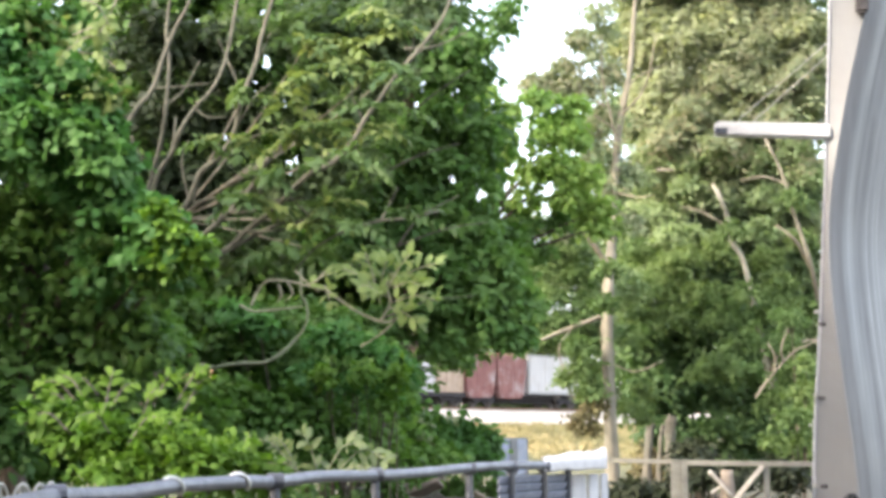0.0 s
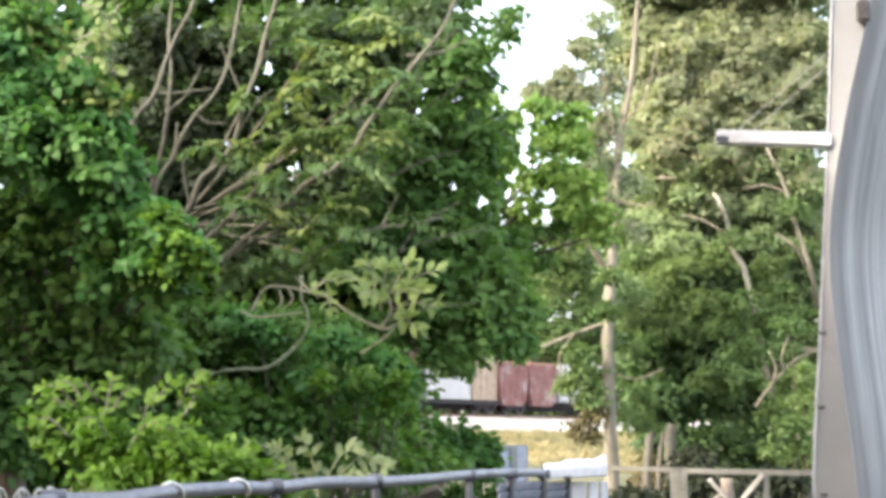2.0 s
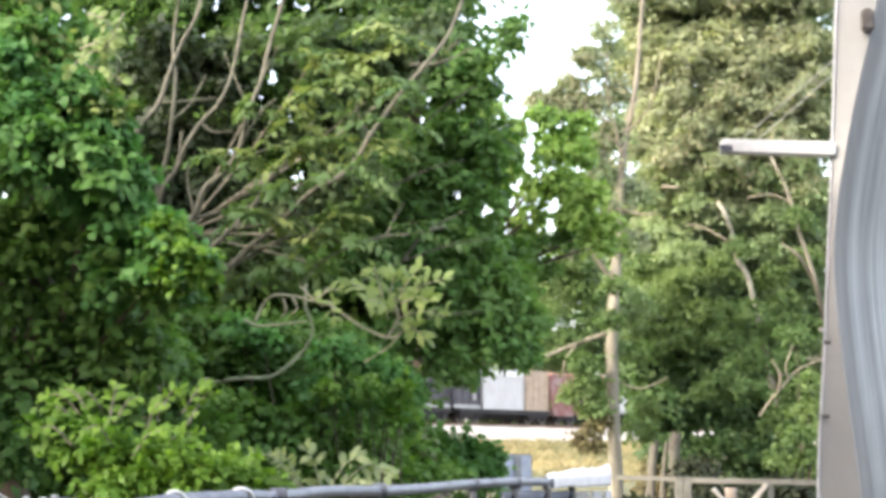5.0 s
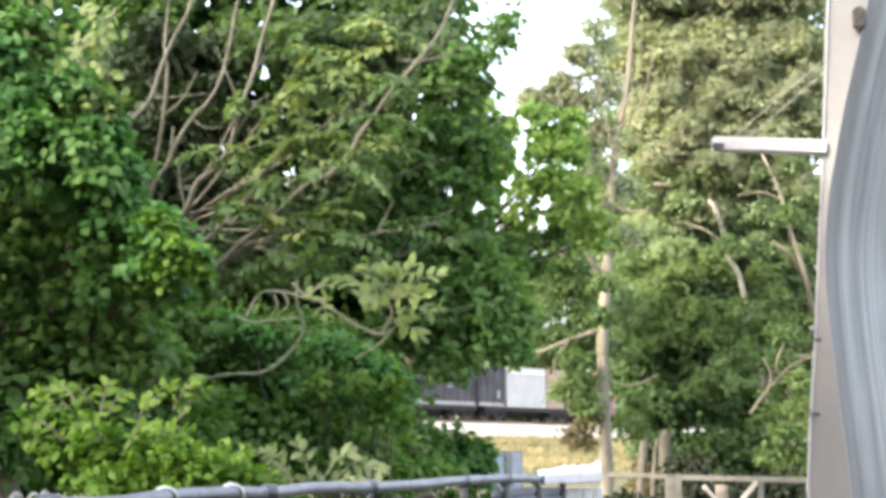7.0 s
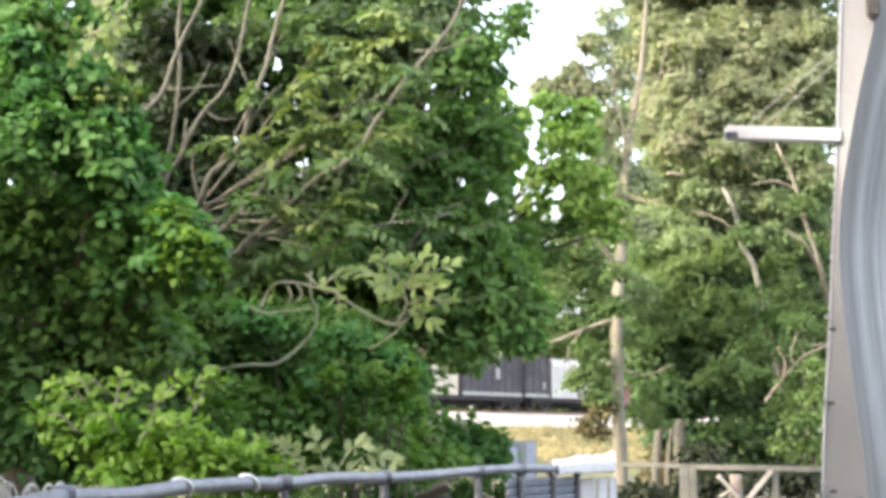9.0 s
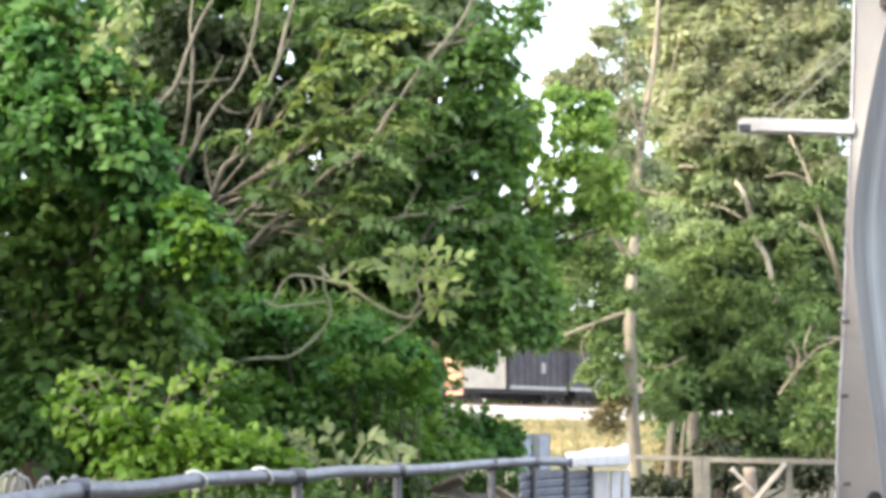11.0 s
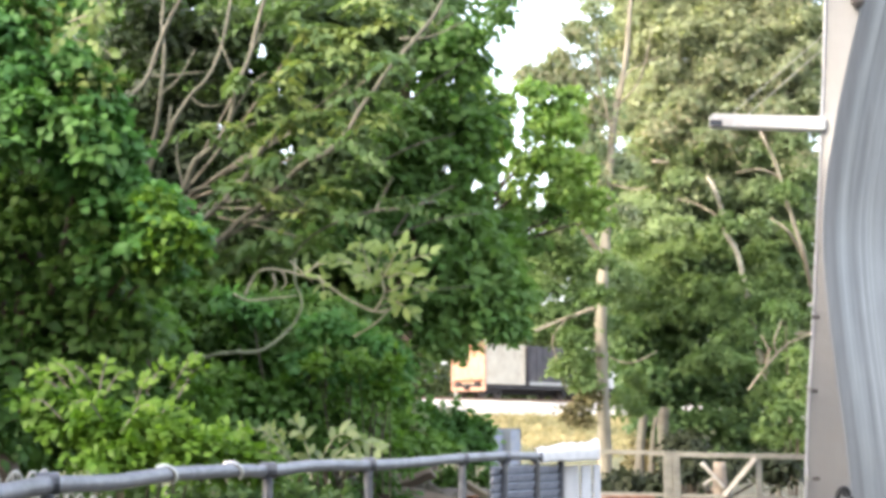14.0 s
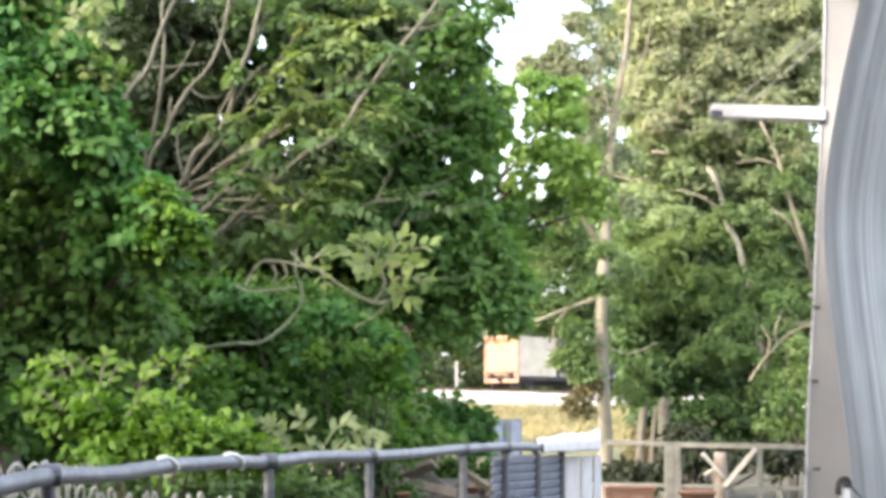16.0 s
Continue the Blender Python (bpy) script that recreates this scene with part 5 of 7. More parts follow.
    pale = [(-1.08, 12.40, 4.64, 0.19, 0.08), (-0.82, 12.30, 4.47, 0.23, 0.08), (-1.05, 12.30, 4.38, 0.21, 0.08), (-0.56, 12.30, 4.37, 0.17, 0.06), (-1.18, 12.30, 4.16, 0.15, 0.07), (-0.90, 12.30, 3.99, 0.21, 0.06), (-1.21, 12.40, 3.94, 0.11, 0.05), (-1.53, 12.40, 3.88, 0.09, 0.09), (-0.91, 12.40, 4.65, 0.17, 0.08), (-0.52, 12.40, 3.97, 0.08, 0.06), (-1.41, 12.40, 3.42, 0.13, 0.05), (-0.90, 12.40, 3.40, 0.15, 0.04), (-0.96, 12.40, 3.25, 0.09, 0.05), (-0.43, 12.40, 4.74, 0.17, 0.08), (-0.53, 12.50, 4.92, 0.19, 0.08)]
    dusk = [(-1.88, 13.10, 4.96, 0.20, 0.09), (-2.44, 12.90, 4.77, 0.20, 0.13), (-1.78, 13.10, 4.63, 0.18, 0.09), (-2.45, 13.00, 4.47, 0.18, 0.11), (-2.40, 12.90, 4.08, 0.18, 0.13), (-2.03, 13.20, 4.61, 0.16, 0.08), (-2.20, 13.10, 4.96, 0.16, 0.09)]
    mid = [ (-1.41, 13.00, 4.93, 0.24, 0.09), (-1.05, 13.00, 5.03, 0.27, 0.09), (-0.05, 12.90, 4.95, 0.29, 0.09), (0.18, 12.90, 5.01, 0.15, 0.05), (-0.77, 13.00, 4.33, 0.22, 0.09), (-0.87, 13.20, 3.63, 0.25, 0.09), (-1.32, 13.20, 3.49, 0.20, 0.08), (-0.51, 13.30, 3.74, 0.23, 0.10), (-1.58, 13.10, 3.07, 0.25, 0.09), (-1.03, 13.00, 3.10, 0.27, 0.09), (-0.58, 13.10, 3.12, 0.25, 0.08), (-1.77, 13.20, 3.26, 0.18, 0.08)]
    front = [(-0.70, 11.80, 3.71, 0.16, 0.06), (-1.04, 12.00, 3.62, 0.12, 0.05), (-0.45, 11.80, 4.04, 0.14, 0.06), (-0.29, 11.80, 4.29, 0.14, 0.06), (-1.39, 12.20, 3.61, 0.10, 0.05), (-1.60, 12.20, 3.43, 0.13, 0.05), (-1.22, 12.20, 3.05, 0.17, 0.05), (-0.71, 12.20, 3.20, 0.15, 0.04), (-0.29, 12.20, 3.31, 0.15, 0.05), (-1.56, 12.40, 4.29, 0.08, 0.05), (-1.81, 12.40, 3.90, 0.06, 0.03)]
    dim = [(-2.47, 13.60, 4.94, 0.40, 0.35), (-2.41, 13.60, 4.31, 0.35, 0.28), (-2.07, 13.80, 4.84, 0.31, 0.33), (-2.01, 13.80, 4.16, 0.31, 0.26), (-2.26, 13.60, 3.79, 0.33, 0.21)]
    tufted("shaded_leaves", dim, 0.13, 0.06, LEAF_STEM_SHADE, t, 224, 1.3, 6, 0.4, 10, label="leaves behind the stems, darkened for shade", fill=True)
    inner = [(-1.80, 13.90, 5.01, 0.36, 0.29), (-1.12, 13.90, 5.02, 0.45, 0.31), (-1.75, 14.00, 4.34, 0.31, 0.31), (-1.11, 13.90, 4.42, 0.43, 0.31), (-1.97, 13.90, 3.69, 0.48, 0.24), (-1.30, 13.90, 3.69, 0.43, 0.24), (-0.63, 14.00, 4.69, 0.36, 0.29), (-0.44, 14.00, 5.14, 0.45, 0.26), (-1.71, 13.80, 3.19, 0.42, 0.19), (-2.28, 13.80, 3.34, 0.35, 0.21), (-0.91, 13.90, 3.89, 0.36, 0.21), (-0.15, 14.00, 5.29, 0.29, 0.17)]
    reach(t, (-2.22, 13.40, 3.38), pale[::3] + mid[::3], 0.014, BARK_PALE, 90, 0.5)
    tufted("inner_leaves", inner, 0.12, 0.06, LEAF_INNER, t, 223, 1.7, 6, 0.4, 11, label="brownish inner leaves", fill=True)
    feathered("shade_toned_leaves", dusk, 0.34, 0.11, 0.05, LEAF_STEM_SHADE, t, 225, 0.5, 5, label="leaves among the stems, darkened for shade")
    lofty = [(-2.51, 13.00, 5.35, 0.27, 0.13), (-2.12, 13.10, 5.33, 0.25, 0.11), (-1.69, 13.00, 5.35, 0.27, 0.11), (-1.22, 12.90, 5.28, 0.29, 0.11), (-0.77, 12.80, 5.25, 0.28, 0.11), (-0.32, 12.90, 5.28, 0.26, 0.11), (0.09, 13.00, 5.31, 0.20, 0.09), (-1.05, 13.00, 5.59, 0.49, 0.13), (-2.08, 13.10, 5.62, 0.49, 0.13), (-0.23, 13.00, 5.59, 0.40, 0.13)]
    feathered("top_leaves", lofty, 0.42, 0.11, 0.04, LEAF_OLIVE, t, 227, 1.2, 7, label="olive leaves at the top")
    feathered("crown", mid, 0.46, 0.13, 0.055, LEAF_OLIVE, t, 23, 1.0)
    feathered("front_leaves", front, 0.46, 0.13, 0.055, LEAF_OLIVE, t, 325, 0.55, 7, label="olive leaves before the stems")
    feathered("green_leaves", pale, 0.42, 0.11, 0.042, LEAF_OLIVE, t, 324, 0.6, 8, label="olive-green feathered leaves")
    feathered("pale_leaves", pale, 0.46, 0.13, 0.055, LEAF_YELLOWISH, t, 323, 0.9, 7, label="pale outer leaves in layers")
    # long curled leaves that hang before the top of the broad-leaved tree
    strands = (((-1.71, 8.35, 3.86), (-1.80, 8.30, 3.65), -0.02), ((-1.74, 8.35, 3.65), (-1.99, 8.30, 3.53), 0.06), ((-1.90, 8.35, 3.58), (-1.69, 8.30, 3.48), 0.03), ((-1.90, 8.35, 3.86), (-1.73, 8.30, 3.70), 0.05), ((-1.93, 8.35, 3.67), (-1.73, 8.30, 3.63), 0.05))
    for i, (a, c, sag) in enumerate(strands):
        frond(t, a, c, sag, 6, 0.085, 0.04, LEAF_YELLOW_PIECE, 350 + i, t.location, BARK_PALE)


def build_low_branch():
    """A low leafy branch reaching out in front of the dark shrubs."""
    t = root("low_branch", (-1.5, 12.4, 0), "low crooked branch with a pale leafy tuft", "branch")
    limb("stem", [(-1.5, 12.4, -0.1), (-1.55, 12.3, 0.9), (-1.78, 11.60, 1.99), (-1.50, 10.70, 2.05), (-1.33, 10.55, 2.07), (-1.15, 10.50, 2.08), (-1.00, 10.50, 2.19), (-0.91, 10.50, 2.31), (-0.90, 10.50, 2.42), (-0.94, 10.50, 2.52), (-0.94, 10.50, 2.67)], 0.0135, 0.008, BARK_OLIVE, t, 90)
    twigs = ((((-1.33, 10.50, 2.44), (-1.24, 10.50, 2.40), (-1.10, 10.50, 2.41), (-0.93, 10.50, 2.43)), 0.014), (((-1.26, 10.50, 2.43), (-1.21, 10.50, 2.54), (-1.14, 10.45, 2.59), (-1.00, 10.40, 2.58), (-0.89, 10.40, 2.55), (-0.75, 10.40, 2.51)), 0.013),
                                  (((-0.78, 10.40, 2.53), (-0.63, 10.40, 2.42), (-0.50, 10.40, 2.35), (-0.39, 10.40, 2.32), (-0.30, 10.40, 2.37), (-0.25, 10.40, 2.45)), 0.015), (((-1.08, 10.45, 2.57), (-1.06, 10.45, 2.50), (-1.09, 10.45, 2.45)), 0.012))
    twigs += ((((-1.02, 10.44, 2.58), (-0.99, 10.44, 2.51), (-1.03, 10.44, 2.46)), 0.012),
                                  (((-0.56, 10.50, 2.17), (-0.42, 10.40, 2.25), (-0.31, 10.40, 2.36)), 0.010), (((-0.86, 10.40, 2.55), (-0.75, 10.40, 2.66), (-0.61, 10.40, 2.68)), 0.009), (((-0.97, 10.45, 2.65), (-0.91, 10.45, 2.59), (-0.82, 10.40, 2.51)), 0.010))
    for i, (pts, q) in enumerate(twigs):
        limb("twig", pts, q * 0.75, q * 0.4, TWIG_TAN, t, 91 + i, 7)
    SWAY["tuft"] = limb("tuft_stem", [(-0.43, 10.42, 2.33), (-0.37, 10.40, 2.44), (-0.39, 10.40, 2.55), (-0.35, 10.40, 2.64)], 0.011, 0.004, TWIG_TAN, t, 99, 7)
    shoots = (((-0.43, 10.40, 2.43), (-0.52, 10.30, 2.76), 0.02), ((-0.39, 10.40, 2.52), (-0.24, 10.30, 2.74), 0.02), ((-0.39, 10.40, 2.53), (-0.07, 10.30, 2.68), 0.03), ((-0.37, 10.40, 2.44), (-0.06, 10.30, 2.44), 0.04), ((-0.39, 10.40, 2.48), (-0.67, 10.30, 2.65), 0.03), ((-0.37, 10.40, 2.41), (-0.20, 10.30, 2.31), 0.02),
              ((-0.43, 10.45, 2.56), (-0.39, 10.40, 2.71), 0.01), ((-0.42, 10.35, 2.48), (-0.56, 10.20, 2.53), 0.03), ((-0.35, 10.35, 2.53), (-0.16, 10.20, 2.53), 0.03))
    for i, (a, c, sag) in enumerate(shoots):
        frond(SWAY["tuft"], a, c, sag, 5, 0.135, 0.048, LEAF_PALE, 370 + i, t.location, TWIG_TAN)
    for i, (a, c, sag) in enumerate((((-0.89, 10.40, 2.55), (-0.70, 10.30, 2.62), 0.02), ((-0.78, 10.40, 2.55), (-0.74, 10.30, 2.44), 0.01))):
        frond(t, a, c, sag, 3, 0.09, 0.045, LEAF_PALE, 390 + i, t.location, TWIG_TAN)


def shrub(name, place, pads, leaf, width, mat, seed, label, cover=1.6, category="shrub", bark=BARK_DARK, trunk=0.04, clumps=10, droop=0.45, fill=False):
    t = root(name, place, label, category)
    reach(t, (place[0], place[1], place[2] - 0.05), pads, trunk, bark, seed * 7)
    tufted("crown", pads, leaf, width, mat, t, seed, cover, 6, droop, clumps, fill=fill)
    return t


def build_dark_tree():
    """The dark-leaved tree behind, that closes the view between the stems and the fresh green maple."""
    t = root("dark_leaved_tree", (-0.5, 15.4, 0), "dense dark green tree behind bare-stemmed tree", "tree")
    limb("trunk", [(-0.5, 15.4, -0.2), (-0.55, 15.4, 1.5), (-0.4, 15.4, 3.2), (-0.35, 15.5, 5.6)], 0.13, 0.05, BARK_DARK, t, 240)
    pads = [(0.13, 15.00, 5.23, 0.21, 0.15), (-0.21, 15.00, 5.02, 0.28, 0.18), (0.21, 15.00, 4.91, 0.23, 0.15), (-0.16, 14.90, 4.58, 0.33, 0.18), (0.21, 15.00, 4.38, 0.28, 0.15), (-0.41, 14.80, 4.24, 0.30, 0.15), (0.00, 14.90, 4.10, 0.31, 0.15), (-0.61, 14.80, 3.93, 0.33, 0.15), (-0.20, 14.80, 3.78, 0.30, 0.13), (0.26, 14.90, 3.84, 0.23, 0.13), (-0.87, 14.80, 3.72, 0.28, 0.13), (0.21, 14.80, 3.47, 0.30, 0.13)]
    more = [(-0.40, 14.70, 3.45, 0.35, 0.13), (-0.86, 14.70, 3.30, 0.33, 0.13), (0.00, 14.70, 3.20, 0.33, 0.13), (0.41, 14.80, 3.16, 0.28, 0.13), (-0.55, 14.70, 3.10, 0.30, 0.13), (0.20, 14.70, 2.87, 0.33, 0.13), (0.61, 14.80, 2.86, 0.23, 0.12), (-0.15, 14.70, 2.74, 0.33, 0.13), (0.35, 14.70, 2.63, 0.25, 0.09), (-0.05, 14.70, 2.49, 0.28, 0.10), (0.56, 14.70, 2.54, 0.15, 0.07), (-0.45, 14.70, 2.24, 0.25, 0.10), (-0.60, 14.70, 2.64, 0.30, 0.13)]
    back = [(-2.78, 15.60, 5.43, 0.69, 0.51), (-1.69, 15.60, 5.43, 0.69, 0.51), (-0.71, 15.60, 5.38, 0.64, 0.51), (-0.06, 15.60, 5.21, 0.40, 0.40), (-2.60, 15.60, 4.44, 0.69, 0.51), (-1.57, 15.60, 4.38, 0.69, 0.51), (-0.59, 15.60, 4.33, 0.64, 0.51), (0.16, 15.60, 4.33, 0.45, 0.45), (-2.31, 15.60, 3.46, 0.69, 0.45), (-1.34, 15.60, 3.40, 0.69, 0.45), (-0.43, 15.60, 3.41, 0.64, 0.45), (0.32, 15.60, 3.41, 0.37, 0.40), (-1.65, 15.60, 2.70, 0.80, 0.40), (-0.74, 15.60, 2.65, 0.53, 0.37), (0.16, 15.60, 2.81, 0.32, 0.21)]
    fillers = [(-2.83, 15.90, 5.00, 0.60, 0.30), (-2.10, 15.90, 5.00, 0.60, 0.30), (-1.38, 15.90, 5.00, 0.60, 0.30), (-0.61, 15.90, 4.94, 0.54, 0.30), (-2.58, 15.90, 3.93, 0.65, 0.33), (-1.70, 15.90, 3.88, 0.65, 0.33), (-0.82, 15.90, 3.88, 0.60, 0.33), (-0.11, 15.90, 3.88, 0.49, 0.30), (-2.51, 15.90, 3.05, 0.65, 0.30), (-1.80, 15.90, 3.16, 0.65, 0.30), (-1.03, 15.90, 3.05, 0.60, 0.30), (-0.16, 15.90, 3.11, 0.54, 0.30), (-2.97, 15.40, 3.27, 0.42, 0.39), (-2.16, 15.40, 2.74, 0.53, 0.24)]
    over = [(-3.20, 15.70, 6.02, 0.59, 0.32), (-2.37, 15.70, 6.02, 0.59, 0.32), (-1.60, 15.70, 6.02, 0.59, 0.32), (-0.83, 15.70, 6.02, 0.59, 0.32), (-0.28, 15.70, 5.96, 0.40, 0.30), (-2.60, 15.40, 6.32, 0.79, 0.39), (-1.14, 15.40, 6.32, 0.79, 0.39), (-0.22, 15.40, 6.10, 0.37, 0.29)]
    reach(t, (-0.4, 15.4, 2.6), pads[::2] + more[::2], 0.03, BARK_DARK, 241)
    tufted("inner_leaves", back + fillers + over, 0.16, 0.10, LEAF_SHADE, t, 260, 2.0, 6, 0.4, 13, label="inner leaves in a darker green for shade", fill=True)
    tufted("crown", pads + more, 0.12, 0.065, LEAF_DEEP, t, 261, 1.1, 6, 0.5, 11)
    feathered("outer_leaves", pads + more, 0.45, 0.13, 0.055, LEAF_DEEP, t, 264, 0.8, 6, label="deep green leaves in flat sprays")
    for i, pts in enumerate((((-0.83, 14.30, 3.06), (-0.44, 14.20, 3.24), (0.00, 14.10, 3.38), (0.34, 14.10, 3.43)), ((-0.44, 14.20, 3.24), (-0.24, 14.10, 3.48), (0.10, 14.10, 3.67)), ((-0.54, 14.20, 3.89), (-0.24, 14.10, 4.02), (0.10, 14.10, 4.12)), ((-0.58, 14.20, 2.61), (-0.19, 14.10, 2.75), (0.24, 14.10, 2.80)), ((-0.35, 14.30, 4.40), (-0.10, 14.20, 4.59), (0.20, 14.20, 4.79)))):
        limb("twig", pts, 0.012, 0.004, BARK_STEM, t, 460 + i, 6)
    # A second leaf colour is mixed in to suggest sun on the crown.
    tufted("lit_leaves", pads[::3] + more[::2], 0.10, 0.055, LEAF_FRESH, t, 263, 0.28, 5, 0.5, 8, label="fresh green leaves put in for sunlit ones")
    # sprigs against the sky
    sprigs = [(0.46, 14.60, 5.42, 0.12, 0.05), (0.53, 14.60, 5.27, 0.07, 0.03), (0.58, 14.60, 5.48, 0.10, 0.03), (0.36, 14.80, 5.16, 0.08, 0.08)]
    tufted("edge_growth", sprigs, 0.09, 0.05, LEAF_DEEP, t, 262, 0.35, 4, 0.4, 5, label="loose sprigs at the crown's edge")["kind"] = "stuff"


def build_dark_shrubs():
    shrub("undergrowth_shrub", (-1.6, 12.4, 0), [(-2.01, 12.20, 2.52, 0.27, 0.10), (-1.68, 12.00, 2.45, 0.25, 0.10), (-1.38, 11.90, 2.46, 0.24, 0.10), (-1.83, 11.90, 2.24, 0.24, 0.10), (-1.49, 11.80, 2.27, 0.24, 0.08), (-2.05, 12.00, 2.32, 0.18, 0.10), (-1.93, 11.80, 1.91, 0.24, 0.14), (-1.62, 12.20, 1.96, 0.29, 0.15), (-1.51, 12.00, 1.67, 0.33, 0.14), (-1.88, 11.80, 1.59, 0.28, 0.12), (-1.18, 12.40, 1.93, 0.34, 0.17), (-1.09, 12.40, 1.59, 0.34, 0.13), (-2.16, 11.90, 2.60, 0.16, 0.07)],
          0.095, 0.055, LEAF_SHADE, 24, "dark green shrub in the undergrowth", 1.6, fill=True)
    # Added to fill the area that lies in shade below the crown.
    shrub("undergrowth_shrub", (-1.9, 10.9, 0), [(-2.72, 10.60, 2.06, 0.43, 0.29), (-2.28, 10.60, 2.06, 0.36, 0.25), (-1.96, 10.80, 2.25, 0.26, 0.20), (-2.65, 10.40, 1.52, 0.46, 0.25), (-2.13, 10.60, 1.63, 0.43, 0.24), (-1.74, 10.90, 1.70, 0.30, 0.20)],
          0.10, 0.06, LEAF_UNDERGROWTH, 27, "shrub added for the shade beneath the broad-leaved tree", 1.6, clumps=12, fill=True)
    shrub("undergrowth_shrub", (-0.7, 13.4, 0), [(-0.92, 12.20, 2.42, 0.27, 0.09), (-0.70, 12.10, 2.27, 0.29, 0.09), (-1.03, 12.10, 2.17, 0.25, 0.08), (-0.45, 12.10, 2.19, 0.19, 0.09), (-0.54, 12.20, 2.01, 0.23, 0.10), (-0.83, 12.20, 2.05, 0.25, 0.09), (-1.30, 12.30, 2.26, 0.23, 0.08), (-1.06, 12.40, 2.54, 0.23, 0.08), (-1.36, 12.10, 2.35, 0.17, 0.06)],
          0.085, 0.05, LEAF_DEEP, 25, "mid-green shrub under taller trees", 1.8)
    shrub("undergrowth_shrub", (-1.0, 11.6, 0), [(-1.49, 11.50, 1.86, 0.29, 0.16), (-1.13, 11.50, 1.79, 0.29, 0.16), (-1.31, 11.40, 1.55, 0.35, 0.12), (-0.87, 11.70, 1.71, 0.28, 0.14), (-0.60, 11.80, 1.59, 0.28, 0.12), (-1.65, 11.30, 1.55, 0.23, 0.12), (-1.33, 12.00, 2.07, 0.16, 0.10), (-1.47, 12.00, 2.12, 0.14, 0.08), (-0.85, 11.50, 1.48, 0.35, 0.08), (-0.48, 11.80, 1.43, 0.28, 0.06)],
          0.085, 0.05, LEAF_UNDERGROWTH, 28, "very dark low shrub in the undergrowth", 1.4, clumps=10, trunk=0.012, fill=True)
    shrub("undergrowth_shrub", (-0.3, 15.0, 0), [(-0.78, 13.60, 1.82, 0.40, 0.16), (-0.51, 13.80, 1.92, 0.28, 0.17), (-0.50, 13.60, 1.59, 0.44, 0.14), (-0.95, 13.40, 1.50, 0.39, 0.11), (-0.38, 14.20, 1.78, 0.24, 0.15), (-0.37, 13.80, 1.41, 0.45, 0.08), (-0.56, 13.80, 2.11, 0.26, 0.09)],
          0.095, 0.055, LEAF_UNDERGROWTH, 26, "dark green low shrub by the bank", 1.6, fill=True)


def build_lit_boughs():
    pale = shrub("leafy_shrub", (0.2, 15.4, 0), [(-0.19, 14.60, 1.57, 0.27, 0.10), (0.11, 14.90, 1.52, 0.28, 0.09), (-0.04, 14.40, 1.42, 0.30, 0.07), (0.29, 15.20, 1.47, 0.16, 0.08), (0.31, 15.00, 1.37, 0.18, 0.05), (-0.15, 14.70, 1.72, 0.18, 0.08), (0.13, 15.00, 1.68, 0.15, 0.08), (0.37, 15.20, 1.58, 0.13, 0.06)],
          0.10, 0.05, LEAF_FRESH, 50, "soft green shrub before the grassy bank", 1.3, "shrub", trunk=0.014, clumps=8)
    # Pale leaflets put in for small white glints among the leaves.
    for i, (a, c) in enumerate((((-0.26, 13.60, 1.72), (-0.14, 13.60, 1.69)), ((-0.29, 13.50, 1.58), (-0.22, 13.50, 1.60)), ((-0.22, 13.50, 1.55), (-0.16, 13.50, 1.56)), ((-0.04, 14.20, 1.76), (0.06, 14.20, 1.73)))):
        frond(pale, a, c, 0.01, 3, 0.07, 0.034, LEAF_SPROUT, 480 + i, pale.location, BARK_OLIVE)
    shrub("bramble_bush", (-0.1, 12.0, 0), [(-0.65, 11.30, 1.16, 0.17, 0.10), (-0.92, 10.90, 1.19, 0.22, 0.11), (-0.42, 11.50, 1.24, 0.10, 0.06), (-1.13, 10.80, 1.17, 0.18, 0.09), (0.06, 14.80, 1.14, 0.38, 0.08), (0.46, 14.80, 1.12, 0.15, 0.06), (-0.27, 11.50, 1.07, 0.12, 0.05)],
          0.075, 0.04, LEAF_SHADE, 51, "dusky brambles behind the fence", 1.2, "bush", trunk=0.010, clumps=9)
    shrub("bramble_bush", (-1.1, 9.2, 0), [(-1.83, 8.20, 1.26, 0.20, 0.07), (-1.52, 8.20, 1.26, 0.20, 0.07), (-1.25, 8.40, 1.25, 0.20, 0.07), (-1.01, 8.80, 1.24, 0.18, 0.08), (-2.08, 8.20, 1.23, 0.17, 0.07), (-0.82, 9.00, 1.22, 0.17, 0.08), (-0.61, 9.10, 1.18, 0.14, 0.06)],
          0.075, 0.035, LEAF_OLIVE, 52, "pale olive brambles behind the fence", 1.2, "bush", trunk=0.010, clumps=9)
    # A mid and a yellower green stand in for sun on these boughs.
    shrub("leafy_shrub", (-0.75, 11.5, 0), [(-0.82, 11.40, 2.31, 0.14, 0.05), (-0.62, 11.40, 2.25, 0.16, 0.05), (-0.40, 11.30, 2.14, 0.08, 0.05), (-0.46, 11.30, 1.90, 0.12, 0.05), (-0.33, 11.30, 2.05, 0.06, 0.05), (-0.93, 11.40, 2.06, 0.12, 0.05), (-1.34, 11.50, 2.41, 0.12, 0.05), (-1.50, 11.50, 2.49, 0.10, 0.04), (-0.66, 11.40, 2.00, 0.09, 0.04)],
          0.075, 0.042, LEAF_MID, 46, "mid-green leafy shrub standing in for sunlit boughs", 1.3, "shrub", trunk=0.014, clumps=8)
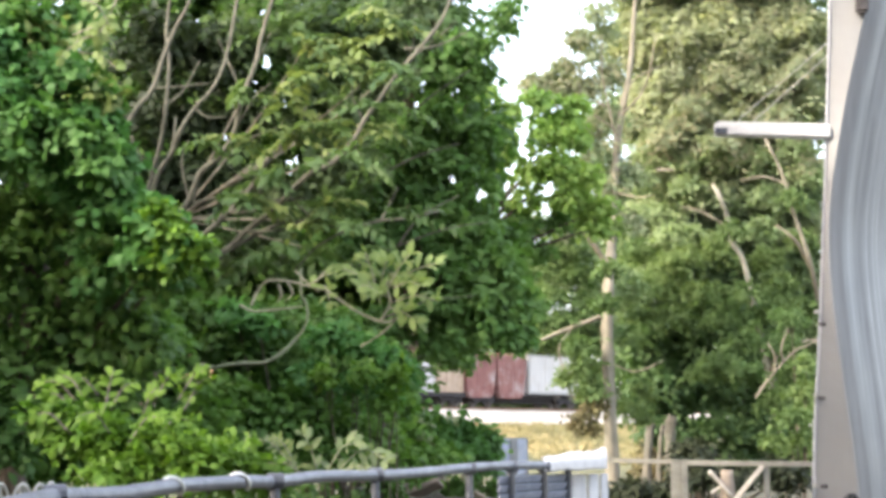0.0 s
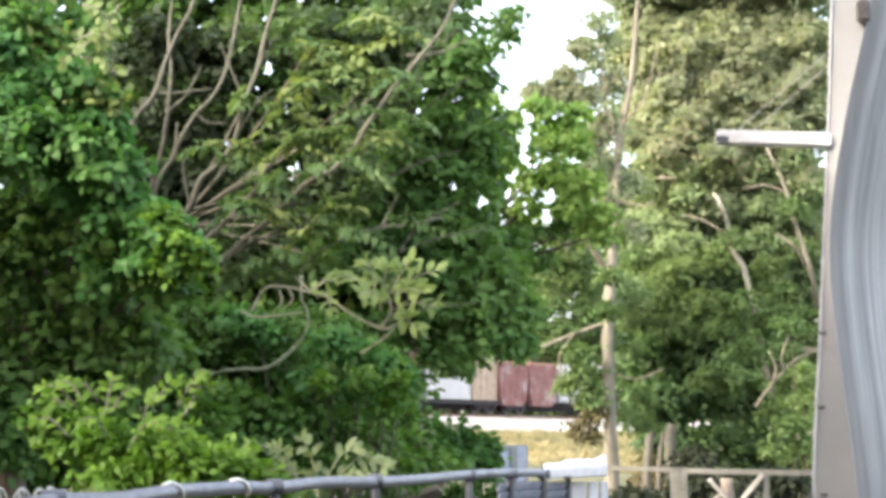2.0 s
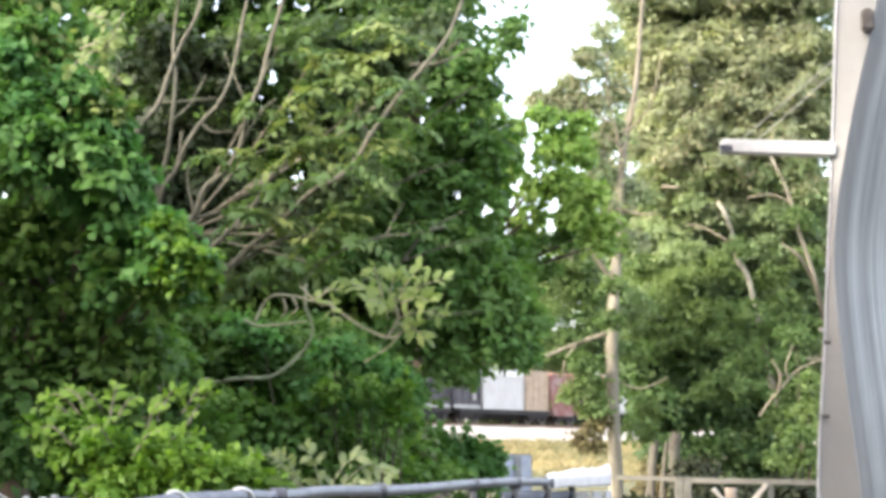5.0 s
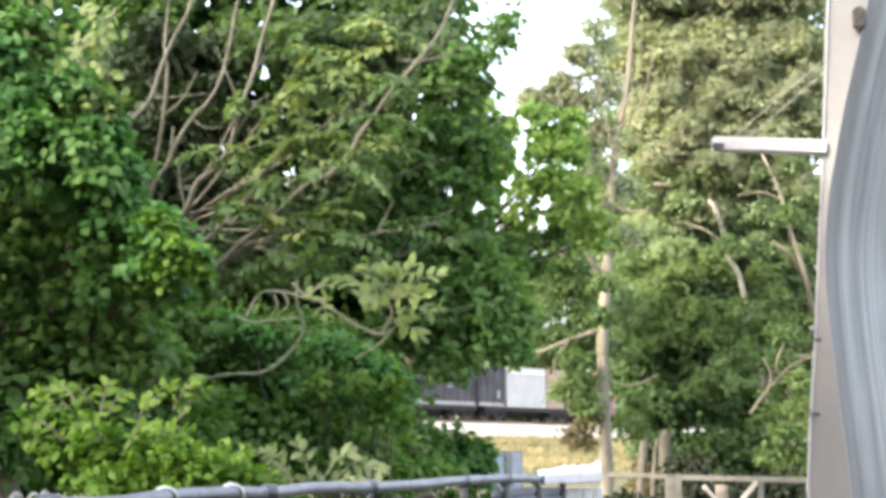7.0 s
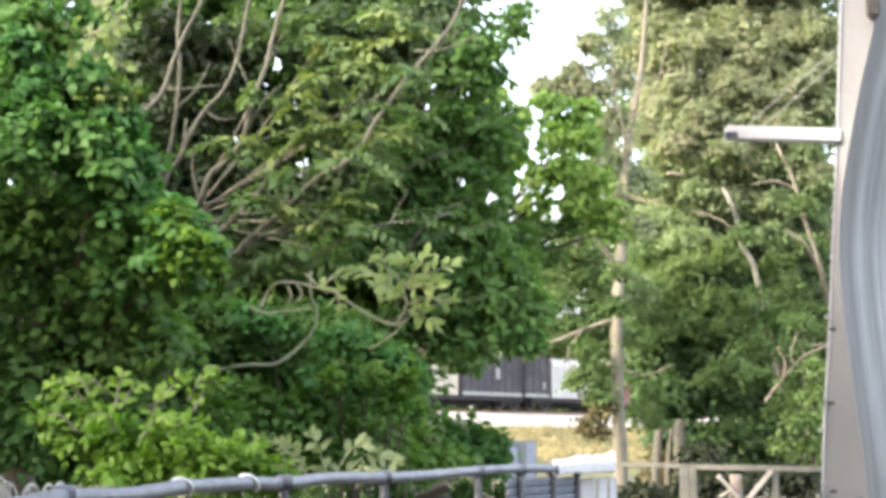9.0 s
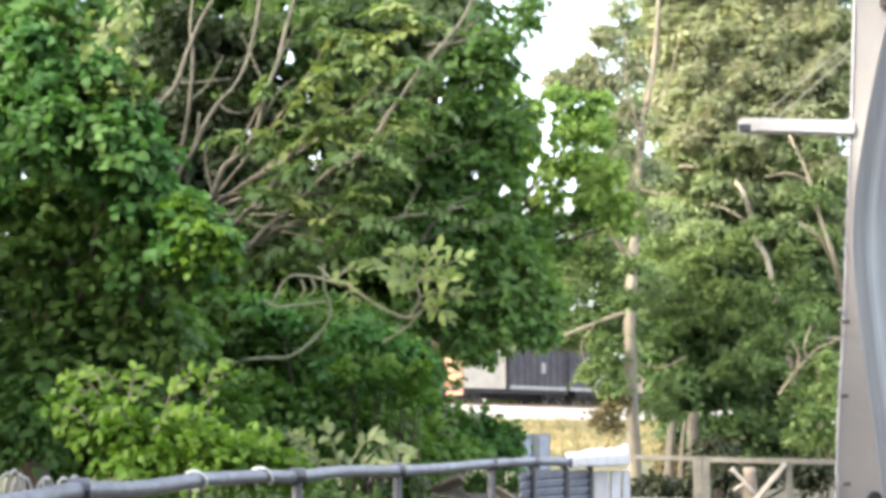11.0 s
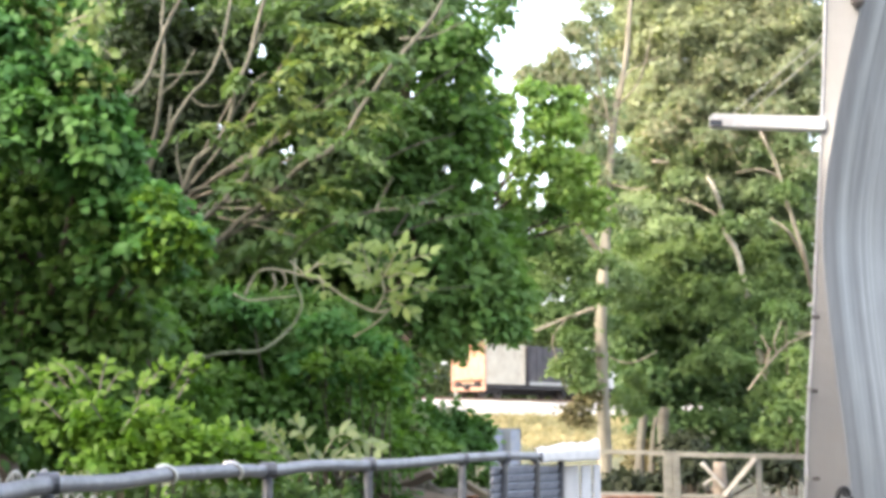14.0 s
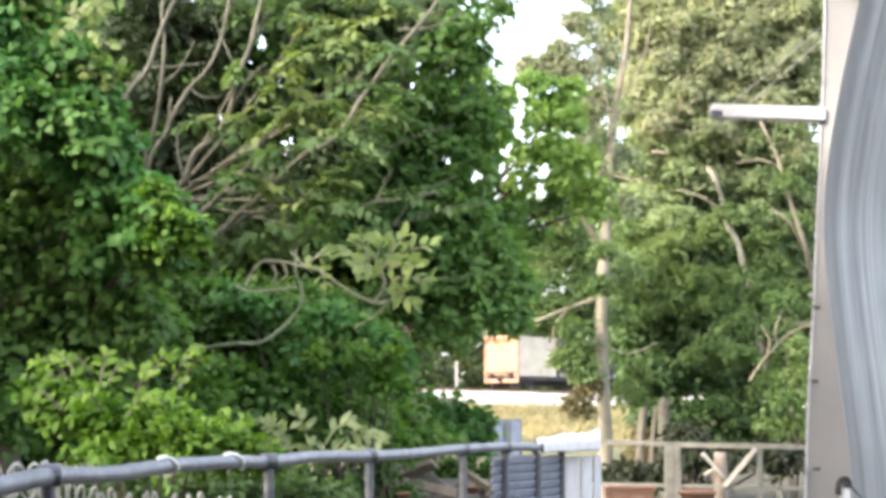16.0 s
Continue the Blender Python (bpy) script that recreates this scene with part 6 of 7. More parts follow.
    shrub("lit_sprig", (-0.35, 11.2, 0), [(-0.41, 11.00, 1.85, 0.08, 0.05), (-0.35, 11.00, 2.02, 0.05, 0.04), (-0.56, 11.00, 2.02, 0.06, 0.03), (-0.84, 11.00, 2.02, 0.05, 0.03)],
          0.065, 0.034, LEAF_BRIGHT, 49, "light green sprigs standing in for sunlit leaves", 1.0, "shrub", trunk=0.010, clumps=6)


def build_maple():
    t = root("maple_tree", (0.3, 18.0, 0), "fresh green maple with layered leafy boughs", "tree")
    limb("trunk", [(-0.6, 18.2, -0.2), (-0.5, 18.2, 1.5), (-0.3, 18.2, 3.2), (-0.09, 18.20, 5.50), (-0.22, 18.20, 6.93)], 0.12, 0.05, BARK_DARK, t, 130)
    lit = [(0.71, 17.80, 5.16, 0.18, 0.11), (0.74, 17.80, 4.81, 0.16, 0.11), (0.37, 17.80, 5.31, 0.27, 0.13), (0.24, 17.70, 5.10, 0.24, 0.13), (0.55, 17.80, 5.00, 0.24, 0.11), (1.11, 17.80, 5.19, 0.27, 0.11), (1.39, 17.80, 5.22, 0.15, 0.09), (0.93, 17.80, 5.28, 0.12, 0.07), (1.07, 17.70, 4.86, 0.24, 0.13), (1.41, 17.70, 4.86, 0.18, 0.12), (1.16, 17.70, 4.51, 0.27, 0.13), (1.53, 17.70, 4.45, 0.15, 0.13), (0.92, 17.80, 4.47, 0.15, 0.11), (1.34, 17.70, 4.17, 0.27, 0.12), (1.65, 17.70, 4.08, 0.14, 0.11), (0.86, 17.80, 4.19, 0.13, 0.09), (1.59, 17.70, 3.87, 0.18, 0.09), (0.56, 17.90, 4.70, 0.18, 0.11)]
    low = [(0.57, 18.20, 4.15, 0.28, 0.12), (0.81, 18.00, 3.87, 0.25, 0.12), (0.56, 18.00, 3.75, 0.34, 0.14), (0.93, 18.00, 3.62, 0.22, 0.12), (0.68, 17.90, 3.36, 0.28, 0.12), (0.37, 17.80, 2.96, 0.27, 0.12), (0.80, 17.80, 2.96, 0.18, 0.11), (1.18, 18.00, 3.97, 0.18, 0.07), (0.32, 18.40, 4.56, 0.31, 0.19), (0.19, 17.80, 2.65, 0.21, 0.09), (-0.09, 17.60, 2.48, 0.15, 0.06), (0.15, 17.60, 2.43, 0.11, 0.04)]
    reach(t, (-0.3, 18.2, 3.4), lit[::2] + low[::2], 0.03, BARK_DARK, 131)
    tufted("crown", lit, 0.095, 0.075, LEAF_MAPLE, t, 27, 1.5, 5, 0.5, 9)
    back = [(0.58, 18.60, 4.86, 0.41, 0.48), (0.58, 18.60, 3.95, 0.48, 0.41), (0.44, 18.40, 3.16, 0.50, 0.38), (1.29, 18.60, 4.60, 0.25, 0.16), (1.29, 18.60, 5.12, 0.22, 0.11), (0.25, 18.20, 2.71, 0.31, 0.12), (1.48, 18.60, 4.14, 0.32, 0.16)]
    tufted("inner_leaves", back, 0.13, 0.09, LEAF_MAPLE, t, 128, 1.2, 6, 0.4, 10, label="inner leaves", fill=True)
    # Low boughs take a darker green; their shade is in the colour.
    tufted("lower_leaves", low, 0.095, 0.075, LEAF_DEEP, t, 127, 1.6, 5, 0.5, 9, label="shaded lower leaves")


def build_far_trees():
    """The taller, sunlit trees to the right behind the gate."""
    t = root("pale_trunk_tree", (2.57, 26.0, 0), "tall tree with a pale bare trunk and thin crown", "tree")
    limb("trunk", [(2.57, 26, -0.2), (2.54, 26.00, 0.81), (2.52, 26.00, 2.21), (2.49, 26.00, 3.45), (2.59, 26.20, 4.46), (2.67, 26.30, 5.47), (2.76, 26.40, 6.50), (2.95, 26.40, 7.43), (3.03, 26.40, 8.18), (3.14, 26.40, 9.41)], 0.122, 0.03, BARK_TRUNK, t, 160, 10)
    limbs = ((((2.75, 26.30, 6.12), (2.62, 26.20, 6.74), (2.50, 26.20, 7.39), (2.49, 26.20, 8.04)), 0.02), (((2.54, 26.20, 6.88), (2.38, 26.20, 6.96)), 0.03), (((2.85, 26.30, 6.85), (3.00, 26.20, 7.30), (3.55, 26.20, 7.58)), 0.018), (((2.73, 26.20, 5.46), (3.05, 26.00, 5.36), (3.25, 25.80, 5.38)), 0.02), (((3.32, 26.00, 5.81), (3.58, 25.90, 5.78)), 0.03),
             (((2.50, 26.00, 3.50), (1.95, 25.80, 3.30), (1.23, 25.60, 3.00)), 0.045), (((2.47, 26.00, 4.35), (2.22, 25.80, 4.68), (1.98, 25.70, 4.92)), 0.05), (((2.54, 26.00, 2.74), (2.92, 25.90, 2.60), (3.35, 25.80, 2.77)), 0.018), (((2.74, 26.20, 6.47), (2.25, 26.00, 6.79), (2.07, 25.90, 7.23)), 0.015), (((2.82, 26.20, 6.74), (3.16, 26.00, 7.16), (3.34, 25.90, 7.97)), 0.018))
    for i, (pts, r) in enumerate(limbs):
        limb("limb", pts, r, r * 0.45, BARK_PALE, t, 161 + i, 7)
    wisps = [(2.44, 26.40, 8.47, 0.27, 0.18), (2.39, 26.40, 7.76, 0.27, 0.16), (2.59, 26.60, 8.19, 0.23, 0.14), (2.29, 26.40, 7.25, 0.23, 0.16), (2.53, 26.50, 6.80, 0.32, 0.18), (2.68, 26.60, 7.48, 0.27, 0.23), (2.29, 26.40, 6.55, 0.27, 0.16), (2.42, 26.40, 6.18, 0.36, 0.20), (2.84, 26.50, 5.87, 0.45, 0.18), (2.55, 26.40, 5.58, 0.36, 0.20), (2.83, 26.50, 5.04, 0.41, 0.18), (2.02, 26.40, 7.25, 0.23, 0.09), (1.66, 26.50, 7.36, 0.20, 0.07), (1.93, 26.40, 7.60, 0.23, 0.07), (2.19, 26.40, 8.07, 0.18, 0.09), (1.85, 26.40, 7.23, 0.27, 0.07), (1.37, 26.40, 7.34, 0.14, 0.05), (1.70, 26.00, 4.93, 0.31, 0.13), (1.35, 26.00, 4.97, 0.22, 0.11)]
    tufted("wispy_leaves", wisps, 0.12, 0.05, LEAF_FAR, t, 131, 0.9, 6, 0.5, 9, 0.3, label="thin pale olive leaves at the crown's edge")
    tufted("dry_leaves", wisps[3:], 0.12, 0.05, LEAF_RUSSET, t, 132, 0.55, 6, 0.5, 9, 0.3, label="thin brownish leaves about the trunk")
    limb("twig", [(1.95, 25.80, 3.30), (1.71, 25.60, 2.98), (1.77, 25.60, 2.63), (1.92, 25.60, 2.20), (2.18, 25.50, 2.13), (2.51, 25.90, 2.38)], 0.012, 0.008, BARK_PALE, t, 260, 7)
    tufted("hanging_leaves", [(2.08, 25.40, 1.94, 0.22, 0.16), (1.91, 25.40, 1.81, 0.13, 0.10), (2.21, 25.40, 1.72, 0.10, 0.10), (2.25, 25.40, 2.07, 0.10, 0.10)], 0.11, 0.06, LEAF_DRY, t, 128, 0.8, 6, 0.5, 5, label="brownish hanging leaves")
    bough = [(1.82, 26.40, 4.57, 0.54, 0.23), (1.36, 26.30, 4.28, 0.36, 0.18), (2.08, 26.30, 4.19, 0.40, 0.18), (1.63, 26.30, 3.83, 0.49, 0.16), (2.16, 26.20, 3.73, 0.31, 0.15), (1.34, 26.10, 3.46, 0.40, 0.13), (1.88, 26.10, 3.46, 0.36, 0.12), (1.07, 26.00, 3.09, 0.27, 0.11), (1.56, 26.00, 3.09, 0.31, 0.11), (2.87, 26.20, 3.20, 0.31, 0.15)]
    bough += [(2.02, 25.60, 3.03, 0.35, 0.15), (2.09, 25.50, 2.59, 0.26, 0.17), (2.19, 25.50, 2.24, 0.19, 0.16), (2.87, 26.50, 2.09, 0.25, 0.15), (3.18, 27.00, 2.33, 0.28, 0.18), (3.13, 27.00, 1.92, 0.18, 0.11), (1.80, 25.60, 2.53, 0.10, 0.24), (2.05, 25.50, 2.72, 0.22, 0.17), (2.18, 25.50, 2.37, 0.19, 0.17), (2.48, 25.30, 4.18, 0.22, 0.13), (2.58, 25.40, 4.81, 0.22, 0.13), (2.41, 25.30, 3.66, 0.17, 0.09)]
    deep = [(2.17, 27.40, 4.40, 0.75, 0.61), (1.41, 27.40, 4.21, 0.52, 0.52), (2.33, 27.20, 3.35, 0.56, 0.42), (1.58, 27.00, 3.43, 0.42, 0.23), (2.38, 27.60, 5.18, 0.57, 0.38), (2.69, 27.80, 6.08, 0.52, 0.52), (2.65, 27.80, 7.06, 0.33, 0.38)]
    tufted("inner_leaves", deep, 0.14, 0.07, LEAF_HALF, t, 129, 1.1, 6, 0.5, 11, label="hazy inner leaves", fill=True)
    bough += [(2.38, 26.60, 2.63, 0.14, 0.14), (2.39, 26.60, 3.04, 0.15, 0.14)]
    tufted("crown", bough, 0.10, 0.05, LEAF_FAR_GREEN, t, 28, 0.9, 6, 0.5, 10, toss=0.25)
    feathered("outer_sprays", bough, 0.55, 0.14, 0.06, LEAF_FAR_GREEN, t, 432, 0.9, 7, 0.3, 0.18, "soft green leaves in flat sprays")

    t = root("birch_tree", (5.95, 31.0, 0), "leaning white-barked birch with olive foliage", "tree")
    limb("trunk", [(6.25, 31, -0.2), (6.20, 31.00, 1.29), (5.89, 30.60, 2.74), (5.51, 29.70, 3.87), (5.38, 29.50, 4.31), (5.25, 29.40, 4.76), (5.07, 29.40, 5.06), (4.97, 29.30, 5.53), (4.83, 29.30, 5.92), (5.05, 31.40, 6.55), (5.17, 33.00, 8.31), (5.06, 33.00, 10.18)], 0.062, 0.032, BARK_BIRCH, t, 170, 9)
    limbs = ((((5.01, 29.50, 5.33), (4.61, 29.60, 5.60), (4.28, 29.90, 5.75)), 0.022), (((6.86, 30.40, 3.77), (6.52, 29.60, 4.63), (6.35, 29.50, 5.13), (6.20, 29.50, 5.62), (6.08, 29.50, 6.10), (5.96, 29.50, 6.46), (5.79, 29.60, 6.89), (6.16, 32.00, 7.71), (6.41, 33.50, 9.84)), 0.044), (((6.64, 30.00, 4.57), (6.23, 29.50, 5.08), (5.89, 29.50, 5.35)), 0.045),
             (((6.10, 29.60, 6.12), (5.72, 29.60, 6.25), (5.33, 29.70, 6.20)), 0.025), (((5.92, 30.00, 2.41), (5.73, 29.40, 2.80), (6.00, 29.30, 3.19), (6.60, 29.30, 3.29)), 0.05), (((5.73, 29.40, 2.80), (5.64, 29.40, 3.05), (5.58, 29.40, 3.30)), 0.03))
    for i, (pts, r) in enumerate(limbs):
        limb("limb", pts, r, r * 0.45, BARK_PALE, t, 171 + i, 7)
    high = [(4.02, 31.20, 9.60, 0.75, 0.32), (5.19, 31.00, 9.55, 0.79, 0.32), (6.37, 31.00, 9.55, 0.79, 0.32), (3.71, 31.40, 8.87, 0.64, 0.27), (4.53, 31.00, 8.84, 0.69, 0.26), (5.57, 30.80, 8.85, 0.74, 0.26), (6.77, 30.90, 8.76, 0.69, 0.32), (4.01, 31.20, 8.16, 0.69, 0.27), (4.92, 30.80, 8.19, 0.68, 0.26), (5.96, 30.70, 8.06, 0.68, 0.26), (6.94, 30.80, 7.97, 0.58, 0.26), (3.67, 31.20, 7.50, 0.59, 0.27), (4.48, 30.80, 7.54, 0.63, 0.24), (5.40, 30.60, 7.45, 0.63, 0.21)]
    high += [(4.58, 30.60, 9.10, 0.47, 0.19), (5.75, 30.60, 9.10, 0.47, 0.19), (5.19, 30.50, 8.41, 0.47, 0.18), (6.46, 30.50, 8.32, 0.47, 0.18), (4.20, 30.60, 8.38, 0.42, 0.18), (4.64, 30.40, 7.73, 0.47, 0.17), (6.11, 30.40, 7.52, 0.47, 0.17), (4.01, 30.50, 7.16, 0.42, 0.17), (5.14, 30.30, 7.06, 0.47, 0.16)]
    high += [(3.49, 31.20, 10.27, 0.59, 0.32), (4.33, 31.00, 10.33, 0.69, 0.32), (5.51, 30.90, 10.30, 0.74, 0.32), (6.69, 30.90, 10.30, 0.74, 0.32), (3.93, 31.20, 11.06, 0.96, 0.37), (5.64, 31.00, 11.00, 1.06, 0.37), (7.16, 31.00, 11.00, 0.85, 0.37)]
    mid = [(3.97, 31.00, 6.98, 0.64, 0.23), (4.79, 30.80, 6.89, 0.58, 0.23), (5.61, 30.60, 6.86, 0.58, 0.21), (6.56, 30.60, 7.18, 0.58, 0.26), (6.63, 30.50, 6.52, 0.47, 0.21), (3.75, 31.00, 6.49, 0.53, 0.21), (4.46, 30.80, 6.35, 0.42, 0.18), (5.91, 30.60, 6.11, 0.42, 0.19), (3.82, 30.80, 5.81, 0.58, 0.21), (4.29, 30.40, 5.34, 0.62, 0.21), (6.56, 30.70, 6.02, 0.42, 0.21), (5.79, 30.60, 5.47, 0.42, 0.18)]
    lower = [(5.01, 29.00, 5.27, 0.22, 0.08), (5.17, 29.00, 4.15, 0.15, 0.05), (6.14, 29.20, 5.85, 0.20, 0.08), (3.55, 30.40, 5.02, 0.57, 0.21), (4.23, 30.00, 4.82, 0.56, 0.21), (4.98, 30.20, 5.00, 0.46, 0.19), (3.81, 30.00, 4.36, 0.62, 0.21), (4.60, 29.80, 4.24, 0.61, 0.20), (5.81, 30.20, 4.90, 0.46, 0.21), (6.54, 30.20, 5.21, 0.36, 0.21), (3.39, 30.00, 3.84, 0.46, 0.18), (4.08, 29.80, 3.78, 0.56, 0.18), (4.96, 29.60, 3.71, 0.51, 0.18), (6.03, 29.80, 4.34, 0.46, 0.18), (5.74, 29.40, 3.85, 0.50, 0.17)]
    under = [(6.34, 29.40, 3.90, 0.40, 0.18), (5.15, 29.00, 3.27, 0.55, 0.17), (4.62, 28.80, 2.87, 0.54, 0.17), (5.84, 29.00, 3.27, 0.50, 0.17), (5.07, 28.60, 2.76, 0.54, 0.15), (5.95, 28.60, 2.77, 0.39, 0.18), (5.61, 28.40, 2.27, 0.49, 0.17), (6.08, 28.40, 2.08, 0.29, 0.17), (5.93, 28.20, 1.41, 0.34, 0.16)]
    veil = [(5.57, 32.60, 10.08, 2.34, 0.89), (4.30, 32.60, 8.34, 1.34, 0.89), (6.44, 32.60, 8.35, 1.45, 0.95), (4.39, 32.60, 6.51, 1.23, 0.84), (6.63, 32.60, 6.52, 1.23, 0.95), (4.34, 32.40, 5.02, 1.33, 0.72), (6.34, 32.40, 4.92, 1.22, 0.78), (5.49, 32.00, 11.19, 2.30, 0.82), (7.78, 32.40, 9.57, 1.11, 1.66), (8.02, 32.40, 5.70, 1.11, 1.66), (5.45, 32.90, 6.56, 1.12, 0.73)]
    veil += [(5.54, 32.90, 5.42, 1.12, 0.67), (5.41, 32.90, 4.17, 1.57, 0.67), (6.86, 32.90, 3.84, 1.12, 0.90), (3.63, 33.00, 5.54, 0.73, 1.13), (3.62, 33.00, 3.95, 0.85, 0.62), (7.08, 33.20, 5.80, 0.85, 0.57), (5.40, 33.20, 7.53, 1.25, 0.40), (2.89, 29.00, 4.26, 0.59, 0.50), (7.33, 33.00, 3.96, 0.68, 0.68)]
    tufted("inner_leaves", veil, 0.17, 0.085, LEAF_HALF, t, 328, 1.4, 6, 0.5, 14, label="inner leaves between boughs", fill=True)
    # Pale leaves fill the gaps between boughs to imitate haze.
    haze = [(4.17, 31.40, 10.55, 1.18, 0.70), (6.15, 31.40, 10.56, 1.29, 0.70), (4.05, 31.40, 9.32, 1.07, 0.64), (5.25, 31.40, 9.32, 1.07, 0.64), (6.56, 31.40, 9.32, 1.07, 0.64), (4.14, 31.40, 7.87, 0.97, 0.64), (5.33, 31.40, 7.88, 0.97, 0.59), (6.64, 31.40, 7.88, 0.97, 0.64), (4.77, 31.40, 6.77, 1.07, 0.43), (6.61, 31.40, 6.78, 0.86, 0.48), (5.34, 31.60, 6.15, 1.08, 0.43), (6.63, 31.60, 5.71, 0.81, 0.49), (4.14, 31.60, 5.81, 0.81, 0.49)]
    tufted("upper_inner_leaves", haze, 0.15, 0.08, LEAF_MIST, t, 330, 2.4, 6, 0.5, 13, label="inner leaves of the upper crown, paled for haze", fill=True)
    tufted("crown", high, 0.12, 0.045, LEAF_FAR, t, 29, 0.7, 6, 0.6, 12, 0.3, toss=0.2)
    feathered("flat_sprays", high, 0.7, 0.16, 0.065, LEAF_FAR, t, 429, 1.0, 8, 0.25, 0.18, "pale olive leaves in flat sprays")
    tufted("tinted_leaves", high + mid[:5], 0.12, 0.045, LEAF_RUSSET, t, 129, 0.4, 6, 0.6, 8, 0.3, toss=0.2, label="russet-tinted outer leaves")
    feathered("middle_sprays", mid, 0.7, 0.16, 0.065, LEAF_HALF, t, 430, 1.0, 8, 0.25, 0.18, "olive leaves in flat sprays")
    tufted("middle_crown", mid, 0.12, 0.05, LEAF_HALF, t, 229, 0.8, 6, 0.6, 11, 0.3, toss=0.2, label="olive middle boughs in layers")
    feathered("lower_sprays", lower + under, 0.65, 0.15, 0.065, LEAF_FAR_GREEN, t, 431, 1.0, 8, 0.25, 0.18, "green leaves in flat sprays")
    tufted("lower_crown", lower + under, 0.11, 0.05, LEAF_FAR_GREEN, t, 230, 0.7, 6, 0.6, 10, 0.28, toss=0.22, label="greener lower boughs")

    dark = [(3.61, 31.00, 3.38, 0.64, 0.37), (4.63, 31.50, 3.52, 0.75, 0.43), (5.48, 31.40, 4.06, 0.80, 0.43), (3.85, 30.50, 2.53, 0.63, 0.36), (4.76, 31.00, 2.54, 0.79, 0.48), (5.80, 31.50, 2.99, 0.81, 0.48), (3.99, 30.50, 1.65, 0.57, 0.31), (4.66, 30.50, 1.60, 0.83, 0.36), (5.79, 31.00, 1.71, 0.85, 0.48), (6.86, 31.50, 2.35, 0.70, 0.65), (6.62, 31.00, 1.29, 0.74, 0.37), (5.15, 31.00, 1.08, 1.06, 0.32), (3.73, 31.20, 2.97, 0.69, 0.37), (4.31, 31.60, 2.88, 0.70, 0.32), (5.61, 32.00, 2.36, 0.66, 0.44), (6.47, 32.20, 2.58, 0.61, 0.44), (3.99, 30.80, 2.33, 0.53, 0.32)]
    shrub("understory_tree", (4.6, 31.2, 0), dark, 0.18, 0.10, LEAF_FAR_SHADE, 30, "leafy understory tree behind the gate, darkened for shade", 1.5, "tree", clumps=11, fill=True)
    bush = shrub("leafy_bush", (5.1, 24.2, 0), [(5.11, 24.50, 3.35, 0.29, 0.13), (5.19, 24.20, 2.26, 0.25, 0.17), (4.94, 24.00, 1.85, 0.29, 0.12), (4.76, 24.20, 1.52, 0.25, 0.11), (5.17, 24.00, 1.60, 0.21, 0.16), (5.24, 24.20, 2.67, 0.17, 0.12)],
                 0.11, 0.06, LEAF_FAR_GREEN, 31, "light green leafy bush beside the gate", 1.4, "bush", trunk=0.02, clumps=8)
    for i, (pts, q) in enumerate(((((4.34, 23.50, 2.13), (4.45, 23.40, 2.31), (4.59, 23.30, 2.49), (4.83, 23.30, 2.75), (5.03, 23.30, 2.85), (5.35, 23.30, 2.98)), 0.02), (((4.56, 23.30, 2.45), (4.58, 23.20, 2.66), (4.47, 23.20, 2.90)), 0.018), (((4.71, 23.30, 2.62), (4.66, 23.20, 2.82), (4.77, 23.20, 3.10)), 0.016))):
        limb("bare_limb", pts, q, q * 0.4, BARK_PALE, bush, 270 + i, 7, "pale bare forked limb")
    shrub("dry_undergrowth", (3.76, 33.0, 0), [(3.92, 33.00, 1.26, 0.23, 0.23), (4.26, 33.00, 1.49, 0.34, 0.34), (3.98, 32.60, 0.94, 0.72, 0.28), (4.37, 33.00, 1.04, 0.34, 0.28)],
          0.16, 0.06, LEAF_DRY, 37, "brownish dry undergrowth behind the gate", 1.0, "bush", trunk=0.015, clumps=8)
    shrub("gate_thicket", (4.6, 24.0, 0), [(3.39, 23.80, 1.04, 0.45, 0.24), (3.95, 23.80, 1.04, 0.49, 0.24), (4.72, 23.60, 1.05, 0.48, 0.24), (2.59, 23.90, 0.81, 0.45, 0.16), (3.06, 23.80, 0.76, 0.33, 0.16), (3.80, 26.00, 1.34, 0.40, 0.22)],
          0.13, 0.07, LEAF_THICKET_SHADE, 48, "dark thicket behind the gate, its leaf colour standing for shade", 1.5, "thicket", trunk=0.012)
    for a, b, w in (((3.42, 29.00, 0.72), (3.48, 29.00, 1.55), 0.10), ((3.88, 29.00, 0.72), (3.85, 29.00, 1.65), 0.13), ((3.76, 30.00, 0.69), (3.81, 30.00, 1.50), 0.06)):
        p, q = Vector(a), Vector(b)
        t = root("bare_trunk", (p.x, p.y, 0), "bare brown tree trunk behind the gate", "tree trunk", "bare trunks")
        limb("trunk", [(p.x, p.y, -0.2), p, q, q + Vector((0.05, 0, 0.3))], w, w * 0.7, BARK, t, 190 + int(w * 100), 9)


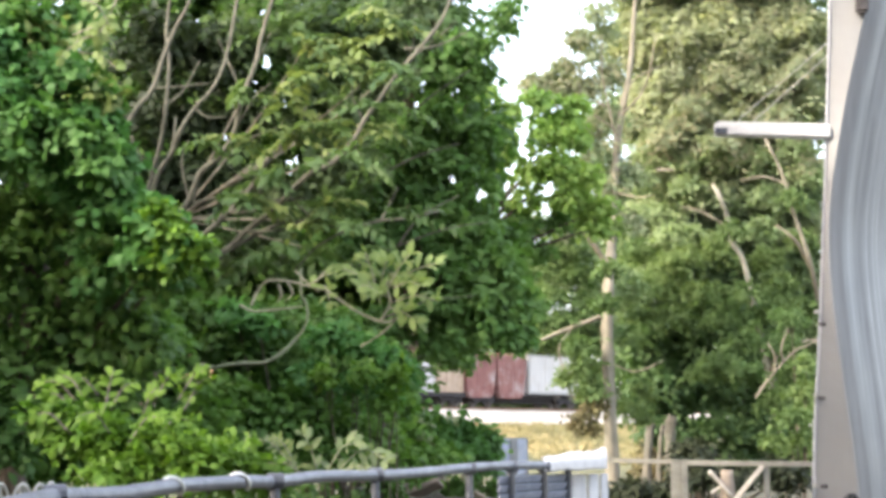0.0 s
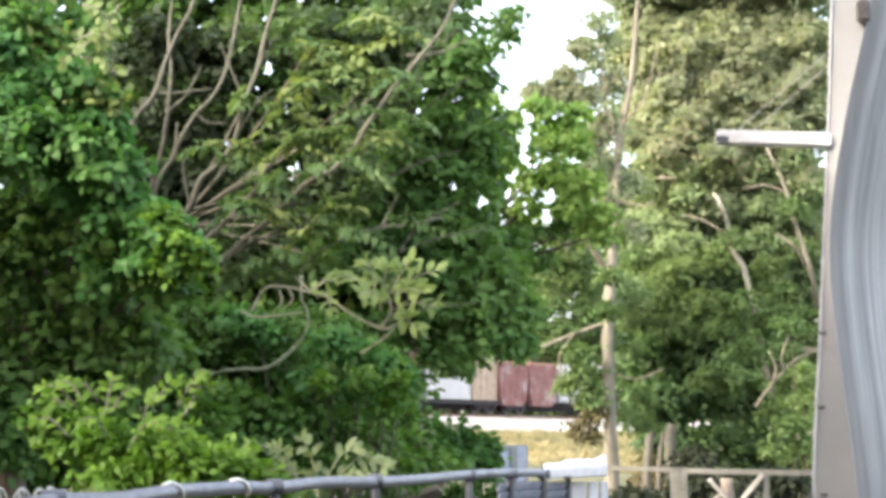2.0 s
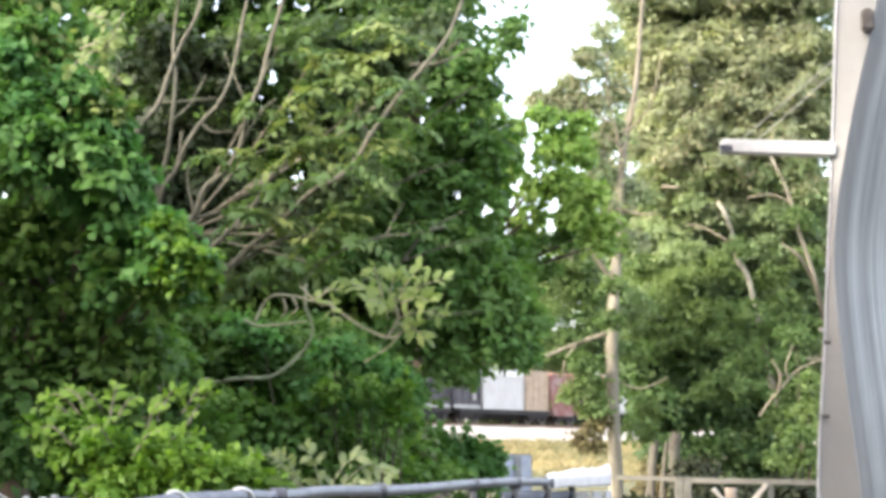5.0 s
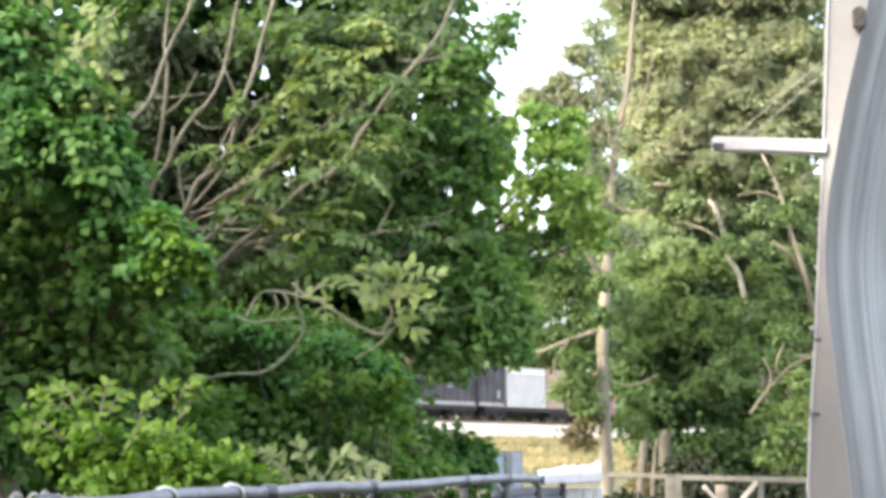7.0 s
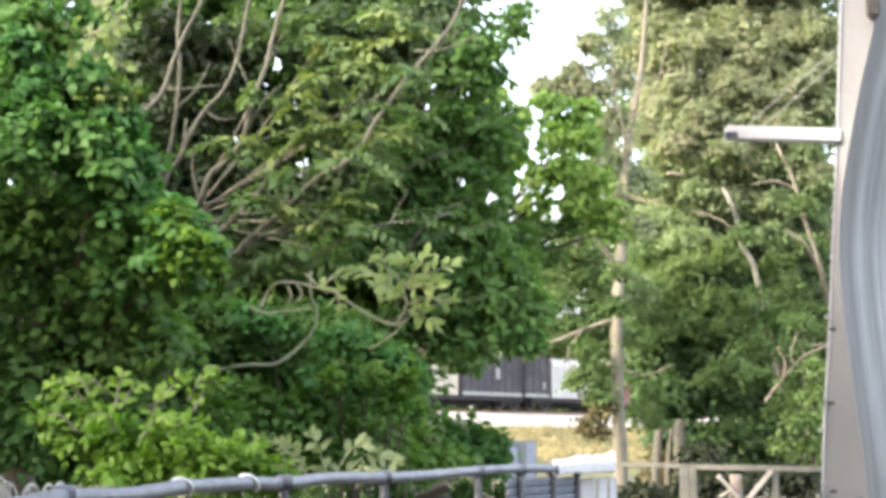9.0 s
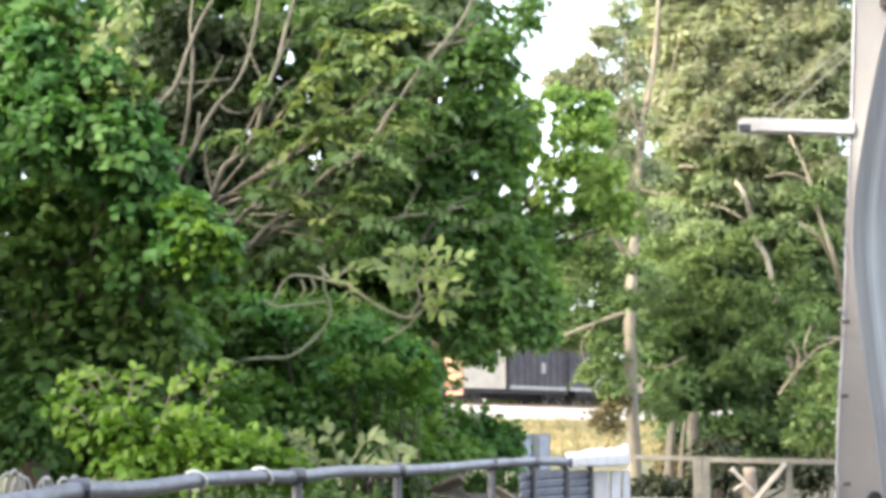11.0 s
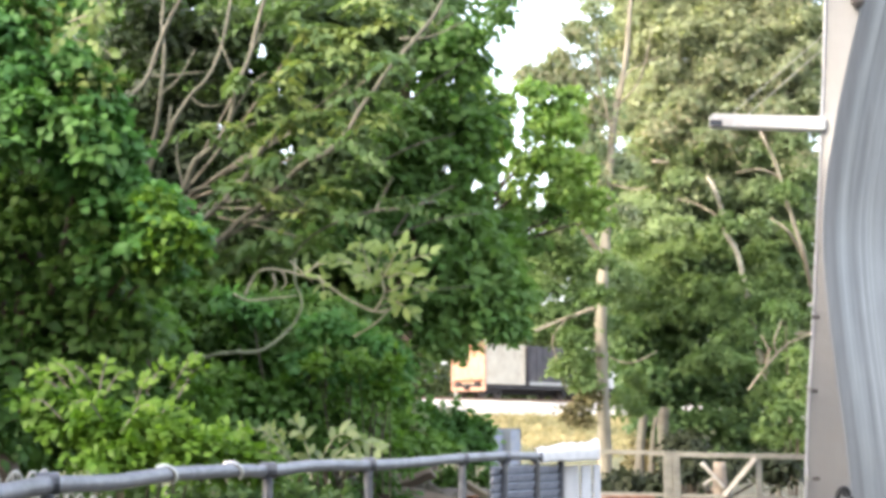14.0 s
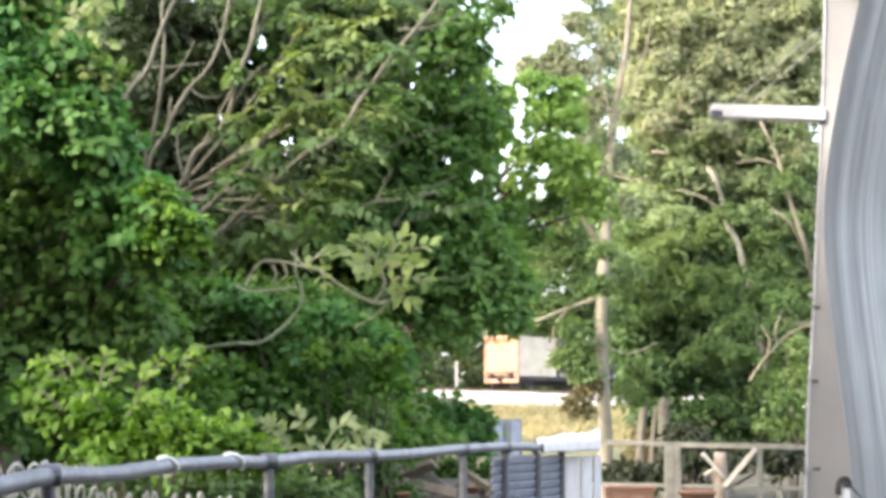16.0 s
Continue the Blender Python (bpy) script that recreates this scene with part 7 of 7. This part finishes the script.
def build_woods():
    """The dark woods behind the railway line and round about, too far to tell apart."""
    rng = np.random.default_rng(77)
    lobes = []
    for i in range(92):
        s = -70 + (i % 46) * 3.2 + rng.uniform(-1, 1)
        d = rng.uniform(-16, -10) if i < 46 else rng.uniform(-26, -19)
        p = along(s, d, 0)
        h = rng.uniform(7, 11)
        lobes.append(((p.x, p.y, 1.5 + h * 0.45), (2.6, 2.6, h * 0.62)))
    ob = crown("far_woods", lobes, 8000, 0.6, 0.42, LEAF_WOODS, None, 78, 8, 1.6, 0.6, 0.4)
    tagged(ob, "dark green woods behind the railway line", "woods", kind="stuff")
    for s, p, h, r in ((-7.2, -6.5, 3.0, 0.09), (-4.6, -7.2, 3.4, 0.07), (-9.4, -7.0, 3.2, 0.10)):
        q = along(s, p, 0)
        t = root("far_trunk", (q.x, q.y, land(q.x, q.y)), "pale thin tree trunk beyond the track", "tree trunk", "far trunks")
        limb("trunk", [(q.x, q.y, 1.5), (q.x + 0.05, q.y, 4.0), (q.x - 0.1, q.y, 3.5 + h)], r, r * 0.6, BARK_PALE, t, 200 + int(h * 10), 7)


def build_light_blockers():
    """Unseen plain walls and a roof, added behind, over and left of the viewer to block light."""
    part_wall = part("added_wall_behind", box((-7, -2.2, -0.1), (7, -2.0, 5.6), None, 0.02), SIDING)
    tagged(part_wall, "plain unseen wall added behind the viewer to cut skylight", "wall", kind="structure")
    roof = part("added_roof", box((-4, -1.99, 2.95), (6, 1.2, 3.1), None, 0.01), SIDING)
    tagged(roof, "plain unseen roof added over the viewer to cut skylight", "roof", kind="structure")
    # Added left of the view only to keep sun off the yard.
    yard_shader = part("yard_shading_wall", box((-4.3, -1.99, -0.1), (-4.1, 4.3, 6.3), None, 0.02), SIDING)
    tagged(yard_shader, "plain unseen wall added on the left to shade the yard", "wall", kind="structure")
    # Two more unseen walls, sized so that their shadows fall on the left trees.
    tree_shader = part("tree_shading_wall", box((-4.6, 6.9, -0.1), (-4.4, 9.8, 4.7), None, 0.02), SIDING)
    tagged(tree_shader, "plain unseen wall added to shade the broad-leaved tree", "wall", kind="structure")
    stem_shader = part("stem_shading_wall", box((-4.6, 9.8, -0.1), (-4.4, 13.0, 5.3), None, 0.02), SIDING)
    tagged(stem_shader, "plain tall unseen wall added to shade the many-stemmed tree", "wall", kind="structure")


def build_marker():
    p = Vector((0.85, 104.50, 3.37))
    t = root("marker_post", (p.x, p.y, land(p.x, p.y)), "short white lineside marker post", "post")
    top = Vector((0.86, 104.50, 5.08)).z - t.location.z
    part("post", box((-0.09, -0.09, -0.2), (0.09, 0.09, top), None, 0.02), BOX_SILL, t)
    part("cap", box((-0.11, -0.11, top), (0.11, 0.11, top + 0.05), None, 0.015), WHITE_PAINT, t)


build_ground()
build_light_blockers()
build_track()
build_marker()
build_bank_grass()
MOVED, WHEELS = build_train()
build_fence()
build_sheet()
build_coil()
build_shelter()
build_gate()
build_log_post()
build_pots()
build_trough()
build_timber_pile()
build_cabinet()
build_left_bush()
build_bright_bush()
build_sprouts()
# small openings cut along the camera's lines of sight, so that the sky shows between leaves and twigs
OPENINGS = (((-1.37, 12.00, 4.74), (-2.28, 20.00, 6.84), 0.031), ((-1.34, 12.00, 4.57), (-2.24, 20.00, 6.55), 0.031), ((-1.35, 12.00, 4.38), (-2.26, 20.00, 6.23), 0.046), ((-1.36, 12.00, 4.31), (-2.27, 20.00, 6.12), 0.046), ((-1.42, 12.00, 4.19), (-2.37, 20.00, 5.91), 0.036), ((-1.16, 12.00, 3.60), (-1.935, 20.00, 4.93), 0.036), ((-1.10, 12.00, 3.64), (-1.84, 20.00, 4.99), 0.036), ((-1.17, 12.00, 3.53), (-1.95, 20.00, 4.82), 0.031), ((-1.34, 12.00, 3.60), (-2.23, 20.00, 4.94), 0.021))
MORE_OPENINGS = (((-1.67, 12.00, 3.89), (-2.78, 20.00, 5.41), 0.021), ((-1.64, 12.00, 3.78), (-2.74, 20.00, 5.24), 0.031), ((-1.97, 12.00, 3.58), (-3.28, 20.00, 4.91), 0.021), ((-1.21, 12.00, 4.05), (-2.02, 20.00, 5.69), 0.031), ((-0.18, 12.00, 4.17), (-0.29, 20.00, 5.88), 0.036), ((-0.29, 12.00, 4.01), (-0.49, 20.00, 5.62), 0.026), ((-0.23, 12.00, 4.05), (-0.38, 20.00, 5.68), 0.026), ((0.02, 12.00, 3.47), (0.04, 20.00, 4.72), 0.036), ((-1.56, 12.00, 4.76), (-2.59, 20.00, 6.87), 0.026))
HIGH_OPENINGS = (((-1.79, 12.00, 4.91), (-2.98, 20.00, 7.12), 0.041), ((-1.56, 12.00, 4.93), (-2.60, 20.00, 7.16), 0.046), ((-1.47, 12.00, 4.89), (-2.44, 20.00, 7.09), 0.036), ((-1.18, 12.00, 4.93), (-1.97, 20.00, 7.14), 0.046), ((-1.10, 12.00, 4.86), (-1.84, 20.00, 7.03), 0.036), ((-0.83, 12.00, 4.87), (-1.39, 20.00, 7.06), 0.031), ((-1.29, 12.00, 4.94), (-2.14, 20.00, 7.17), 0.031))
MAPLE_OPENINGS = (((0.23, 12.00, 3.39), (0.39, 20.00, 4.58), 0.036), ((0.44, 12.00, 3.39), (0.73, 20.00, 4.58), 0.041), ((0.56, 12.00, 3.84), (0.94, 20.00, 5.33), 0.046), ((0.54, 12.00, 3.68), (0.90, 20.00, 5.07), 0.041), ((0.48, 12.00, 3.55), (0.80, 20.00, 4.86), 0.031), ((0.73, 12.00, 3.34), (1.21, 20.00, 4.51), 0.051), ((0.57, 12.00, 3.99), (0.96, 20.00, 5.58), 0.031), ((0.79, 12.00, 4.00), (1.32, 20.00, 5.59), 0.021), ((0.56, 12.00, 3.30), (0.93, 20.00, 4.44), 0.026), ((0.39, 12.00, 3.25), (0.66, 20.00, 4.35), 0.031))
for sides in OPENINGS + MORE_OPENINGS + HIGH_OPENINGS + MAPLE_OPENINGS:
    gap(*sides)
build_stem_tree()
build_dark_tree()
build_maple()
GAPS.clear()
build_low_branch()
build_dark_shrubs()
build_lit_boughs()
build_far_trees()
build_woods()

SPEED = 1.571


def motions():
    """The train rolls forward at a steady speed and its wheels turn."""
    def at(t):
        p = TRACK_P + TRACK_A * (SPEED * t)
        return pose(p.x, p.y, 0, 0, 0, TRAIN_YAW)
    for ob in MOVED:
        walk(ob, [(0, at(0)), (4, at(4)), (8, at(8)), (12, at(12)), (16, at(16))])
    # the breeze rocks the nearest leaves by a few centimetres
    tuft = ((0, 0.0), (2, 0.004), (4, 0.014), (7, 0.036), (10.5, 0.046), (12, 0.032), (13, 0.014), (14, 0.002), (16, 0.0))
    walk(SWAY["tuft"], [(t, pose(d, 0, d * 0.1)) for t, d in tuft])
    tree = ((0, -0.026), (0.5, -0.030), (1, -0.014), (2, 0.0), (4, 0.004), (6.5, 0.018), (8, 0.024), (10.5, 0.032), (14, 0.032), (15, 0.018), (15.5, 0.0), (16, 0.0))
    walk(SWAY["tree"], [(t, pose(d, 0, 0)) for t, d in tree])
    step = 0.4
    for w in WHEELS:
        x, y, z = w.location
        walk(w, [(i * step, pose(x, y, z, 0, math.degrees(SPEED * i * step / 0.42), 0)) for i in range(41)])


motions()
